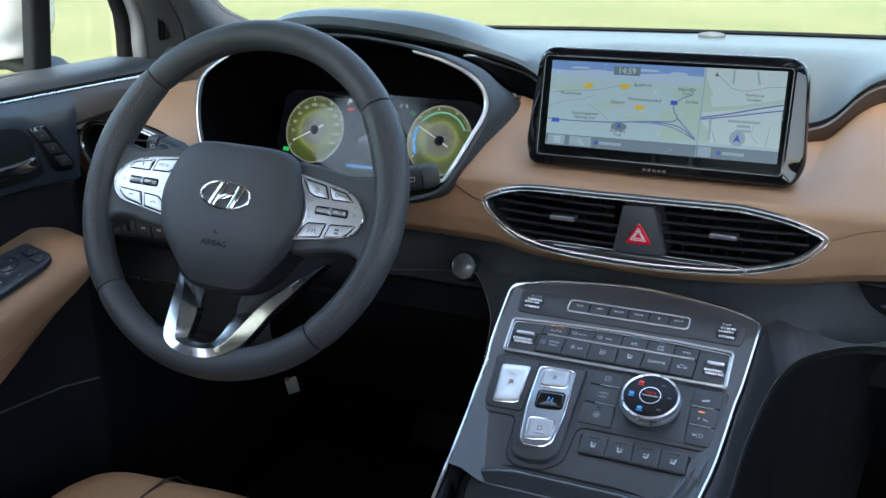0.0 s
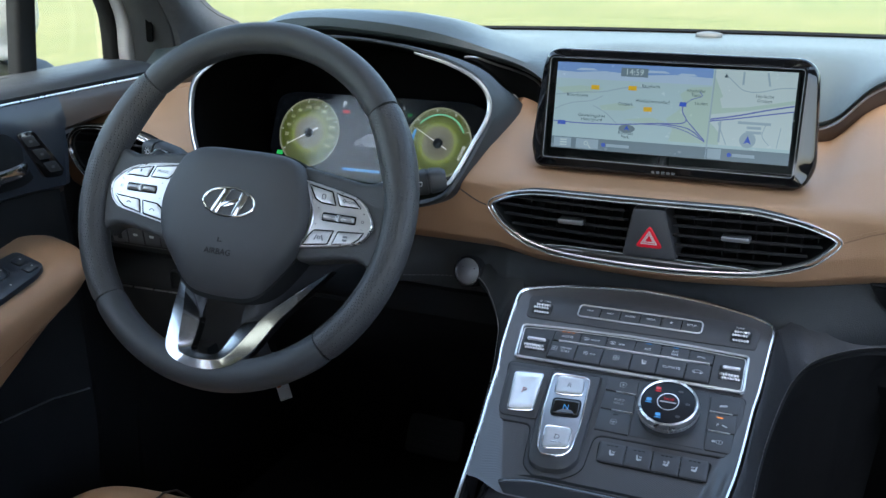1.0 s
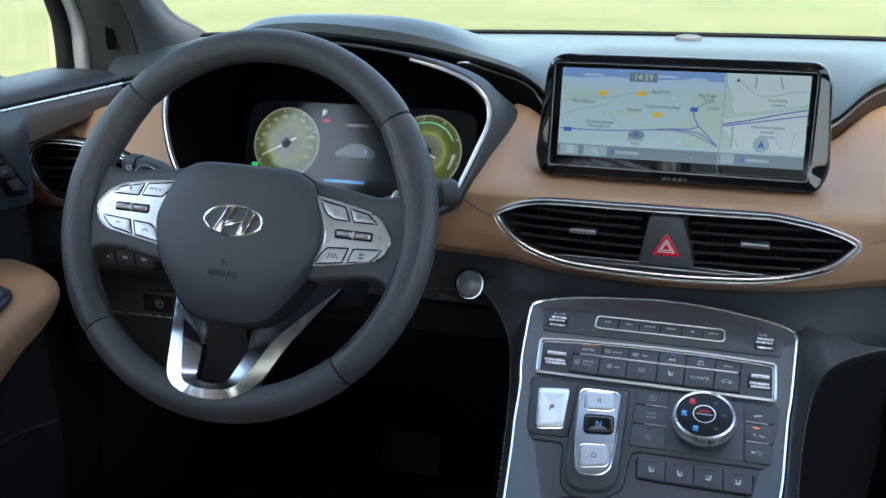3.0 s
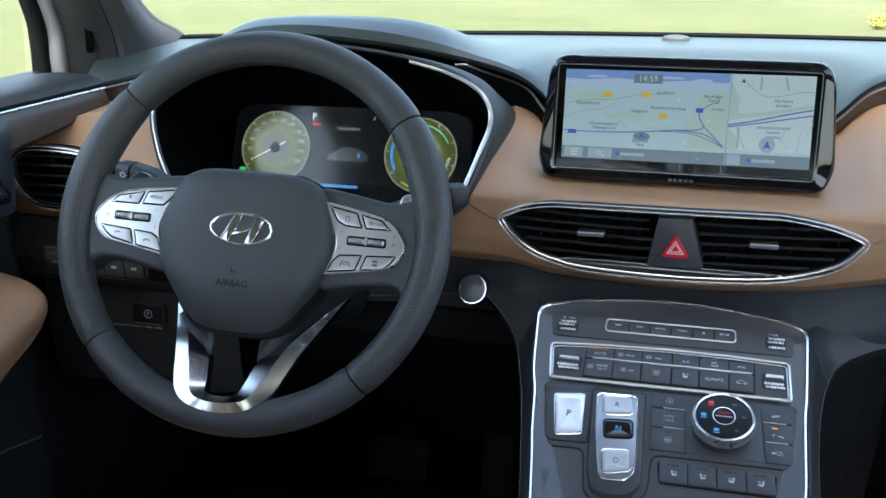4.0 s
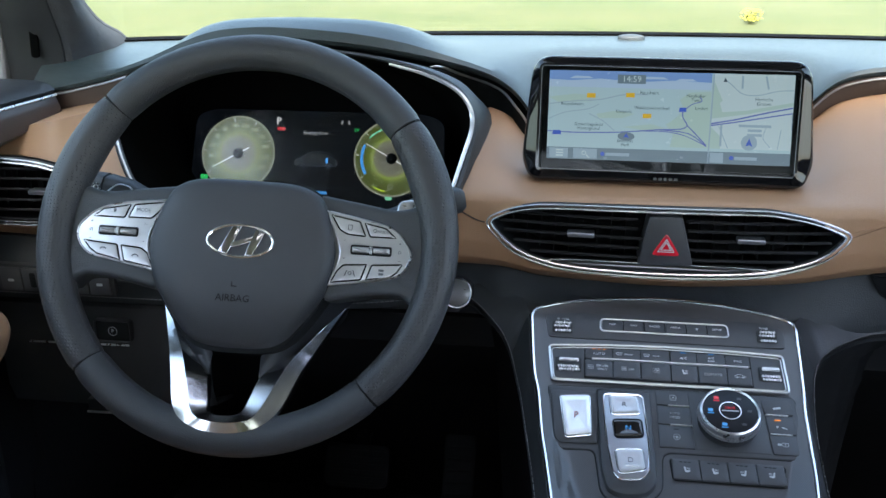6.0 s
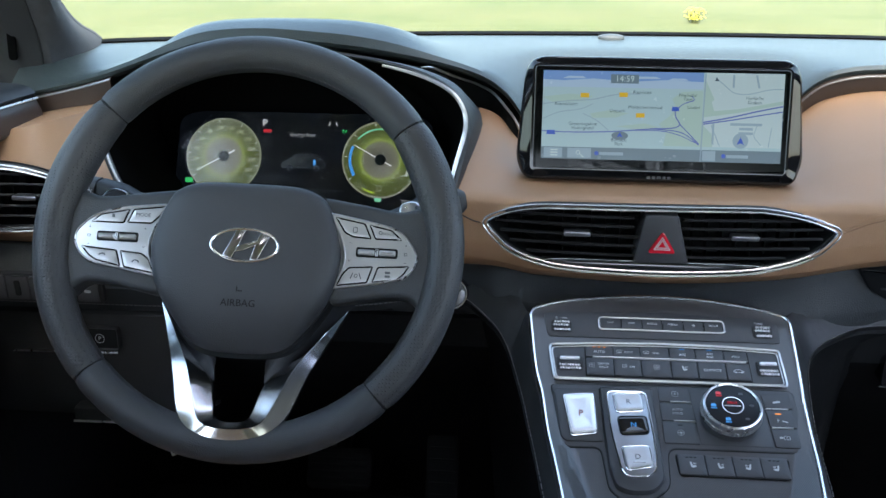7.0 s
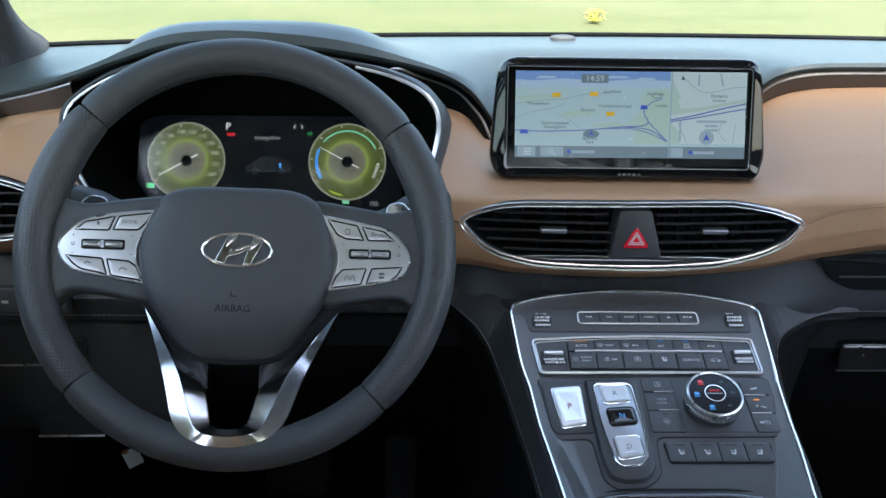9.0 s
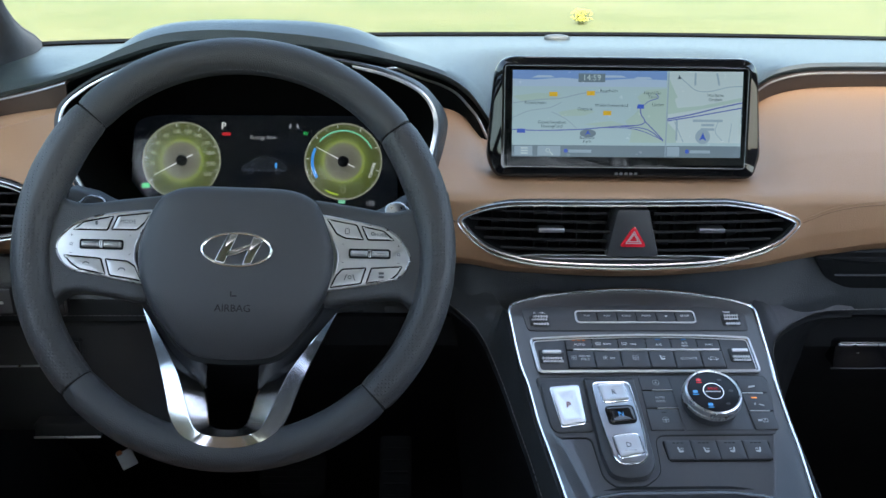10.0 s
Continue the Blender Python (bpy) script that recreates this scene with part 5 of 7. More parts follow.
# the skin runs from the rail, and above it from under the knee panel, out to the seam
# passenger skin and thread carry that side's weaker light in darker colours
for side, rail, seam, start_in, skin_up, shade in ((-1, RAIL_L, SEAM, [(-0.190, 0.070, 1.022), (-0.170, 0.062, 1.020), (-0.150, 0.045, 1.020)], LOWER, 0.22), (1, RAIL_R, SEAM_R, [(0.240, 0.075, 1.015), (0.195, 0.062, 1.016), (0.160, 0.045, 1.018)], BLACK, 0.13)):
    rows, stitch = [], []
    rail_path = [CON @ Vector((p.x + side * 0.003, p.y, p.z - 0.004)) for p in smooth_path([(rail[0][0], 0.108, -0.010)] + rail, 8)]
    inner = smooth_path(start_in + [rail_path[0]], 6)[:-1] + rail_path
    far = abs(seam[0][0])
    for p in smooth_path(seam, 6):
        # the inner point across from this stretch of the seam
        goal = p + Vector((-side * 0.030, 0.032, 0.020))
        q = min(inner[:-1], key=lambda v: abs(v.y - goal.y - side * 0.3 * (goal.x - v.x)))
        up = Vector((-side * 0.25, -0.1, 1.0)).normalized() * min(0.012, (p - q).length * 0.16)
        free = min(1.0, max(0.0, (far - side * p.x) / 0.056))
        a, b = q.lerp(p, 0.3) + up * 0.8, q.lerp(p, 0.7) + up
        rows.append([tuple(q), tuple(a), tuple(b), tuple(p), (p.x - side * 0.002, p.y + 0.004, p.z - 0.006), (p.x - side * 0.012, p.y + 0.02 + 0.03 * (1 - free), p.z - 0.02 - 0.03 * free), (p.x - side * 0.018, p.y + 0.04 + 0.05 * (1 - free), p.z - 0.04 - 0.2 * free), (p.x - side * 0.02, p.y + 0.06 + 0.06 * (1 - free), 0.42 * free + (p.z - 0.06) * (1 - free))])
        stitch.append(p + Vector((side * 0.0006, -0.0012, 0.0012)))
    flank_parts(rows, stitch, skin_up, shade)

# start button
start = thing("start_button", "round silver engine start button on the dashboard", "button", Matrix.Translation((-0.2115, 0.036, 1.0095)) @ Euler((radians(72), 0, radians(-6))).to_matrix().to_4x4())
part("ring", rings_mesh([[(x, y, z) for x, y in circle(r, 40)] for r, z in ((0.0178, -0.03), (0.0178, 0.004), (0.0168, 0.0072), (0.0152, 0.0072), (0.0142, 0.004))], cap_a=False, cap_b=False), DARKCHROME, start, "dark chrome bezel ring")
part("face", slab(circle(0.0145, 40), -0.01, 0.0058, 0.0015, 3, crown=0.0012), DULL, start, "satin silver face")
part("marking", slab(mm(rrect(9, 1.2, 0.4, 2)), 0.0050, 0.0056, 0), PRINT, start, place=Matrix.Translation((0, 0.001, 0)))

# ---- infotainment screen ----
SCR = Matrix.Translation((-0.001, 0.062, 1.2)) @ Euler((radians(78), 0, 0)).to_matrix().to_4x4()
screen = thing("infotainment_screen", "wide gloss black touchscreen showing a navigation map", "screen", SCR)
HOUSE = rounded([(-0.1385, 0.0615), (-0.1475, -0.045), (-0.138, -0.0655), (0.136, -0.0665), (0.1465, -0.045), (0.1395, 0.0605)], [0.022, 0.03, 0.02, 0.02, 0.03, 0.022], 6)
FACE = rounded([(-0.1295, 0.0515), (-0.1300, -0.0545), (0.1265, -0.0555), (0.1275, 0.0500)], 0.004, 3)


def spokes(poly, n=120, cx=-0.001, cy=-0.002):
    """The outline met by n even rays from its middle."""
    out = []
    for k in range(n):
        a = 2 * math.pi * k / n
        c, s = math.cos(a), math.sin(a)
        far = 0.0
        for (x0, y0), (x1, y1) in zip(poly, poly[1:] + poly[:1]):
            ex, ey = x1 - x0, y1 - y0
            det = s * ex - c * ey
            if abs(det) > 1e-12:
                t = ((y0 - cy) * ex - (x0 - cx) * ey) / det
                u = ((y0 - cy) * c - (x0 - cx) * s) / det
                if t > 0 and -1e-9 <= u <= 1 + 1e-9:
                    far = max(far, t)
        out.append((cx + far * c, cy + far * s))
    return out


# the surround slopes away from the glass to a rounded edge
GLOSSBLACK = material("screen_housing", (0.006, 0.006, 0.007), 0.05, spread=0.02)
N_RAYS = 288
outer, inner = spokes(HOUSE, N_RAYS), spokes(inset(FACE, -0.0022), N_RAYS)


def slope(f, z_top):
    """A ring between housing edge (f = 0) and glass (f = 1); the two ends fall away, top and bottom stay level."""
    ring = []
    for a, b in zip(outer, inner):
        x, y = a[0] * (1 - f) + b[0] * f, a[1] * (1 - f) + b[1] * f
        side = min(1.0, max(0.0, (abs(a[0]) - 0.118) / 0.020)) * min(1.0, max(0.0, (0.066 - abs(a[1])) / 0.016))
        ring.append((x, y, z_top - 0.0075 * side * side * (3 - 2 * side) * (1 - f)))
    return ring


rings = [[(x, y, -0.028) for x, y in spokes(inset(HOUSE, 0.004), N_RAYS)], [(x, y, -0.018) for x, y in outer], slope(0.0, -0.0015), slope(0.06, 0.0008), slope(0.16, 0.0022), slope(0.28, 0.0028), slope(0.95, 0.0033), slope(1.0, 0.0034)]
rings.append([(x, y, 0.0034) for x, y in spokes(inset(FACE, 0.002), N_RAYS)])
part("housing", rings_mesh(rings), GLOSSBLACK, screen, "gloss black housing", 25)
part("bright_bezel", frame_ring(FACE, 0.0007, 0.0, 0.0040, 0.0003), material("thin_bezel", (0.16, 0.165, 0.17), 0.3, metal=0.8), screen, "thin bright bezel")
disp2 = part("display", slab(inset(FACE, 0.0009), 0.001, 0.0034, 0.0002), material("display_glass", (0.007, 0.010, 0.010), 0.22, specular=0.08), screen, "black display glass")


def lit(name, colour, power=0.059):
    """A lit area of the map picture."""
    return material(name, [c * 0.35 for c in colour], 0.25, emit=colour, power=power, blotch=0.02, specular=0.4)


LAND, SKYB, WOOD, ROAD, LIGHTROAD, BARC, TEXT, YEL, BLU, PALE, SKYL = (lit("map_land", (0.36, 0.52, 0.57)), lit("map_sky", (0.16, 0.30, 0.60)), lit("map_wood", (0.36, 0.51, 0.47)), lit("map_motorway", (0.10, 0.14, 0.42)),
    lit("map_road", (0.27, 0.38, 0.46)), lit("map_bar", (0.13, 0.20, 0.25)), lit("map_text", (0.05, 0.09, 0.12)), lit("map_yellow", (0.62, 0.40, 0.02)), lit("map_blue", (0.03, 0.09, 0.50)), lit("map_pale", (0.45, 0.58, 0.61)), lit("map_haze", (0.36, 0.50, 0.66)))
SW, SH = 0.2422, 0.0900


def at2(u, v):
    """A place on the map, from 0 to 1 each way; the picture sits slightly right of the middle."""
    u += 0.012 * min(1.0, u / 0.03, (1 - u) / 0.02) * (1.0 if u < 0.65 else 1.4)
    return (u - 0.5) * SW, (v - 0.5) * SH + 0.0015




def area(name, uv, level, mat, label=""):
    bm = slab([at2(*p) for p in uv], 0.0034 + level * 0.00006, 0.00352 + level * 0.00006, 0)
    return part(name, bm, mat, disp2, label)


def ribbon(uv, w, level, mat):
    P = smooth_path([(*at2(*p), 0) for p in uv], 6)
    z0 = 0.00342 + level * 0.00006
    return part("map_line", tube([(p.x, p.y, z0) for p in P], [(-w, 0), (-w, 0.0001), (w, 0.0001), (w, 0)], up=(0, 0, 1)), mat, disp2)


def tag(txt, u, v, size, mat=None, turn=0):
    x, y = at2(u, v)
    return words("map_word", txt, size, mat or TEXT, disp2, Matrix.Translation((x, y, 0.0041)) @ Matrix.Rotation(radians(turn), 4, "Z"), lift=0.00003)


area("map", [(0, 0), (1, 0), (1, 1), (0, 1)], 0, LAND, "pale grey-green map picture")
area("map_sky", [(0, 0.87), (0.652, 0.87), (0.652, 1), (0, 1)], 1, SKYB)
area("map_haze", [(0, 0.815), (0.652, 0.815), (0.652, 0.895), (0.5, 0.91), (0.36, 0.885), (0.2, 0.915), (0.08, 0.89), (0, 0.90)], 2, SKYL)
for i, c in enumerate(((0.12, 0.925, 0.10), (0.42, 0.93, 0.12), (0.55, 0.915, 0.09))):
    area("map_cloud", [(c[0] - c[2] / 2, c[1] - 0.012), (c[0] + c[2] / 2, c[1] - 0.008), (c[0] + c[2] / 3, c[1] + 0.014), (c[0] - c[2] / 4, c[1] + 0.016)], 3, SKYL)
for poly in ([(0.50, 0.17), (0.652, 0.17), (0.652, 0.80), (0.57, 0.78), (0.53, 0.70), (0.55, 0.6), (0.52, 0.5), (0.48, 0.42), (0.51, 0.3)], [(0.0, 0.70), (0.10, 0.74), (0.2, 0.72), (0.17, 0.66), (0.03, 0.64)], [(0.19, 0.52), (0.27, 0.56), (0.35, 0.53), (0.3, 0.48), (0.2, 0.47)],
             [(0.30, 0.38), (0.42, 0.42), (0.48, 0.38), (0.42, 0.34)], [(0.655, 0.17), (0.70, 0.17), (0.70, 0.30), (0.655, 0.42)], [(0.655, 0.62), (0.70, 0.70), (0.655, 0.95)]):
    area("map_wood", poly, 4, WOOD)
area("map_pane", [(0.655, 0.17), (1, 0.17), (1, 1), (0.662, 1)], 1, PALE, "paler second map pane")
area("map_wood", [(0.655, 0.50), (0.80, 0.56), (1, 0.66), (1, 0.70), (0.8, 0.60), (0.70, 0.575), (0.68, 0.75), (0.655, 0.80)], 5, WOOD)
for uv, w, m in (([(0, 0.315), (0.1, 0.305), (0.25, 0.315), (0.33, 0.33), (0.45, 0.36), (0.54, 0.375), (0.565, 0.42), (0.548, 0.5), (0.545, 0.57)], 0.00055, ROAD), ([(0.45, 0.36), (0.55, 0.34), (0.60, 0.29), (0.648, 0.19)], 0.0005, ROAD), ([(0.565, 0.42), (0.60, 0.33), (0.648, 0.20)], 0.0005, ROAD), ([(0.36, 0.34), (0.48, 0.34), (0.56, 0.30), (0.645, 0.20)], 0.0004, ROAD),
                 ([(0.545, 0.57), (0.58, 0.65), (0.62, 0.69), (0.61, 0.74)], 0.0004, ROAD), ([(0, 0.62), (0.1, 0.66), (0.2, 0.68), (0.3, 0.74), (0.4, 0.75)], 0.0005, LIGHTROAD), ([(0, 0.45), (0.06, 0.53), (0.15, 0.57), (0.2, 0.63)], 0.0004, LIGHTROAD), ([(0.16, 0.52), (0.22, 0.44), (0.27, 0.33)], 0.0004, LIGHTROAD),
                 ([(0.657, 0.445), (0.76, 0.50), (0.88, 0.58), (0.995, 0.64)], 0.0007, ROAD), ([(0.657, 0.425), (0.78, 0.48), (0.9, 0.54), (0.995, 0.58)], 0.0006, ROAD), ([(0.70, 0.95), (0.74, 0.86), (0.78, 0.78), (0.84, 0.77), (0.92, 0.82), (0.995, 0.83)], 0.0004, LIGHTROAD), ([(0.69, 0.42), (0.71, 0.3), (0.73, 0.18)], 0.0004, LIGHTROAD), ([(0.88, 0.42), (0.87, 0.3), (0.9, 0.2)], 0.0003, LIGHTROAD), ([(0.93, 0.18), (0.94, 0.4)], 0.0003, LIGHTROAD)):
    ribbon(uv, w, 6, m)
area("map_divider", [(0.650, 0), (0.656, 0), (0.662, 1), (0.657, 1)], 7, LIGHTROAD)
area("map_bar", [(0, 0), (1, 0), (1, 0.135), (0, 0.135)], 7, BARC, "grey bar under the map")
for u0, u1 in ((0.008, 0.078), (0.10, 0.20), (0.66, 0.715)):
    area("map_button", [(u0, 0.012), (u1, 0.012), (u1, 0.125), (u0, 0.125)], 8, LIGHTROAD)
for v in (0.04, 0.07, 0.10):
    area("map_sign", [(0.028, v - 0.008), (0.058, v - 0.008), (0.058, v + 0.008), (0.028, v + 0.008)], 9, PALE)
x, y = at2(0.145, 0.075)
part("map_sign", disc(0.0016, 0.0023, 0.0040, 0.0042, 20), PALE, disp2, place=Matrix.Translation((x, y, 0)))
area("map_sign", [(0.152, 0.055), (0.157, 0.058), (0.170, 0.022), (0.165, 0.018)], 9, PALE)
for u, w in ((0.235, 0.10), (0.76, 0.09)):
    x, y = at2(u - 0.012, 0.07)
    part("map_sign", slab(circle(0.0022, 18), 0.0040, 0.0042, 0), BLU, disp2, place=Matrix.Translation((x, y, 0)))
    area("map_lettering", [(u, 0.05), (u + w, 0.05), (u + w, 0.085), (u, 0.085)], 9, LIGHTROAD)
area("clock_plate", [(0.272, 0.865), (0.388, 0.865), (0.388, 0.965), (0.272, 0.965)], 7, BARC, "dark clock plate")
tag("14:59", 0.33, 0.915, 0.0088, PALE)
for u, v in ((0.165, 0.725), (0.327, 0.738), (0.40, 0.51)):
    area("map_shield", [(u - 0.018, v - 0.026), (u + 0.018, v - 0.026), (u + 0.018, v + 0.026), (u - 0.018, v + 0.026)], 8, YEL)
for u, v in ((0.545, 0.59), (0.03, 0.30)):
    area("map_shield", [(u - 0.016, v - 0.024), (u + 0.016, v - 0.024), (u + 0.013, v + 0.024), (u - 0.013, v + 0.024)], 8, BLU)
for txt, u, v in (("Rüsselsheim", 0.088, 0.625), ("Raunheim", 0.405, 0.768), ("Ostpark", 0.303, 0.555), ("Waldschwimmbad", 0.418, 0.60), ("Gewerbegebiet", 0.16, 0.40), ("Hasengrund", 0.16, 0.355), ("Neuhöfer", 0.595, 0.745), ("Tann", 0.595, 0.70), ("Linden", 0.62, 0.61), ("Business", 0.315, 0.225), ("Park", 0.315, 0.18), ("Horlache", 0.865, 0.725), ("Graben", 0.865, 0.675)):
    tag(txt, u, v, 0.0047)
for u, v, w in ((0.835, 0.43, 0.13), (0.835, 0.38, 0.055), (0.835, 0.33, 0.06)):
    area("map_lettering", [(u - w / 2, v - 0.014), (u + w / 2, v - 0.014), (u + w / 2, v + 0.014), (u - w / 2, v + 0.014)], 8, LIGHTROAD)
for u, v0, v1, s in ((0.775, 0.84, 0.98, 0.0), (0.868, 0.84, 0.98, 0.012), (0.70, 0.2, 0.44, 0.03)):
    area("map_lettering", [(u - 0.004 + (s if s < 0.02 else 0), v0), (u + 0.004 + (s if s < 0.02 else 0), v0), (u + 0.004 + s * 0, v1), (u - 0.004, v1)], 8, LIGHTROAD)
x, y = at2(0.318, 0.275)
part("map_cursor", slab([(p * 1.0, q * 0.5) for p, q in circle(0.0085, 28)], 0.0040, 0.0042, 0), BARC, disp2, "grey disc with blue arrow", place=Matrix.Translation((x, y, 0)))
part("map_arrow", slab([(0, 0.0030), (-0.0030, -0.0022), (0, -0.0010), (0.0030, -0.0022)], 0.0042, 0.0044, 0), BLU, disp2, place=Matrix.Translation((x, y + 0.0005, 0)))
x, y = at2(0.815, 0.245)
part("map_cursor", slab(circle(0.0078, 28), 0.0040, 0.0042, 0), LIGHTROAD, disp2, "grey disc with blue arrow", place=Matrix.Translation((x, y, 0)))
part("map_arrow", slab([(0, 0.0042), (-0.0036, -0.0038), (0, -0.0022), (0.0036, -0.0038)], 0.0042, 0.0044, 0), BLU, disp2, place=Matrix.Translation((x, y, 0)))
area("map_handle", [(0.982, 0.40), (1, 0.37), (1, 0.60), (0.982, 0.57)], 9, BARC)
tag(">", 0.991, 0.485, 0.006, PALE)
area("map_sign", [(0.697, 0.91), (0.714, 0.91), (0.7055, 0.955)], 8, TEXT)
for i in range(5):
    part("lettering", slab(mm(rrect(3.6, 2.6, 0.6, 2)), 0.0028, 0.0033, 0), KEY, screen, "dark raised lettering" if i == 0 else "", place=Matrix.Translation((-0.010 + 0.0052 * i, -0.0610, 0)))
# ---- steering wheel ----
YAW, RAKE = 0.0827, 0.4686
WHEEL = Matrix.Translation((-0.3732, -0.1648, 1.126)) @ Matrix.Rotation(YAW, 4, "Z") @ Euler((math.pi / 2 - RAKE, 0, 0)).to_matrix().to_4x4() @ Matrix.Rotation(radians(-2.8), 4, "Z")
wheel = thing("steering_wheel", "dark grey leather steering wheel with silver spokes", "steering wheel", WHEEL)
RR, SR = 0.1714, 0.016


def rim_piece(name, a0, a1, mat, label):
    n = int((a1 - a0) / 2.2)
    path, scl = [], []
    for i in range(n + 1):
        d = a0 + (a1 - a0) * i / n
        a = radians(d)
        fat = sum(math.exp(-((((d - c + 180) % 360) - 180) / 15) ** 2) for c in (157, 23))
        path.append(((RR - 0.0022 * fat) * math.cos(a), (RR - 0.0022 * fat) * math.sin(a), 0))
        e = min(i, n - i)
        scl.append((1 + 0.13 * fat) * (0.94 if e == 0 else 1.0))
    sec = [(SR * math.cos(q) * (0.97 if abs(math.sin(q)) > 0.7 else 1), SR * math.sin(q)) for q in (2 * math.pi * i / 24 for i in range(24))]
    return part(name, tube(path, sec, up=(0, 0, 1), scale=scl), mat, wheel, label)


def perforated():
    """The grip leather with rows of small holes."""
    mat = material("perforated_leather", (0.047, 0.048, 0.050), 0.47, grain=0.3, grain_size=1100)
    n, l = mat.node_tree.nodes, mat.node_tree.links
    where, cell, step = n.new("ShaderNodeTexCoord"), n.new("ShaderNodeTexVoronoi"), n.new("ShaderNodeMapRange")
    cell.inputs["Scale"].default_value, cell.inputs["Randomness"].default_value = 320, 0.12
    step.inputs["From Min"].default_value, step.inputs["From Max"].default_value = 0.22, 0.34
    l.new(where.outputs["Object"], cell.inputs["Vector"])
    l.new(cell.outputs["Distance"], step.inputs["Value"])
    bump = n.new("ShaderNodeBump")
    bump.inputs["Strength"].default_value, bump.inputs["Distance"].default_value = 0.8, 0.0006
    l.new(step.outputs["Result"], bump.inputs["Height"])
    l.new(bump.outputs["Normal"], n["Principled BSDF"].inputs["Normal"])
    return mat


PERF = perforated()
rim_piece("rim_top", 39.3, 138.7, RIM, "smooth leather upper rim")
rim_piece("rim_grip", 139.3, 222.2, PERF, "perforated leather grip")
rim_piece("rim_bottom", 222.8, 313.3, RIM, "smooth leather lower rim")
rim_piece("rim_grip", 313.9, 398.7, PERF, "perforated leather grip")
part("rim_core", tube([(RR * math.cos(a), RR * math.sin(a), 0) for a in (2 * math.pi * i / 90 for i in range(90))], SR * 0.9, True, up=(0, 0, 1)), DEEP, wheel)
bm = bmesh.new()
for i in range(210):
    d = 360 * i / 210
    if 150 < d < 205 or d > 335 or d < 30 or 250 < d < 290:
        continue
    a, b = radians(d), radians(d + 1.0)
    r, z = RR - SR * 0.93, SR * 0.42
    tube([(r * math.cos(a), r * math.sin(a), z), ((r + 0.0008) * math.cos(b), (r + 0.0008) * math.sin(b), z)], 0.00035, up=(0, 0, 1), bm=bm)
stuff(part("stitching", bm, material("rim_thread", (0.085, 0.085, 0.09), 0.8), wheel, "fine grey stitching inside the rim"))

# spokes' soft bodies reaching the rim
for s in (-1, 1):
    arm = rounded([(s * 0.055, 0.046), (s * 0.10, 0.040), (s * 0.132, 0.0345), (s * 0.156, 0.043), (s * 0.170, 0.02), (s * 0.168, -0.03), (s * 0.154, -0.055), (s * 0.143, -0.040), (s * 0.12, -0.040), (s * 0.07, -0.050)], 0.012, 4)
    part("spoke", slab(arm, -0.024, 0.0035, 0.006, 4), RIM, wheel, "dark leather-look spoke")
# airbag cover
half = [(0, 0.052), (0.040, 0.0512), (0.060, 0.045), (0.070, 0.034), (0.079, 0.010), (0.082, -0.012), (0.075, -0.042), (0.054, -0.075), (0.040, -0.090), (0.025, -0.096), (0, -0.0975)]
hub2 = half + [(-x, y) for x, y in half[-2:0:-1]]
hub2 = [(p.x, p.y) for p in smooth_path([(x, y, 0) for x, y in hub2], 4, True)]
rings = []
for f, z in ((1.0, -0.03), (1.0, 0.004), (0.985, 0.0115), (0.955, 0.0165), (0.90, 0.0195), (0.75, 0.0222), (0.5, 0.0236), (0.2, 0.0240)):
    rings.append([(x * f, (y + 0.015) * f - 0.015, z - (0.0125 * max(0, -y * f - 0.048) / 0.045 if z > 0 else 0)) for x, y in hub2])
part("airbag_cover", rings_mesh(rings), HUB, wheel, "matt grey airbag cover")
part("hub_gap", slab([(x * 1.02, (y + 0.015) * 1.02 - 0.015) for x, y in hub2], -0.03, 0.0015, 0.001), DEEP, wheel)
TEXTD = material("debossed_text", (0.016, 0.016, 0.017), 0.7, specular=0.2)
words("marking", "AIRBAG", 0.0085, TEXTD, wheel, Matrix.Translation((0.0, -0.0535, 0.0239)))
bm = slab(mm(rrect(1.2, 5.5, 0.4, 2, -2.2, 0)), 0, 0.0004, 0)
slab(mm(rrect(5.0, 1.2, 0.4, 2, 1.2, -2.0)), 0, 0.0004, 0, bm=bm)
part("marking", bm, TEXTD, wheel, place=Matrix.Translation((0.0, -0.0415, 0.0240)) @ Matrix.Scale(0.8, 4))
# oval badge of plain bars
BADGE = material("badge_chrome", (0.60, 0.61, 0.63), 0.10, metal=1.0, spread=0.02)
BAD = Matrix.Translation((0.0018, -0.0042, 0.0232))
badge = part("badge", slab([(0.0295 * math.cos(a), 0.0145 * math.sin(a)) for a in (2 * math.pi * i / 56 for i in range(56))], -0.002, 0.0006, 0.0004), HUB, wheel, "oval badge with bright ring", place=BAD)
oval = [(0.0285 * math.cos(a), 0.0138 * math.sin(a), 0.001) for a in (2 * math.pi * i / 64 for i in range(64))]
part("badge_ring", tube(oval, [(0.0014 * math.cos(q), 0.0012 * math.sin(q)) for q in (0.785 * i for i in range(8))], True, up=(0, 0, 1)), CHROME, badge, "chrome oval ring")
for pts in ([(-0.0185, -0.0100), (-0.0100, -0.0122), (0.0005, 0.0122), (-0.0075, 0.0124)], [(0.0045, -0.0128), (0.0120, -0.0122), (0.0215, 0.0085), (0.0128, 0.0110)], [(-0.0085, -0.0020), (0.0, 0.0012), (0.0125, 0.0052), (0.0110, 0.0005), (0.0, -0.0045), (-0.0095, -0.0066)]):
    part("badge_bar", slab(pts, 0.0, 0.0026, 0.0007, 3), BADGE, badge, "slanted chrome bar")

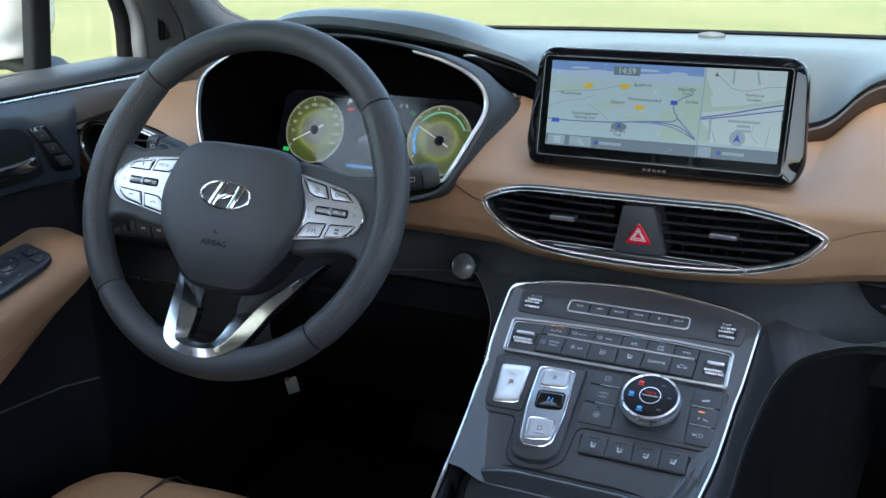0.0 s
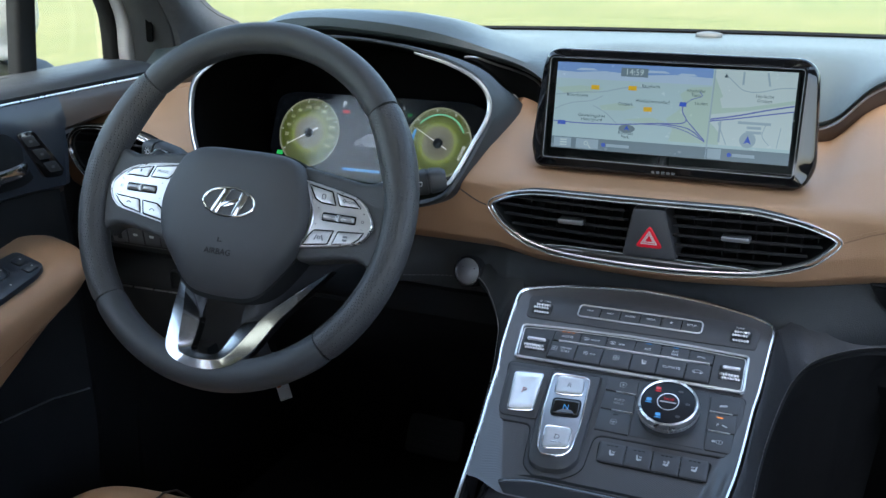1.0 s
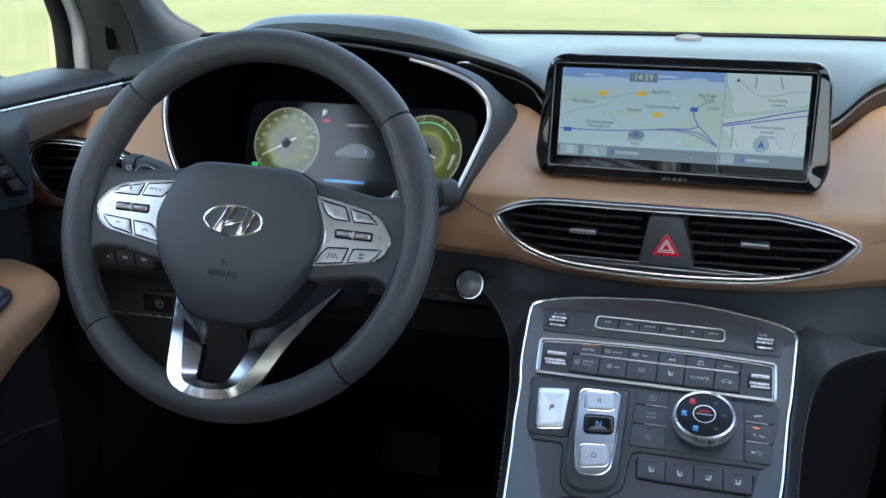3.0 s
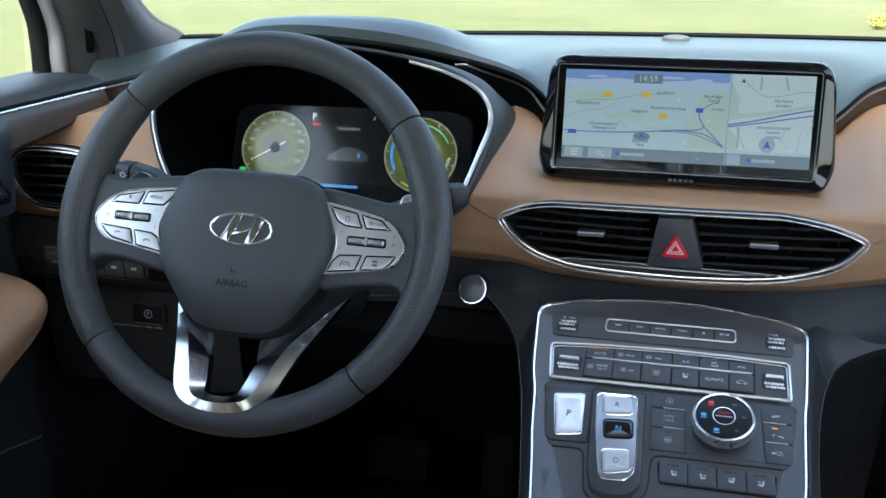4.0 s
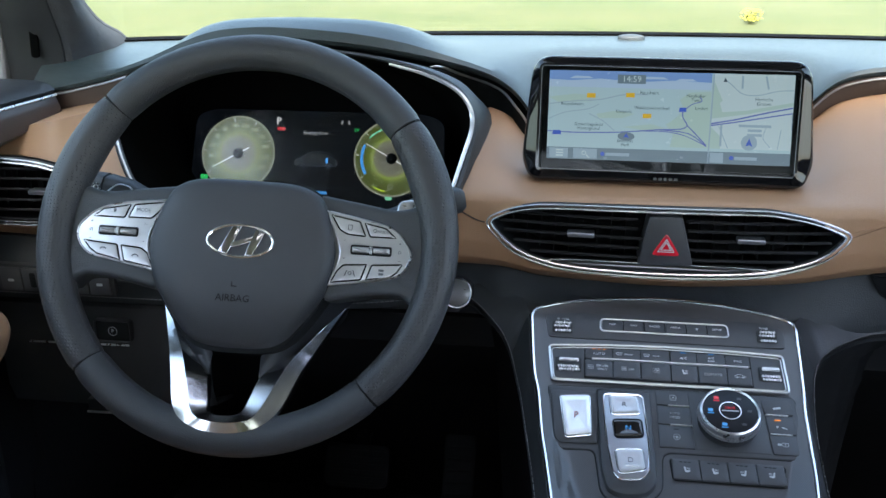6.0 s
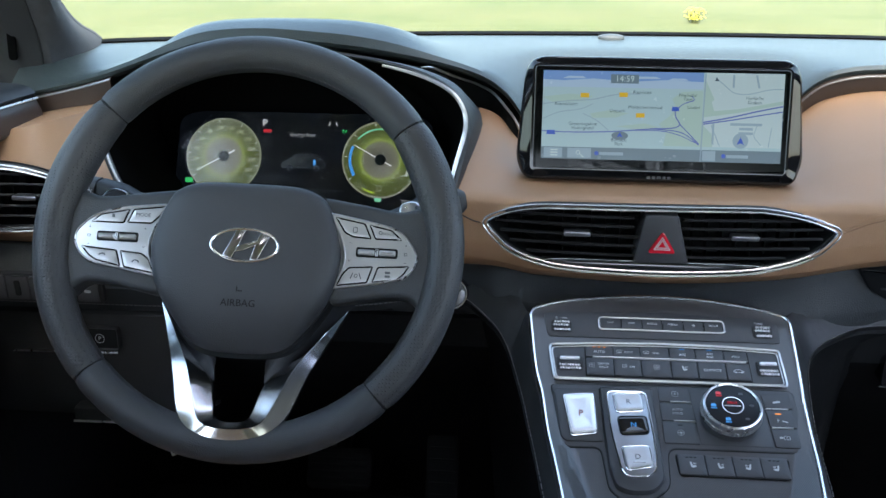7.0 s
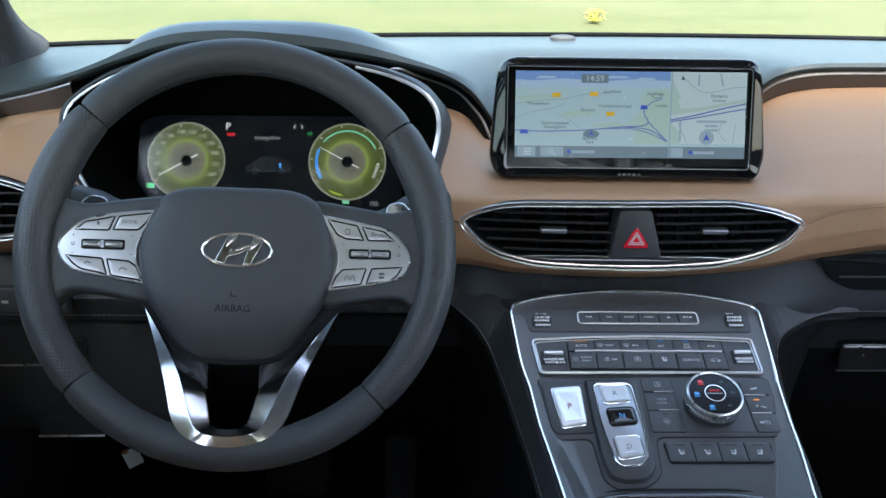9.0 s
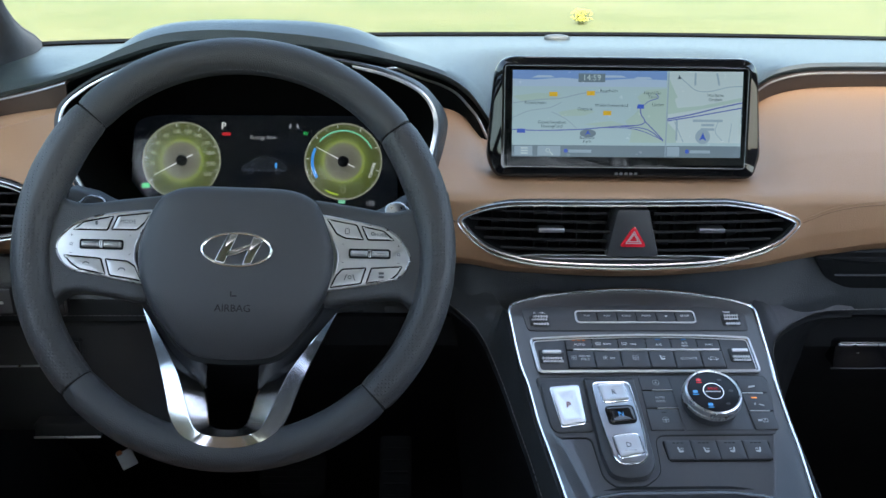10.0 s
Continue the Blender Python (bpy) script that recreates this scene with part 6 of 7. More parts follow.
# switch pads
# outline of each pad, its four keys and the height of its roller, in millimetres out from the wheel's middle
PADS = {-1: ([(71.4, 29.9), (104.1, 26.6), (124.3, 22.0), (137.4, 15.3), (147.9, 3.8), (149.5, -4.2), (145.5, -14.3), (135.8, -22.7), (113.4, -26.3), (75.6, -33.0), (84.2, -15.4), (85.0, -2.1), (79.9, 11.5)],
             ([(103.3, 24.1), (127.9, 18.8), (136.5, 11.4), (107.9, 11.5)], [(71.9, 28.2), (100.4, 24.3), (105.2, 12.1), (83.9, 12.3), (76.8, 19.6)],
              [(111.9, -12.0), (143.0, -9.8), (136.3, -17.3), (129.5, -21.8), (107.5, -26.0)], [(90.2, -13.7), (108.9, -12.3), (104.7, -26.6), (77.3, -30.9), (83.4, -18.3)]), -0.4),
        1: ([(70.0, 30.2), (97.3, 25.6), (124.5, 20.3), (136.1, 13.6), (145.0, 1.2), (147.6, -6.2), (143.6, -16.0), (137.0, -23.4), (113.0, -29.0), (75.7, -34.8), (83.4, -19.7), (85.7, -4.9), (78.5, 14.4)],
            ([(74.7, 27.0), (100.9, 22.5), (106.9, 9.3), (91.0, 10.1), (83.4, 13.7)], [(104.4, 21.7), (124.1, 17.9), (133.4, 9.5), (110.1, 9.2)],
             [(88.9, -16.0), (109.7, -14.4), (105.4, -28.7), (79.0, -32.6), (83.5, -22.2)], [(113.6, -14.6), (140.7, -12.6), (136.3, -20.2), (129.9, -25.4), (109.2, -28.3)]), -2.5)}
INK = material("key_print", (0.10, 0.11, 0.12), 0.5)
for s, (outline, keys, sy) in PADS.items():
    flip = lambda pts: mm([(s * x, y) for x, y in pts][::s])
    rim_line = rounded(flip(outline), [0.0015, 0.008, 0.008, 0.006, 0.004, 0.004, 0.006, 0.008, 0.008, 0.0015, 0.010, 0.010, 0.010][::s], 4)
    pad = part("switch_pad", slab(rim_line, -0.004, 0.0068, 0.0010, 3), PAINT_SILVER, wheel, "silver switch pad")
    part("pad_edge", frame_ring(inset(rim_line, -0.0006), 0.0015, -0.003, 0.0078, 0.0006), SATIN, pad, "raised bright edge")
    for pts in keys:
        hole = rounded(flip(pts), 0.0016, 3)
        part("key_gap", slab(inset(hole, -0.0003), 0.006, 0.0070, 0.0001), SEAL, pad)
        part("switch_key", slab(inset(hole, 0.0011), 0.006, 0.0074, 0.0002, crown=0.0003), PAINT_SILVER, pad, "silver switch key")
    part("roller_slot", slab(mm(rrect(36, 8.6, 2.0, 4, s * 112.2, sy)), 0.006, 0.0071, 0.0001), DEEP, pad, "black roller slot")
    for dx in (-9.0, 9.0):
        part("roller", slab(mm(rrect(14.6, 4.8, 1.2, 4, s * 112.2 + dx, sy)), 0.006, 0.0100, 0.0020, 4), PAINT_SILVER, pad, "satin silver roller")
    for dx in (-0.7, 0.7):
        part("roller", slab(mm(rrect(0.8, 6.4, 0.3, 2, s * 112.2 + dx, sy)), 0.006, 0.0104, 0.0003), SATIN, pad)
    for dy in (7.5, -7.5):
        y, d = (sy + dy) / 1000, math.copysign(1, dy)
        part("marking", slab([(s * 0.0890 - 0.0013, y - 0.0005 * d), (s * 0.0890, y + 0.0004 * d), (s * 0.0890 + 0.0013, y - 0.0005 * d), (s * 0.0890, y + 0.0011 * d)], 0.0067, 0.0070, 0), INK, pad)
        part("marking", slab(mm(rrect(1.9, 0.5, 0.2, 1, s * 137, sy + dy)), 0.0067, 0.0070, 0), INK, pad)
    part("marking", slab(mm(rrect(0.5, 1.9, 0.2, 1, s * 137, sy + 7.5)), 0.0067, 0.0070, 0), INK, pad)
    part("marking", frame_ring(mm(rrect(2.8, 2.6, 0.8, 2, s * 137, sy)), 0.0005, 0.0067, 0.0070, 0.0001), INK, pad)
PADM = lambda x, y: Matrix.Translation((x, y, 0.0077))
words("marking", "MODE", 0.0046, INK, wheel, PADM(-0.0915, 0.0193))
words("marking", "MODE", 0.0036, INK, wheel, PADM(0.1215, 0.0142))
part("marking", disc(0.0010, 0.0017, 0, 0.0003, 16), INK, wheel, place=PADM(0.1145, 0.0150))
part("marking", frame_ring(mm(rrect(4.0, 5.0, 0.8, 2)), 0.0006, 0, 0.0003, 0.0001), INK, wheel, place=PADM(0.0925, 0.0165))
for x, y, flipped in ((-0.1238, -0.0168, False), (-0.0945, -0.0212, True)):
    part("marking", disc(0.0026, 0.0036, 0, 0.0003, 12, 35 if not flipped else 20, 150 if not flipped else 160), INK, wheel, place=PADM(x, y - 0.002))
for s in (-1, 1):
    part("marking", slab([(s * 0.0040, -0.0026), (s * 0.0050, -0.0026), (s * 0.0030, 0.0026), (s * 0.0022, 0.0026)], 0, 0.0003, 0), INK, wheel, place=PADM(0.0955, -0.0232))
part("marking", disc(0.0010, 0.0017, 0, 0.0003, 16), INK, wheel, place=PADM(0.0955, -0.0232))
for dy in (-1.6, 1.6):
    part("marking", slab(mm(rrect(4.6, 2.0, 0.5, 2)), 0, 0.0003, 0), INK, wheel, place=PADM(0.1225, -0.0208 + dy / 1000))
part("marking", slab(mm(rrect(2.2, 3.2, 0.7, 2)), 0, 0.0003, 0), INK, wheel, place=PADM(-0.1172, 0.0176))

SPOKEBLACK = material("spoke_black", (0.018, 0.019, 0.022), 0.46, blotch=0.03)
# lower twin spoke: ridge between an outer and an inner facet
ST = [((0.0868, -0.0480, -0.0590), (0.0862, -0.0485, -0.0585), (0.0850, -0.0500, -0.0600)),
      ((0.0775, -0.0680, -0.0455), (0.0725, -0.0660, -0.0440), (0.0700, -0.0680, -0.0465)),
      ((0.0690, -0.0880, -0.0320), (0.0605, -0.0835, -0.0300), (0.0560, -0.0870, -0.0340)),
      ((0.0605, -0.1070, -0.0170), (0.0475, -0.1030, -0.0145), (0.0345, -0.1070, -0.0185)),
      ((0.0545, -0.1250, -0.0075), (0.0412, -0.1180, -0.0065), (0.0225, -0.1185, -0.0120)),
      ((0.0495, -0.1415, 0.0015), (0.0355, -0.1335, 0.0010), (0.0190, -0.1320, -0.0050)),
      ((0.0430, -0.1520, 0.0098), (0.0300, -0.1470, 0.0080), (0.0168, -0.1430, 0.0015)),
      ((0.0350, -0.1590, 0.0145), (0.0245, -0.1540, 0.0130), (0.0148, -0.1495, 0.0065)),
      ((0.0200, -0.1655, 0.0162), (0.0140, -0.1570, 0.0170), (0.0085, -0.1520, 0.0110)),
      ((0.0, -0.1678, 0.0165), (0.0, -0.1582, 0.0180), (0.0, -0.1525, 0.0120))]
SPOKE_MID = -0.0015


def station(o, r, i, s):
    """One section of the lower spoke: outer edge, ridge and inner edge."""
    o, r, i = Vector(o), Vector(r), Vector(i)
    ring = [o + Vector((0, 0, -0.012)), o + Vector((0, 0, -0.0015)), o.lerp(r, 0.05), o.lerp(r, 0.95), r + Vector((0, 0, 0.0002)), r.lerp(i, 0.06), r.lerp(i, 0.95), i + Vector((0, 0, -0.001)), i + Vector((0, 0, -0.010))]
    return [(s * p.x + SPOKE_MID, p.y, p.z) for p in ring]


full = [station(*q, 1) for q in ST] + [station(*q, -1) for q in ST[-2::-1]]
cols = list(zip(*full))
fine = [cut_corners(c, 3) for c in cols]
rings = [[tuple(f[i]) for f in fine] for i in range(len(fine[0]))]
part("lower_spoke", rings_mesh(rings), material("spoke_silver", (0.74, 0.74, 0.745), 0.17, metal=1.0, blotch=0.0, spread=0.02), wheel, "polished silver twin lower spoke", 20)
NEAR = [(0.0760, -0.0400, -0.036), (0.0640, -0.0550, -0.026), (0.0490, -0.0700, -0.019), (0.0300, -0.0850, -0.015), (0.0215, -0.1000, -0.016)]
for s in (-1, 1):
    rows = []
    for (o, r, i), n in zip(ST, NEAR):
        a, b = Vector(i) + Vector((0, 0, -0.0015)), Vector(n)
        rows.append([(s * p.x + SPOKE_MID, p.y, p.z) for p in (a, a.lerp(b, 0.33) + Vector((0, 0, 0.0015)), a.lerp(b, 0.67) + Vector((0, 0, 0.0015)), b)])
    rows.insert(0, [tuple(Vector(a) * 1.9 - Vector(b) * 0.9 + Vector((0, 0, 0.004))) for a, b in zip(rows[0], rows[1])])
    fine = [cut_corners(c, 3) for c in zip(*rows)]
    part("spoke_cover", sheet([[tuple(f[i]) for f in fine] for i in range(len(fine[0]))], 0.003), SPOKEBLACK, wheel, "dark satin spoke cover", 75)
# column behind the wheel
col = thing("steering_column", "black steering column shroud behind the wheel", "column", WHEEL)
part("shroud", rings_mesh([[(x * k, y * k - 0.012, z) for x, y in rrect(0.13, 0.11, 0.03, 5)] for k, z in ((0.9, -0.032), (1.0, -0.045), (1.0, -0.12), (0.95, -0.22))]), DEEP, col, "black shroud")
# stalks with markings, thin at the column and thick at the end
for s, m in ((-1, Matrix.Translation((-0.533, -0.082, 1.1445)) @ Matrix.Rotation(radians(12), 4, "Y")), (1, Matrix.Translation((-0.216, -0.076, 1.1405)) @ Matrix.Rotation(radians(26), 4, "Z") @ Matrix.Rotation(radians(-8), 4, "Y"))):
    st = thing("lamp_stalk" if s < 0 else "wiper_stalk", "black lamp stalk with silver end behind the wheel" if s < 0 else "black wiper stalk with dark end behind the wheel", "stalk", m)
    rings = []
    for x, h, d in ((-0.060, 0.003, 0.006), (-0.044, 0.005, 0.007), (-0.030, 0.0070, 0.009), (-0.016, 0.0115, 0.011), (0.006, 0.0125, 0.0115), (0.0065, 0.0112, 0.010), (0.0085, 0.0112, 0.010), (0.009, 0.0125, 0.0115), (0.020, 0.0115, 0.0105), (0.025, 0.0085, 0.008)):
        rings.append([(s * x, q, p) for p, q in rrect(h * 2, d * 2, min(h, d) * 0.6, 3)])
    part("lever", rings_mesh(rings), BLACK, st)
    if s < 0:
        part("end_cap", rings_mesh([[(-x, q, p) for p, q in rrect(h * 2, h * 1.9, h * 0.6, 3)] for x, h in ((0.0, 0.0112), (0.002, 0.0118), (0.004, 0.0118))]), KEY, st)
        mk = part("marking", disc(0.0018, 0.0028, 0, 0.0004, 16), WHITE, st, "lamp sign", place=Matrix.Translation((-0.014, -0.0112, 0.001)) @ Euler((math.pi / 2, 0, 0)).to_matrix().to_4x4())
        for i in range(8):
            a = 2 * math.pi * i / 8
            part("marking", slab(mm(rrect(1.3, 0.6, 0.2, 1)), 0, 0.0004, 0), WHITE, st, place=Matrix.Translation((-0.014, -0.0112, 0.001)) @ Euler((math.pi / 2, 0, 0)).to_matrix().to_4x4() @ Matrix.Rotation(a, 4, "Z") @ Matrix.Translation((0.0042, 0, 0)))
    else:
        part("marking", frame_ring(mm(rounded([(-3.2, -2.2), (2.6, -2.2), (3.2, 2.4), (-3.2, 2.4)], 0.8)), 0.0006, 0, 0.0004, 0.0001), WHITE, st, place=Matrix.Translation((-0.002, -0.0118, 0.001)) @ Euler((math.pi / 2, 0, 0)).to_matrix().to_4x4())
        for dx, dz, txt in ((-0.024, 0.0042, "2"), (-0.0235, -0.0028, "1"), (-0.040, 0.001, "2")):
            words("marking", txt, 0.0050, PRINT, st, Matrix.Translation((dx, -0.0100 + (0.002 if dx < -0.03 else 0), dz)) @ Euler((math.pi / 2, 0, 0)).to_matrix().to_4x4())
# shift paddles
for s, p in ((1, (0.1315, 0.036, -0.044)), (-1, (-0.1275, 0.0315, -0.040))):
    pd = part("shift_paddle", slab(rounded([(s * -0.010, -0.012), (s * 0.022, -0.016), (s * 0.026, 0.010), (s * 0.012, 0.024), (s * -0.006, 0.020)][::s], 0.007, 4), -0.003, 0.003, 0.0025, 3), SATIN if s > 0 else KEY, wheel, "silver shift paddle" if s > 0 else "dark shift paddle with bright edge", place=Matrix.Translation(p) @ Matrix.Scale(0.78, 4))
    if s < 0:
        part("bright_edge", frame_ring(rounded([(0.011, -0.013), (-0.023, -0.017), (-0.027, 0.0105), (-0.0125, 0.025), (0.0065, 0.021)][::-1], 0.007, 4), 0.0014, -0.002, 0.0034, 0.0005), SATIN, pd)
    part("marking", slab(mm(rrect(5, 1.2, 0.3, 1)), 0.003, 0.0034, 0), DEEP, pd, place=Matrix.Translation((s * 0.006, 0.008, 0)))
    if s > 0:
        part("marking", slab(mm(rrect(1.2, 5, 0.3, 1)), 0.003, 0.0034, 0), DEEP, pd, place=Matrix.Translation((s * 0.006, 0.008, 0)))
# ---- driver's door ----
door = thing("door_1", "driver's door panel with tan armrest and dark trim", "door", kind="structure")
DY = [0.098 - 0.008 * i for i in range(22)] + [-0.09 - 0.02 * i for i in range(51)]


def door_x(y):
    return -0.685 - 0.060 * min(1.0, max(0.0, (0.10 - y) / 0.2))


def door_lift(y):
    return 0.011 * min(1.0, max(0.0, (y + 0.10) / 0.2))


def door_rows(prof, ys):
    """Rows of the door skin; below the trim it falls back towards the dashboard."""
    rows = []
    for y in ys:
        t = min(1.0, max(0.0, (y + 0.045) / 0.035))
        fall = (-0.775 - door_x(y)) * t * t * (3 - 2 * t)
        rows.append([(door_x(y) + dx + (fall if z < 1.1505 else 0), y, z + (door_lift(y) if z > 1.155 else 0)) for dx, z in prof(y)])
    return rows


part("window_sill", sheet(door_rows(lambda y: [(-0.11, 1.188), (-0.108, 1.203), (-0.06, 1.207), (-0.02, 1.206), (-0.006, 1.202), (0.0, 1.196), (-0.004, 1.190)], DY)), material("sill_skin", (0.022, 0.026, 0.030), 0.48, grain=0.4, grain_size=700), door, "grey soft window sill")
part("bright_line", tube([(door_x(y) + 0.001, y, 1.1905 + door_lift(y)) for y in DY], 0.0016), SATIN, door, "bright trim line")
rows, low = [], []
for y in [q for q in DY if q > -0.05]:
    x, up, zb = door_x(y), door_lift(y), 1.1450 + (y + 0.047) * 0.150
    rows.append([(x - 0.004, y, 1.1885 + up), (x - 0.001, y, 1.182 + up), (x + 0.001, y, 1.1775 + up), (x + 0.002, y, zb + up + 0.004), (x - 0.001, y, zb + up + 0.001), (x - 0.008, y, zb + up - 0.0015), (x - 0.03, y, zb + up - 0.004)])
    if y < -0.008:
        t = min(1.0, max(0.0, (y + 0.045) / 0.035))
        fall = (-0.775 - x) * t * t * (3 - 2 * t)
        low.append([(x - 0.006 + fall, y, zb + up), (x - 0.008 + fall, y, 1.12), (x - 0.010 + fall, y, 1.09), (x - 0.012 + fall, y, 1.055)])
part("upper_trim", sheet(rows), BROWN, door, "dark brown door trim")
part("front_trim", sheet(low), BROWN, door, "dark brown door trim")
BLUEBLACK = material("switch_panel", (0.030, 0.037, 0.048), 0.3, blotch=0.05, coat=0.2)
part("handle_panel", sheet(door_rows(lambda y: [(-0.004, 1.1885), (0.001, 1.180), (0.006, 1.16), (0.006, 1.15), (0.006, 1.12), (0.002, 1.085), (-0.012, 1.078)], [y for y in DY if y < -0.036])), BLUEBLACK, door, "dark handle panel")
part("door_body", sheet(door_rows(lambda y: [(-0.02, 1.125), (-0.012, 1.085), (-0.010, 1.05), (-0.006, 1.0), (-0.004, 0.9), (0.0, 0.75), (-0.02, 0.55), (-0.04, 0.44)], DY)), material("door_skin", (0.010, 0.011, 0.012), 0.65, specular=0.25, grain=0.4, grain_size=800), door, "dark door body")
part("pocket_edge", tube([(door_x(y) + 0.004, y, 0.804 - (y + 0.065) * 0.09) for y in (-0.30, -0.2, -0.1, -0.05)], 0.0014), DULL, door, "thin bright pocket edge")
# armrest
rows = []
for i in range(38):
    y = -0.058 - (0.006 * i if i < 10 else 0.06 + 0.020 * (i - 10))
    t = min(1.0, i / 10)
    g = math.sqrt(1 - (1 - t) ** 2)
    bx = -0.752
    w = 0.022 + 0.079 * g
    drop = min(0.16, 0.012 + 0.70 * (-0.058 - y))
    e = min(0.026, drop * 0.4)
    back = -0.058 - y
    zt = 1.027 - 0.014 * (1 - g) - 0.20 * max(0.0, back - 0.05)
    tilt = 0.20 * w
    low = 1.018 - 0.010 * (1 - g) - drop
    zi = zt - tilt
    fall = max(0.004, zi - e - low)
    rows.append([(bx, y, zt + 0.002), (bx + w * 0.3, y, zt - tilt * 0.25), (bx + w * 0.72, y, zt - tilt * 0.68), (bx + w * 0.86, y, zi + tilt * 0.14 - e * 0.12), (bx + w * 0.95, y, zi - e * 0.35), (bx + w * 0.99, y, zi - e * 0.65), (bx + w, y, zi - e), (bx + w * 0.985, y, zi - e - fall * 0.3), (bx + w * 0.82, y, zi - e - fall * 0.78), (bx + w * 0.5, y, low - 0.004), (bx, y, low - 0.008)])
arm = part("armrest", rings_mesh(rows), TAN, door, "tan leather armrest")
sm = [Vector(r[7]) + Vector((0.0003, 0, 0)) for r in rows[9:]]
part("leather_seam", tube(sm, 0.0006), material("armrest_seam", (0.25, 0.14, 0.075), 0.6), arm)
wp = part("switch_plate", slab(rounded([(-0.044, 0.058), (-0.052, -0.16), (0.030, -0.16), (0.022, -0.036), (0.0125, 0.041), (0.0035, 0.058)], [0.008, 0.005, 0.005, 0.03, 0.012, 0.008], 4), -0.004, 0.003, 0.0015), BLUEBLACK, arm, "dark window switch plate", place=Matrix.Translation((-0.688, -0.196, 1.0005)) @ Euler((radians(11.3), radians(11.3), radians(-4))).to_matrix().to_4x4())
part("mirror_dial", slab(circle(0.0145, 30), 0.002, 0.006, 0.002), BLUEBLACK, wp, "round mirror dial", place=Matrix.Translation((-0.0214, 0.0095, 0)))
part("mirror_dial_ring", disc(0.0148, 0.0158, 0.002, 0.0046, 30), CHROME, wp, "bright dial ring", place=Matrix.Translation((-0.0214, 0.0095, 0)))
for x, y, w, h in ((-0.0023, 0.0426, 0.015, 0.016), (-0.0225, 0.0445, 0.017, 0.014), (-0.030, -0.060, 0.022, 0.030), (-0.002, -0.060, 0.022, 0.030), (-0.030, -0.105, 0.022, 0.030), (-0.002, -0.105, 0.022, 0.030)):
    part("window_switch", slab(rrect(w, h, 0.003, 3), 0.002, 0.0055, 0.002), BLUEBLACK, wp, place=Matrix.Translation((x, y, 0)))
for x, y, z in ((-0.0023, 0.0455, 0.0055), (-0.0225, 0.0465, 0.0055), (-0.0214, 0.0185, 0.006), (-0.0300, 0.0095, 0.006), (-0.0130, 0.0095, 0.006), (-0.0214, 0.0005, 0.006), (0.0012, -0.0142, 0.003), (0.0060, 0.0080, 0.003)):
    part("marking", slab(mm(rrect(2.2, 1.3, 0.4, 1)), z - 0.0002, z + 0.0003, 0), WHITE, wp, place=Matrix.Translation((x, y, 0)))
# pull handle in its dark cup
cup = [(-0.03, 0.045), (0.035, 0.040), (0.055, 0.02), (0.07, -0.02), (0.05, -0.028), (-0.03, -0.028)]
HM = Matrix.Translation((-0.7365, -0.150, 1.120)) @ Matrix(((0, 0, 1, 0), (1, 0, 0, 0), (0, 1, 0, 0), (0, 0, 0, 1)))
part("handle_cup", slab(rounded(cup[::-1], 0.012, 4), -0.02, 0.0035, 0.0015), DEEP, door, "black handle cup", place=HM)
part("door_handle", tube(smooth_path([(-0.05, -0.010, 0.004), (0.0, -0.008, 0.012), (0.035, -0.006, 0.013), (0.052, -0.005, 0.005)], 6), [(0.008 * math.cos(q), 0.004 * math.sin(q)) for q in (0.785 * i for i in range(8))], up=(0, 0, 1)), CHROME, door, "bright door pull", place=HM)
# seat memory keys
SMM = Matrix.Translation((door_x(-0.078) + 0.0095, -0.078, 1.127)) @ Matrix(((0.287, 0, 0.958, 0), (0.958, 0, -0.287, 0), (0, 1, 0, 0), (0, 0, 0, 1))) @ Matrix.Diagonal((1.0, 1.05, 1, 1))
part("key_plate", slab(rounded([(-0.026, 0.028), (-0.003, 0.029), (0.030, -0.022), (0.026, -0.030), (0.003, -0.029)][::-1], 0.006, 4), -0.004, 0.003, 0.001), PIANO, door, "gloss key plate", place=SMM)
for i in range(3):
    part("memory_key", slab(rounded([(-0.021, 0.0235), (-0.005, 0.0235), (0.003, 0.0105), (-0.0125, 0.0105)][::-1], 0.002, 2), 0.002, 0.0040, 0.001), BLACK, door, place=SMM @ Matrix.Translation((0.0118 * i, -0.0168 * i, 0)))
    part("marking", slab(mm(rrect(4, 3.0, 0.8, 2)), 0.0044, 0.0048, 0), GREYINK, door, place=SMM @ Matrix.Translation((-0.009 + 0.0118 * i, 0.017 - 0.0168 * i, 0)))
# window frame, divider post and pillar
part("door_edge", sheet([[(-0.83, y, 1.16), (-0.832, y, 1.208)] for y in (0.165, 0.0, -0.3, -0.66)], 0.02), BLACK, door, "black window seal")
part("divider_post", tube([(-0.838, 0.016, 1.19), (-0.828, 0.022, 1.30), (-0.80, 0.02, 1.46), (-0.72, -0.03, 1.60)], rrect(0.034, 0.022, 0.006, 3), up=(1, 0, 0)), DEEP, door, "black window divider post")
frame_path = smooth_path([(-0.816, 0.160, 1.195), (-0.816, 0.162, 1.25), (-0.812, 0.150, 1.29), (-0.80, 0.09, 1.40), (-0.76, -0.03, 1.53), (-0.70, -0.2, 1.62), (-0.68, -0.7, 1.64)], 6)
part("window_frame", tube(frame_path, rrect(0.022, 0.022, 0.008, 3), up=(1, 0, 0)), DEEP, door, "black window frame")
pane = part("window_pane", sheet([[(-0.846, y, 1.19), (-0.835, y, 1.30), (-0.80, y, 1.44), (-0.72, y, 1.6)] for y in (-0.66, -0.3, 0.02, 0.16)], 0.003), PANE, door, "clear side glass")
pane.visible_shadow = False

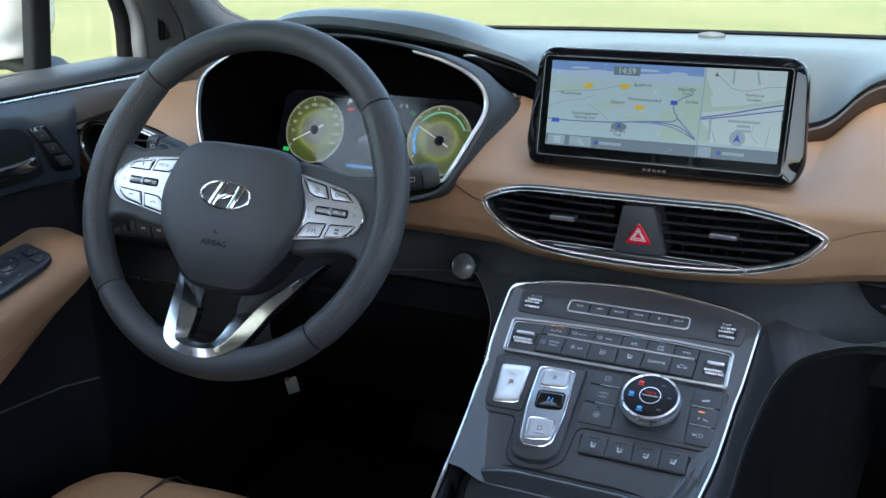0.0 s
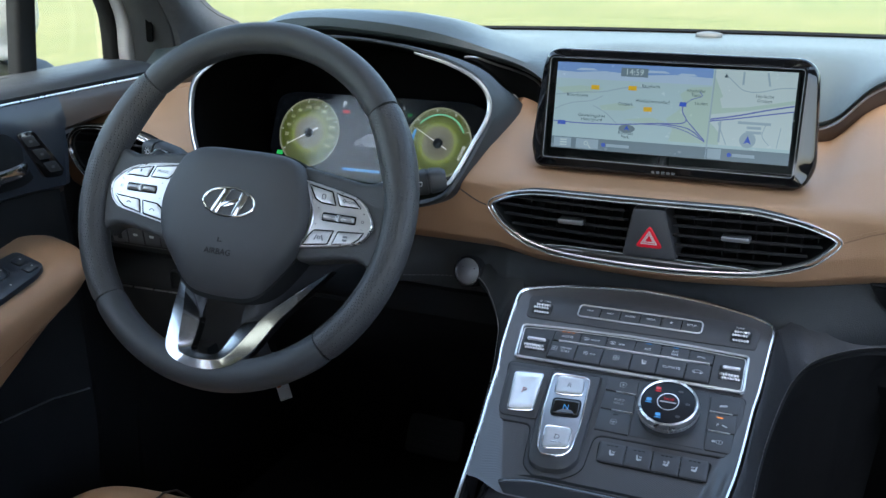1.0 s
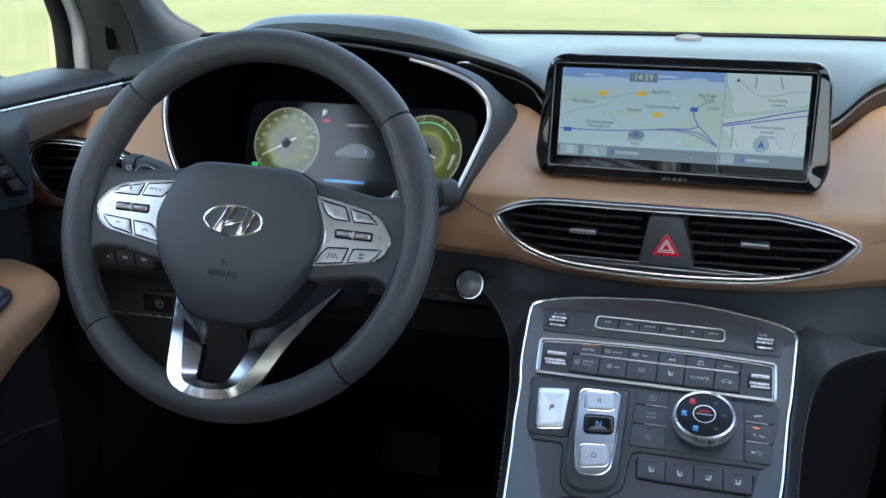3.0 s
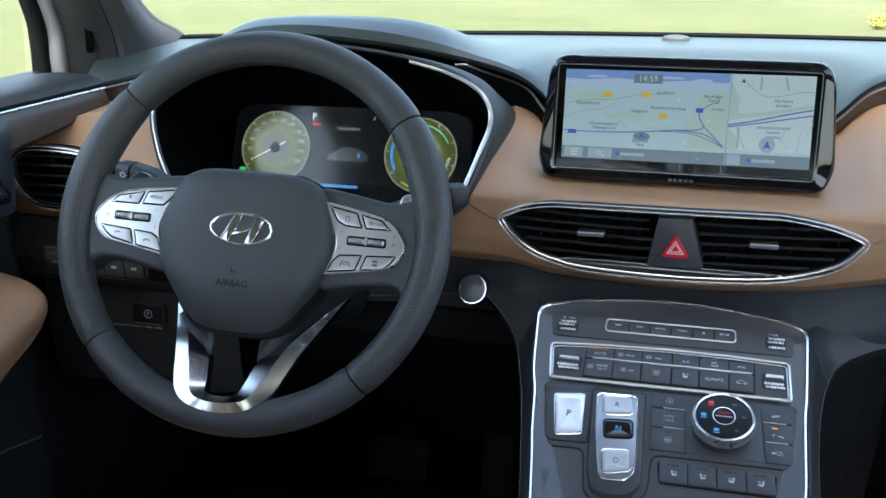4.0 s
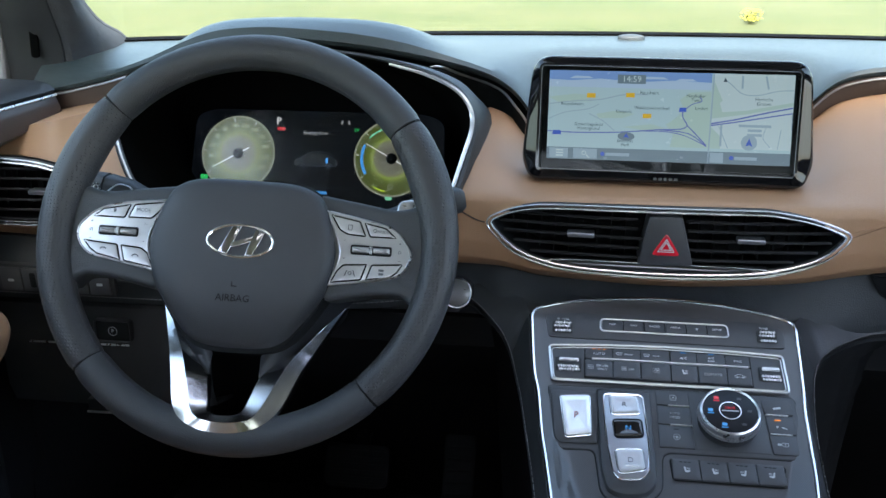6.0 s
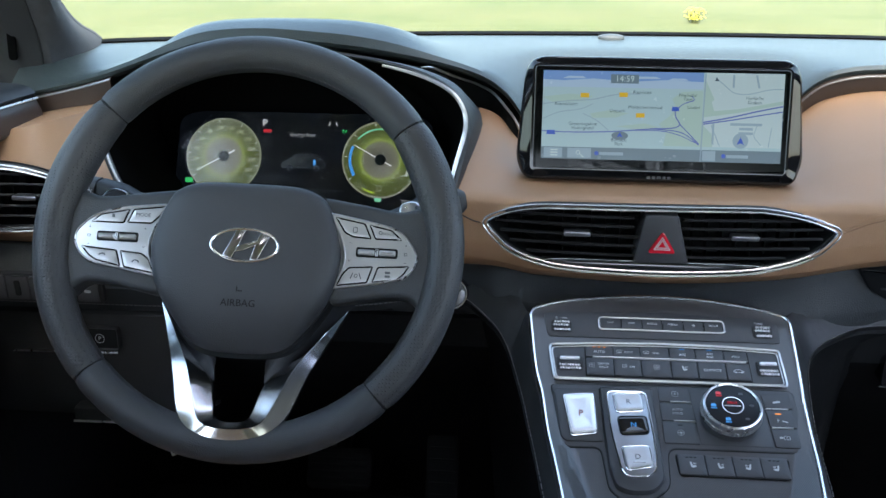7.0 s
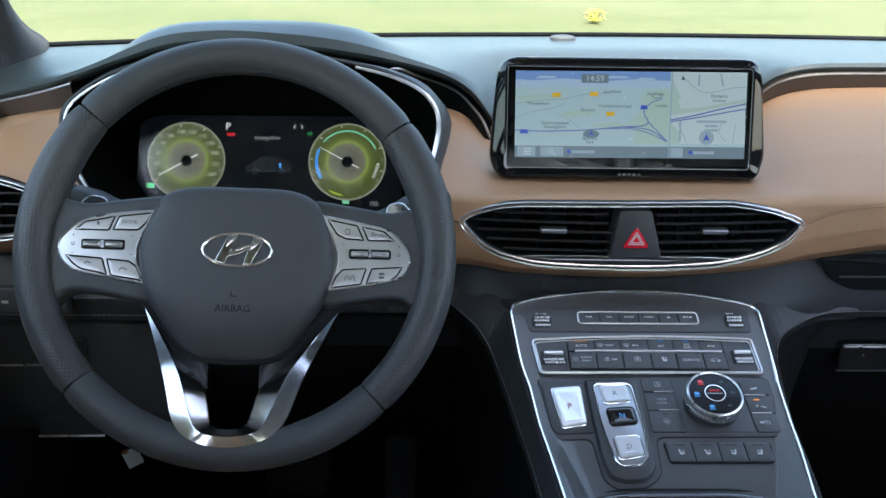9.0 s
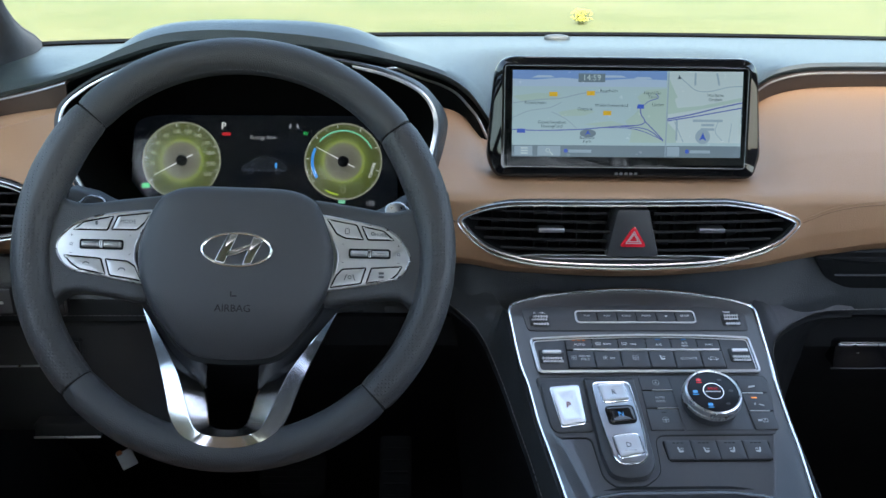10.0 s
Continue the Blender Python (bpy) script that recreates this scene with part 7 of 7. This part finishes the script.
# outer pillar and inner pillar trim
# the strip's shade is put into its paint, darker than the body
outer = part("outer_pillar", tube(smooth_path([(-0.797, 0.172, 1.17), (-0.797, 0.172, 1.22), (-0.795, 0.166, 1.28), (-0.775, 0.09, 1.39), (-0.74, -0.03, 1.52), (-0.68, -0.2, 1.63)], 6), rrect(0.021, 0.021, 0.007, 3), up=(1, 0, 0)), material("shaded_pillar_paint", (0.32, 0.335, 0.35), 0.25, coat=0.7, blotch=0.02))
tagged(outer, "painted door pillar strip beside the window, darkened for shade", "pillar", kind="structure")
PW = [(1.20, -0.70, 0.335), (1.236, -0.70, 0.306), (1.25, -0.70, 0.272), (1.262, -0.70, 0.240), (1.285, -0.70, 0.207), (1.31, -0.698, 0.178), (1.40, -0.68, 0.09), (1.50, -0.65, -0.02), (1.62, -0.60, -0.17)]
PD = [(1.20, -0.705, 0.182), (1.25, -0.700, 0.170), (1.30, -0.692, 0.135), (1.40, -0.668, 0.05), (1.50, -0.635, -0.055), (1.62, -0.585, -0.19)]
PE = [(1.19, -0.786, 0.176), (1.25, -0.785, 0.172), (1.30, -0.778, 0.145), (1.40, -0.757, 0.06), (1.50, -0.72, -0.045), (1.62, -0.67, -0.18)]
zs = [1.195 + 0.0125 * i for i in range(35)]
for s in (-1, 1):
    rows = []
    for z in zs:
        (wx, wy), (dx, dy) = lerp(z, PW), lerp(z, PD)
        row = [(s * (wx - 0.012), wy + 0.03, z)]
        for i in range(9):
            t = i / 8
            b = 0.016 * math.sin(math.pi * t)
            row.append((s * (wx + (dx - wx) * t + b), wy + (dy - wy) * t - b, z))
        row.append((s * (dx - 0.02), dy - 0.002, z))
        rows.append(row)
    p = part("windscreen_pillar", sheet(rows, 0.006), FABRIC)
    seal = part("pillar_seal", tube([(s * (lerp(z, PW)[0] - 0.004), lerp(z, PW)[1] + 0.008, z) for z in zs], 0.007), SEAL)
    tagged(seal, "black seal between windscreen and pillar", "trim", kind="structure")
    tagged(p, "grey fabric-trimmed windscreen pillar above the dashboard", "pillar", kind="structure")
rows = []
for z in zs:
    (dx, dy), (ex, ey) = lerp(z, PD), lerp(z, PE)
    rows.append([(dx - 0.002, dy + 0.01, z), (dx - 0.006, dy - 0.010, z), (ex * 0.4 + dx * 0.6, ey * 0.4 + dy * 0.6 - 0.016, z), (ex * 0.75 + dx * 0.25, ey * 0.75 + dy * 0.25 - 0.010, z), (ex, ey, z), (ex - 0.004, ey + 0.03, z)])
trim = part("pillar_base", sheet(rows, 0.006), BLACK)
tagged(trim, "black trim at the foot of the windscreen pillar", "trim", kind="structure")
slot = part("pillar_grille", slab(rrect(0.010, 0.055, 0.004, 3), 0, 0.003, 0.001), SEAL)
slot.matrix_world = Matrix.Translation((-0.7345, 0.1525, 1.262)) @ Euler((radians(86), 0, radians(6))).to_matrix().to_4x4()
tagged(slot, "small black slot in the pillar trim", "grille", kind="structure")

# outside mirror
mirror = thing("side_mirror", "white outside mirror with black foot on the door", "mirror", Matrix.Translation((-0.99, 0.075, 1.300)))
rings = []
for y, sx, sz in ((-0.075, 0.115, 0.080), (-0.06, 0.122, 0.087), (-0.02, 0.125, 0.088), (0.03, 0.105, 0.072), (0.06, 0.07, 0.045), (0.075, 0.02, 0.012)):
    rings.append([(p, y, q) for p, q in rrect(sx * 2, sz * 2, min(sx, sz) * 0.65, 6)])
part("housing", rings_mesh(rings), BODY, mirror, "white painted housing")
part("mirror_glass", slab(rrect(0.205, 0.135, 0.04, 6), 0, 0.004, 0.001), CHROME, mirror, "mirror glass", place=Matrix.Translation((0, -0.074, 0)) @ Euler((radians(81), 0, 0)).to_matrix().to_4x4())
part("foot", tube([(-0.10, -0.01, -0.095), (0.0, 0.0, -0.093), (0.045, 0.01, -0.094), (0.085, 0.02, -0.105), (0.12, 0.02, -0.125)], rrect(0.022, 0.07, 0.009, 3), up=(0, 1, 0)), BLACK, mirror, "black mirror foot")

# ---- driver's seat ----
seat = thing("driver_seat", "tan leather driver's seat with ribbed cushion", "seat", Matrix.Translation((-0.350, -0.385, 0.440)))


def cushion(x, v):
    """Height of the cushion over the seat base."""
    bol = max(0.0, abs(x) - 0.15) / 0.11
    return 0.335 + 0.028 * min(1, bol) - 0.05 * max(0, bol - 1) - 0.03 * max(0, 0.5 - abs(v - 0.5)) * (1 - min(1, bol))


rows = []
for i in range(41):
    x = -0.265 + 0.53 * i / 40
    e = 1 - (abs(x) / 0.268) ** 6
    row = [(x * 0.96, 0.235, 0.10)]
    for j in range(24):
        v = j / 23
        y = 0.262 - 0.012 * (abs(x) / 0.26) ** 3 * 4 - v * 0.5
        z = cushion(x, v) * (0.86 + 0.14 * e)
        rib = 0.0012 * math.cos(y * 420) if abs(x) < 0.15 and v > 0.1 else 0
        front = max(0, 1 - v / 0.12)
        row.append((x, y - 0.0 * front, z - 0.05 * front ** 2 + rib))
    row.append((x, -0.26, 0.10))
    rows.append(row)
part("cushion", sheet(rows, 0.01), TAN, seat, "tan leather cushion")
for sx in (-1, 1):
    line = []
    for j in range(22):
        v = j / 23 + 0.02
        x = sx * 0.152
        front = max(0, 1 - v / 0.12)
        line.append((x, 0.262 - 0.0023 - v * 0.5, cushion(x, v) * 0.998 - 0.05 * front ** 2 + 0.0008))
    part("seat_seam", tube(line, 0.0014), BROWN, seat, "dark seam beside the bolster")
part("seat_base", box(-0.24, 0.24, -0.25, 0.20, 0.0, 0.22), DEEP, seat)
part("side_cover", slab(rounded([(-0.26, 0.06), (0.235, 0.06), (0.20, 0.26), (-0.26, 0.24)], 0.05, 5), -0.02, 0.02, 0.012, 3), BLUEBLACK, seat, "dark seat side cover", place=Matrix.Translation((-0.262, 0, 0)) @ Matrix(((0, 0, 1, 0), (1, 0, 0, 0), (0, 1, 0, 0), (0, 0, 0, 1))))
rows = []
for i in range(21):
    x = -0.25 + 0.5 * i / 20
    rows.append([(x * (1 - 0.12 * t), -0.27 - 0.24 * t + 0.03 * abs(x) / 0.25, 0.27 + 0.48 * t) for t in (k / 10 for k in range(11))])
part("backrest", sheet(rows, 0.07), TAN, seat, "tan leather backrest")

# ---- knee panel switches, pedals and small things ----
switches = thing("switch_bank", "dark bank of dashboard switches beside the wheel", "switches", Matrix.Translation((-0.702, -0.012, 1.0180)) @ Euler((radians(96), 0, 0)).to_matrix().to_4x4())
part("plate", slab(rrect(0.135, 0.034, 0.004, 3, 0.054, 0), -0.004, 0.0025, 0.001), BLACK, switches, "black switch plate")
for i in range(5):
    x = 0.0025 + 0.0258 * i
    part("switch_key", slab(rrect(0.0245, 0.0275, 0.002, 2, x, 0), 0.001, 0.0050, 0.0012), KEY, switches)
    if i != 1:
        part("marking", slab(mm(rrect(7, 3.2, 1, 2)), 0.0049, 0.0053, 0), PRINT, switches, place=Matrix.Translation((x, -0.001, 0)))
    else:
        part("wheel_slot", slab(rrect(0.007, 0.018, 0.002, 2, x, 0), 0.004, 0.0056, 0.0008), DEEP, switches)
rows = []
for i in range(13):
    x = -0.745 + 0.245 * i / 12
    e = 0.02 * max(0.0, (x + 0.54) / 0.04) ** 2
    rows.append([(x, 0.05 + e, 0.988), (x, 0.028 + e, 0.984), (x, 0.020 + e, 0.975), (x, 0.017 + e, 0.93), (x, 0.020 + e, 0.87), (x, 0.03 + e, 0.845), (x, 0.08 + e, 0.83)])
part("lower_cover", sheet(rows), BLACK, dashboard, "black lower cover panel")
brake = thing("parking_brake_switch", "black parking brake switch with grey frame under the dashboard", "switch", Matrix.Translation((-0.603, 0.014, 0.949)) @ Euler((radians(90), 0, 0)).to_matrix().to_4x4())
part("frame", frame_ring(rrect(0.044, 0.027, 0.004, 3), 0.0016, -0.05, 0.003, 0.0007), BLACK, brake)
part("switch_key", slab(rrect(0.0405, 0.0235, 0.003, 3), -0.05, 0.0012, 0.001), DEEP, brake)
words("marking", "P", 0.0065, PRINT, brake, Matrix.Translation((0, 0, 0.0018)))
part("marking", disc(0.0048, 0.0054, 0.0014, 0.0018, 22), PRINT, brake)
tr = part("trim_line", tube([(-0.06, 0, 0), (0.06, 0, 0.002)], 0.0012), SATIN)
tr.matrix_world = Matrix.Translation((-0.640, 0.003, 0.935))
tagged(tr, "thin bright strip under the dashboard", "trim", kind="structure")
hood_release = thing("release_handle", "black bonnet release handle with bright edge", "handle", Matrix.Translation((-0.603, 0.012, 0.853)))
part("grip", box(-0.036, 0.036, -0.01, 0.03, -0.002, 0.014), DEEP, hood_release)
part("edge", tube([(-0.036, -0.011, -0.002), (0.036, -0.011, -0.001)], 0.0014), SATIN, hood_release, "bright lower edge")
pedal = thing("brake_pedal", "black rubber brake pedal in the footwell", "pedal", Matrix.Translation((-0.41, 0.36, 0.588)) @ Euler((radians(60), 0, 0)).to_matrix().to_4x4())
part("pad", slab(rrect(0.10, 0.065, 0.012, 4), -0.006, 0.006, 0.003), DEEP, pedal, "ribbed rubber pad")
for i in range(6):
    part("rib", slab(rrect(0.088, 0.004, 0.001, 1, 0, -0.025 + 0.010 * i), 0.005, 0.0085, 0.001), DEEP, pedal)
part("arm", tube([(0, 0.02, -0.006), (0, 0.06, -0.05), (0, 0.25, -0.09)], rrect(0.014, 0.022, 0.004, 2), up=(1, 0, 0)), DEEP, pedal)
gas = thing("accelerator_pedal", "tall black accelerator pedal in the footwell", "pedal", Matrix.Translation((-0.255, 0.38, 0.56)) @ Euler((radians(62), 0, 0)).to_matrix().to_4x4())
part("pad", slab(rrect(0.05, 0.15, 0.012, 4), -0.006, 0.006, 0.003), DEEP, gas)
for i in range(7):
    part("rib", slab(rrect(0.040, 0.004, 0.001, 1, 0, -0.055 + 0.018 * i), 0.005, 0.0085, 0.001), DEEP, gas)
label_tag = thing("paper_tag", "small white paper tag with orange mark under the dashboard", "tag", Matrix.Translation((-0.622, 0.248, 0.680)) @ Euler((radians(70), 0, radians(-35))).to_matrix().to_4x4() @ Matrix.Rotation(radians(35), 4, "Y") @ Matrix.Rotation(radians(38), 4, "Z"))
part("sheet", slab(rrect(0.023, 0.025, 0.001, 1), 0, 0.0006, 0), WHITE, label_tag, "white paper")
part("mark", slab(rrect(0.008, 0.006, 0.001, 1, -0.006, 0.012), 0.0006, 0.0009, 0), material("orange_ink", (0.45, 0.12, 0.03), 0.6), label_tag, "orange mark")
part("loop", tube([(0, 0.014, 0), (0.002, 0.05, -0.01), (0, 0.12, -0.02)], 0.0008, up=(1, 0, 0)), DEEP, label_tag)
# passenger side: lower vent slot and glove box catch
slot = thing("lower_air_slot", "black air slot below the tan leather band", "air vent", Matrix.Translation((0.38, 0.036, 1.0355)) @ Euler((radians(100), 0, 0)).to_matrix().to_4x4())
part("slot", slab(rounded([(-0.175, 0.022), (-0.16, -0.004), (-0.135, -0.018), (0.36, -0.018), (0.36, 0.022)], [0.004, 0.01, 0.012, 0.01, 0.004], 4), -0.01, 0.006, 0.003), DEEP, slot, "black slot")
part("slat", slab(rrect(0.50, 0.0016, 0.0005, 1, 0.10, 0.0), 0.004, 0.0085, 0.0005), KEY, slot, "thin grey slat")
catch = thing("glove_box_catch", "black glove box catch with bright upper edge", "handle", Matrix.Translation((0.32, 0.066, 0.924)) @ Euler((radians(92), 0, 0)).to_matrix().to_4x4())
part("plate", slab(rrect(0.125, 0.034, 0.006, 3), -0.02, 0.003, 0.002), PIANO, catch, "gloss black catch")
part("bright_edge", slab(rrect(0.118, 0.0028, 0.001, 2, 0, 0.0140), 0.002, 0.0052, 0.001), SATIN, catch, "bright edge")
part("lower_edge", slab(rrect(0.12, 0.0012, 0.0005, 1, -0.004, -0.0165), 0.002, 0.0042, 0.0004), KEY, catch)
words("marking", "-", 0.006, PRINT, catch, Matrix.Translation((-0.035, 0.004, 0.0034)))
# stitched seam on the passenger knee roll
path = smooth_path([(0.262, 0.0363, 0.9915), (0.30, 0.0373, 0.9918), (0.45, 0.0380, 0.9918), (0.74, 0.0380, 0.9918)], 10)
bm = bmesh.new()
for a, b in zip(path, path[1:]):
    k = max(1, int((b - a).length / 0.006))
    for i in range(k):
        tube([a.lerp(b, (i + 0.1) / k), a.lerp(b, (i + 0.75) / k)], 0.0005, bm=bm)
stuff(part("stitches", bm, STITCH, dashboard, "pale stitching along the knee roll"))
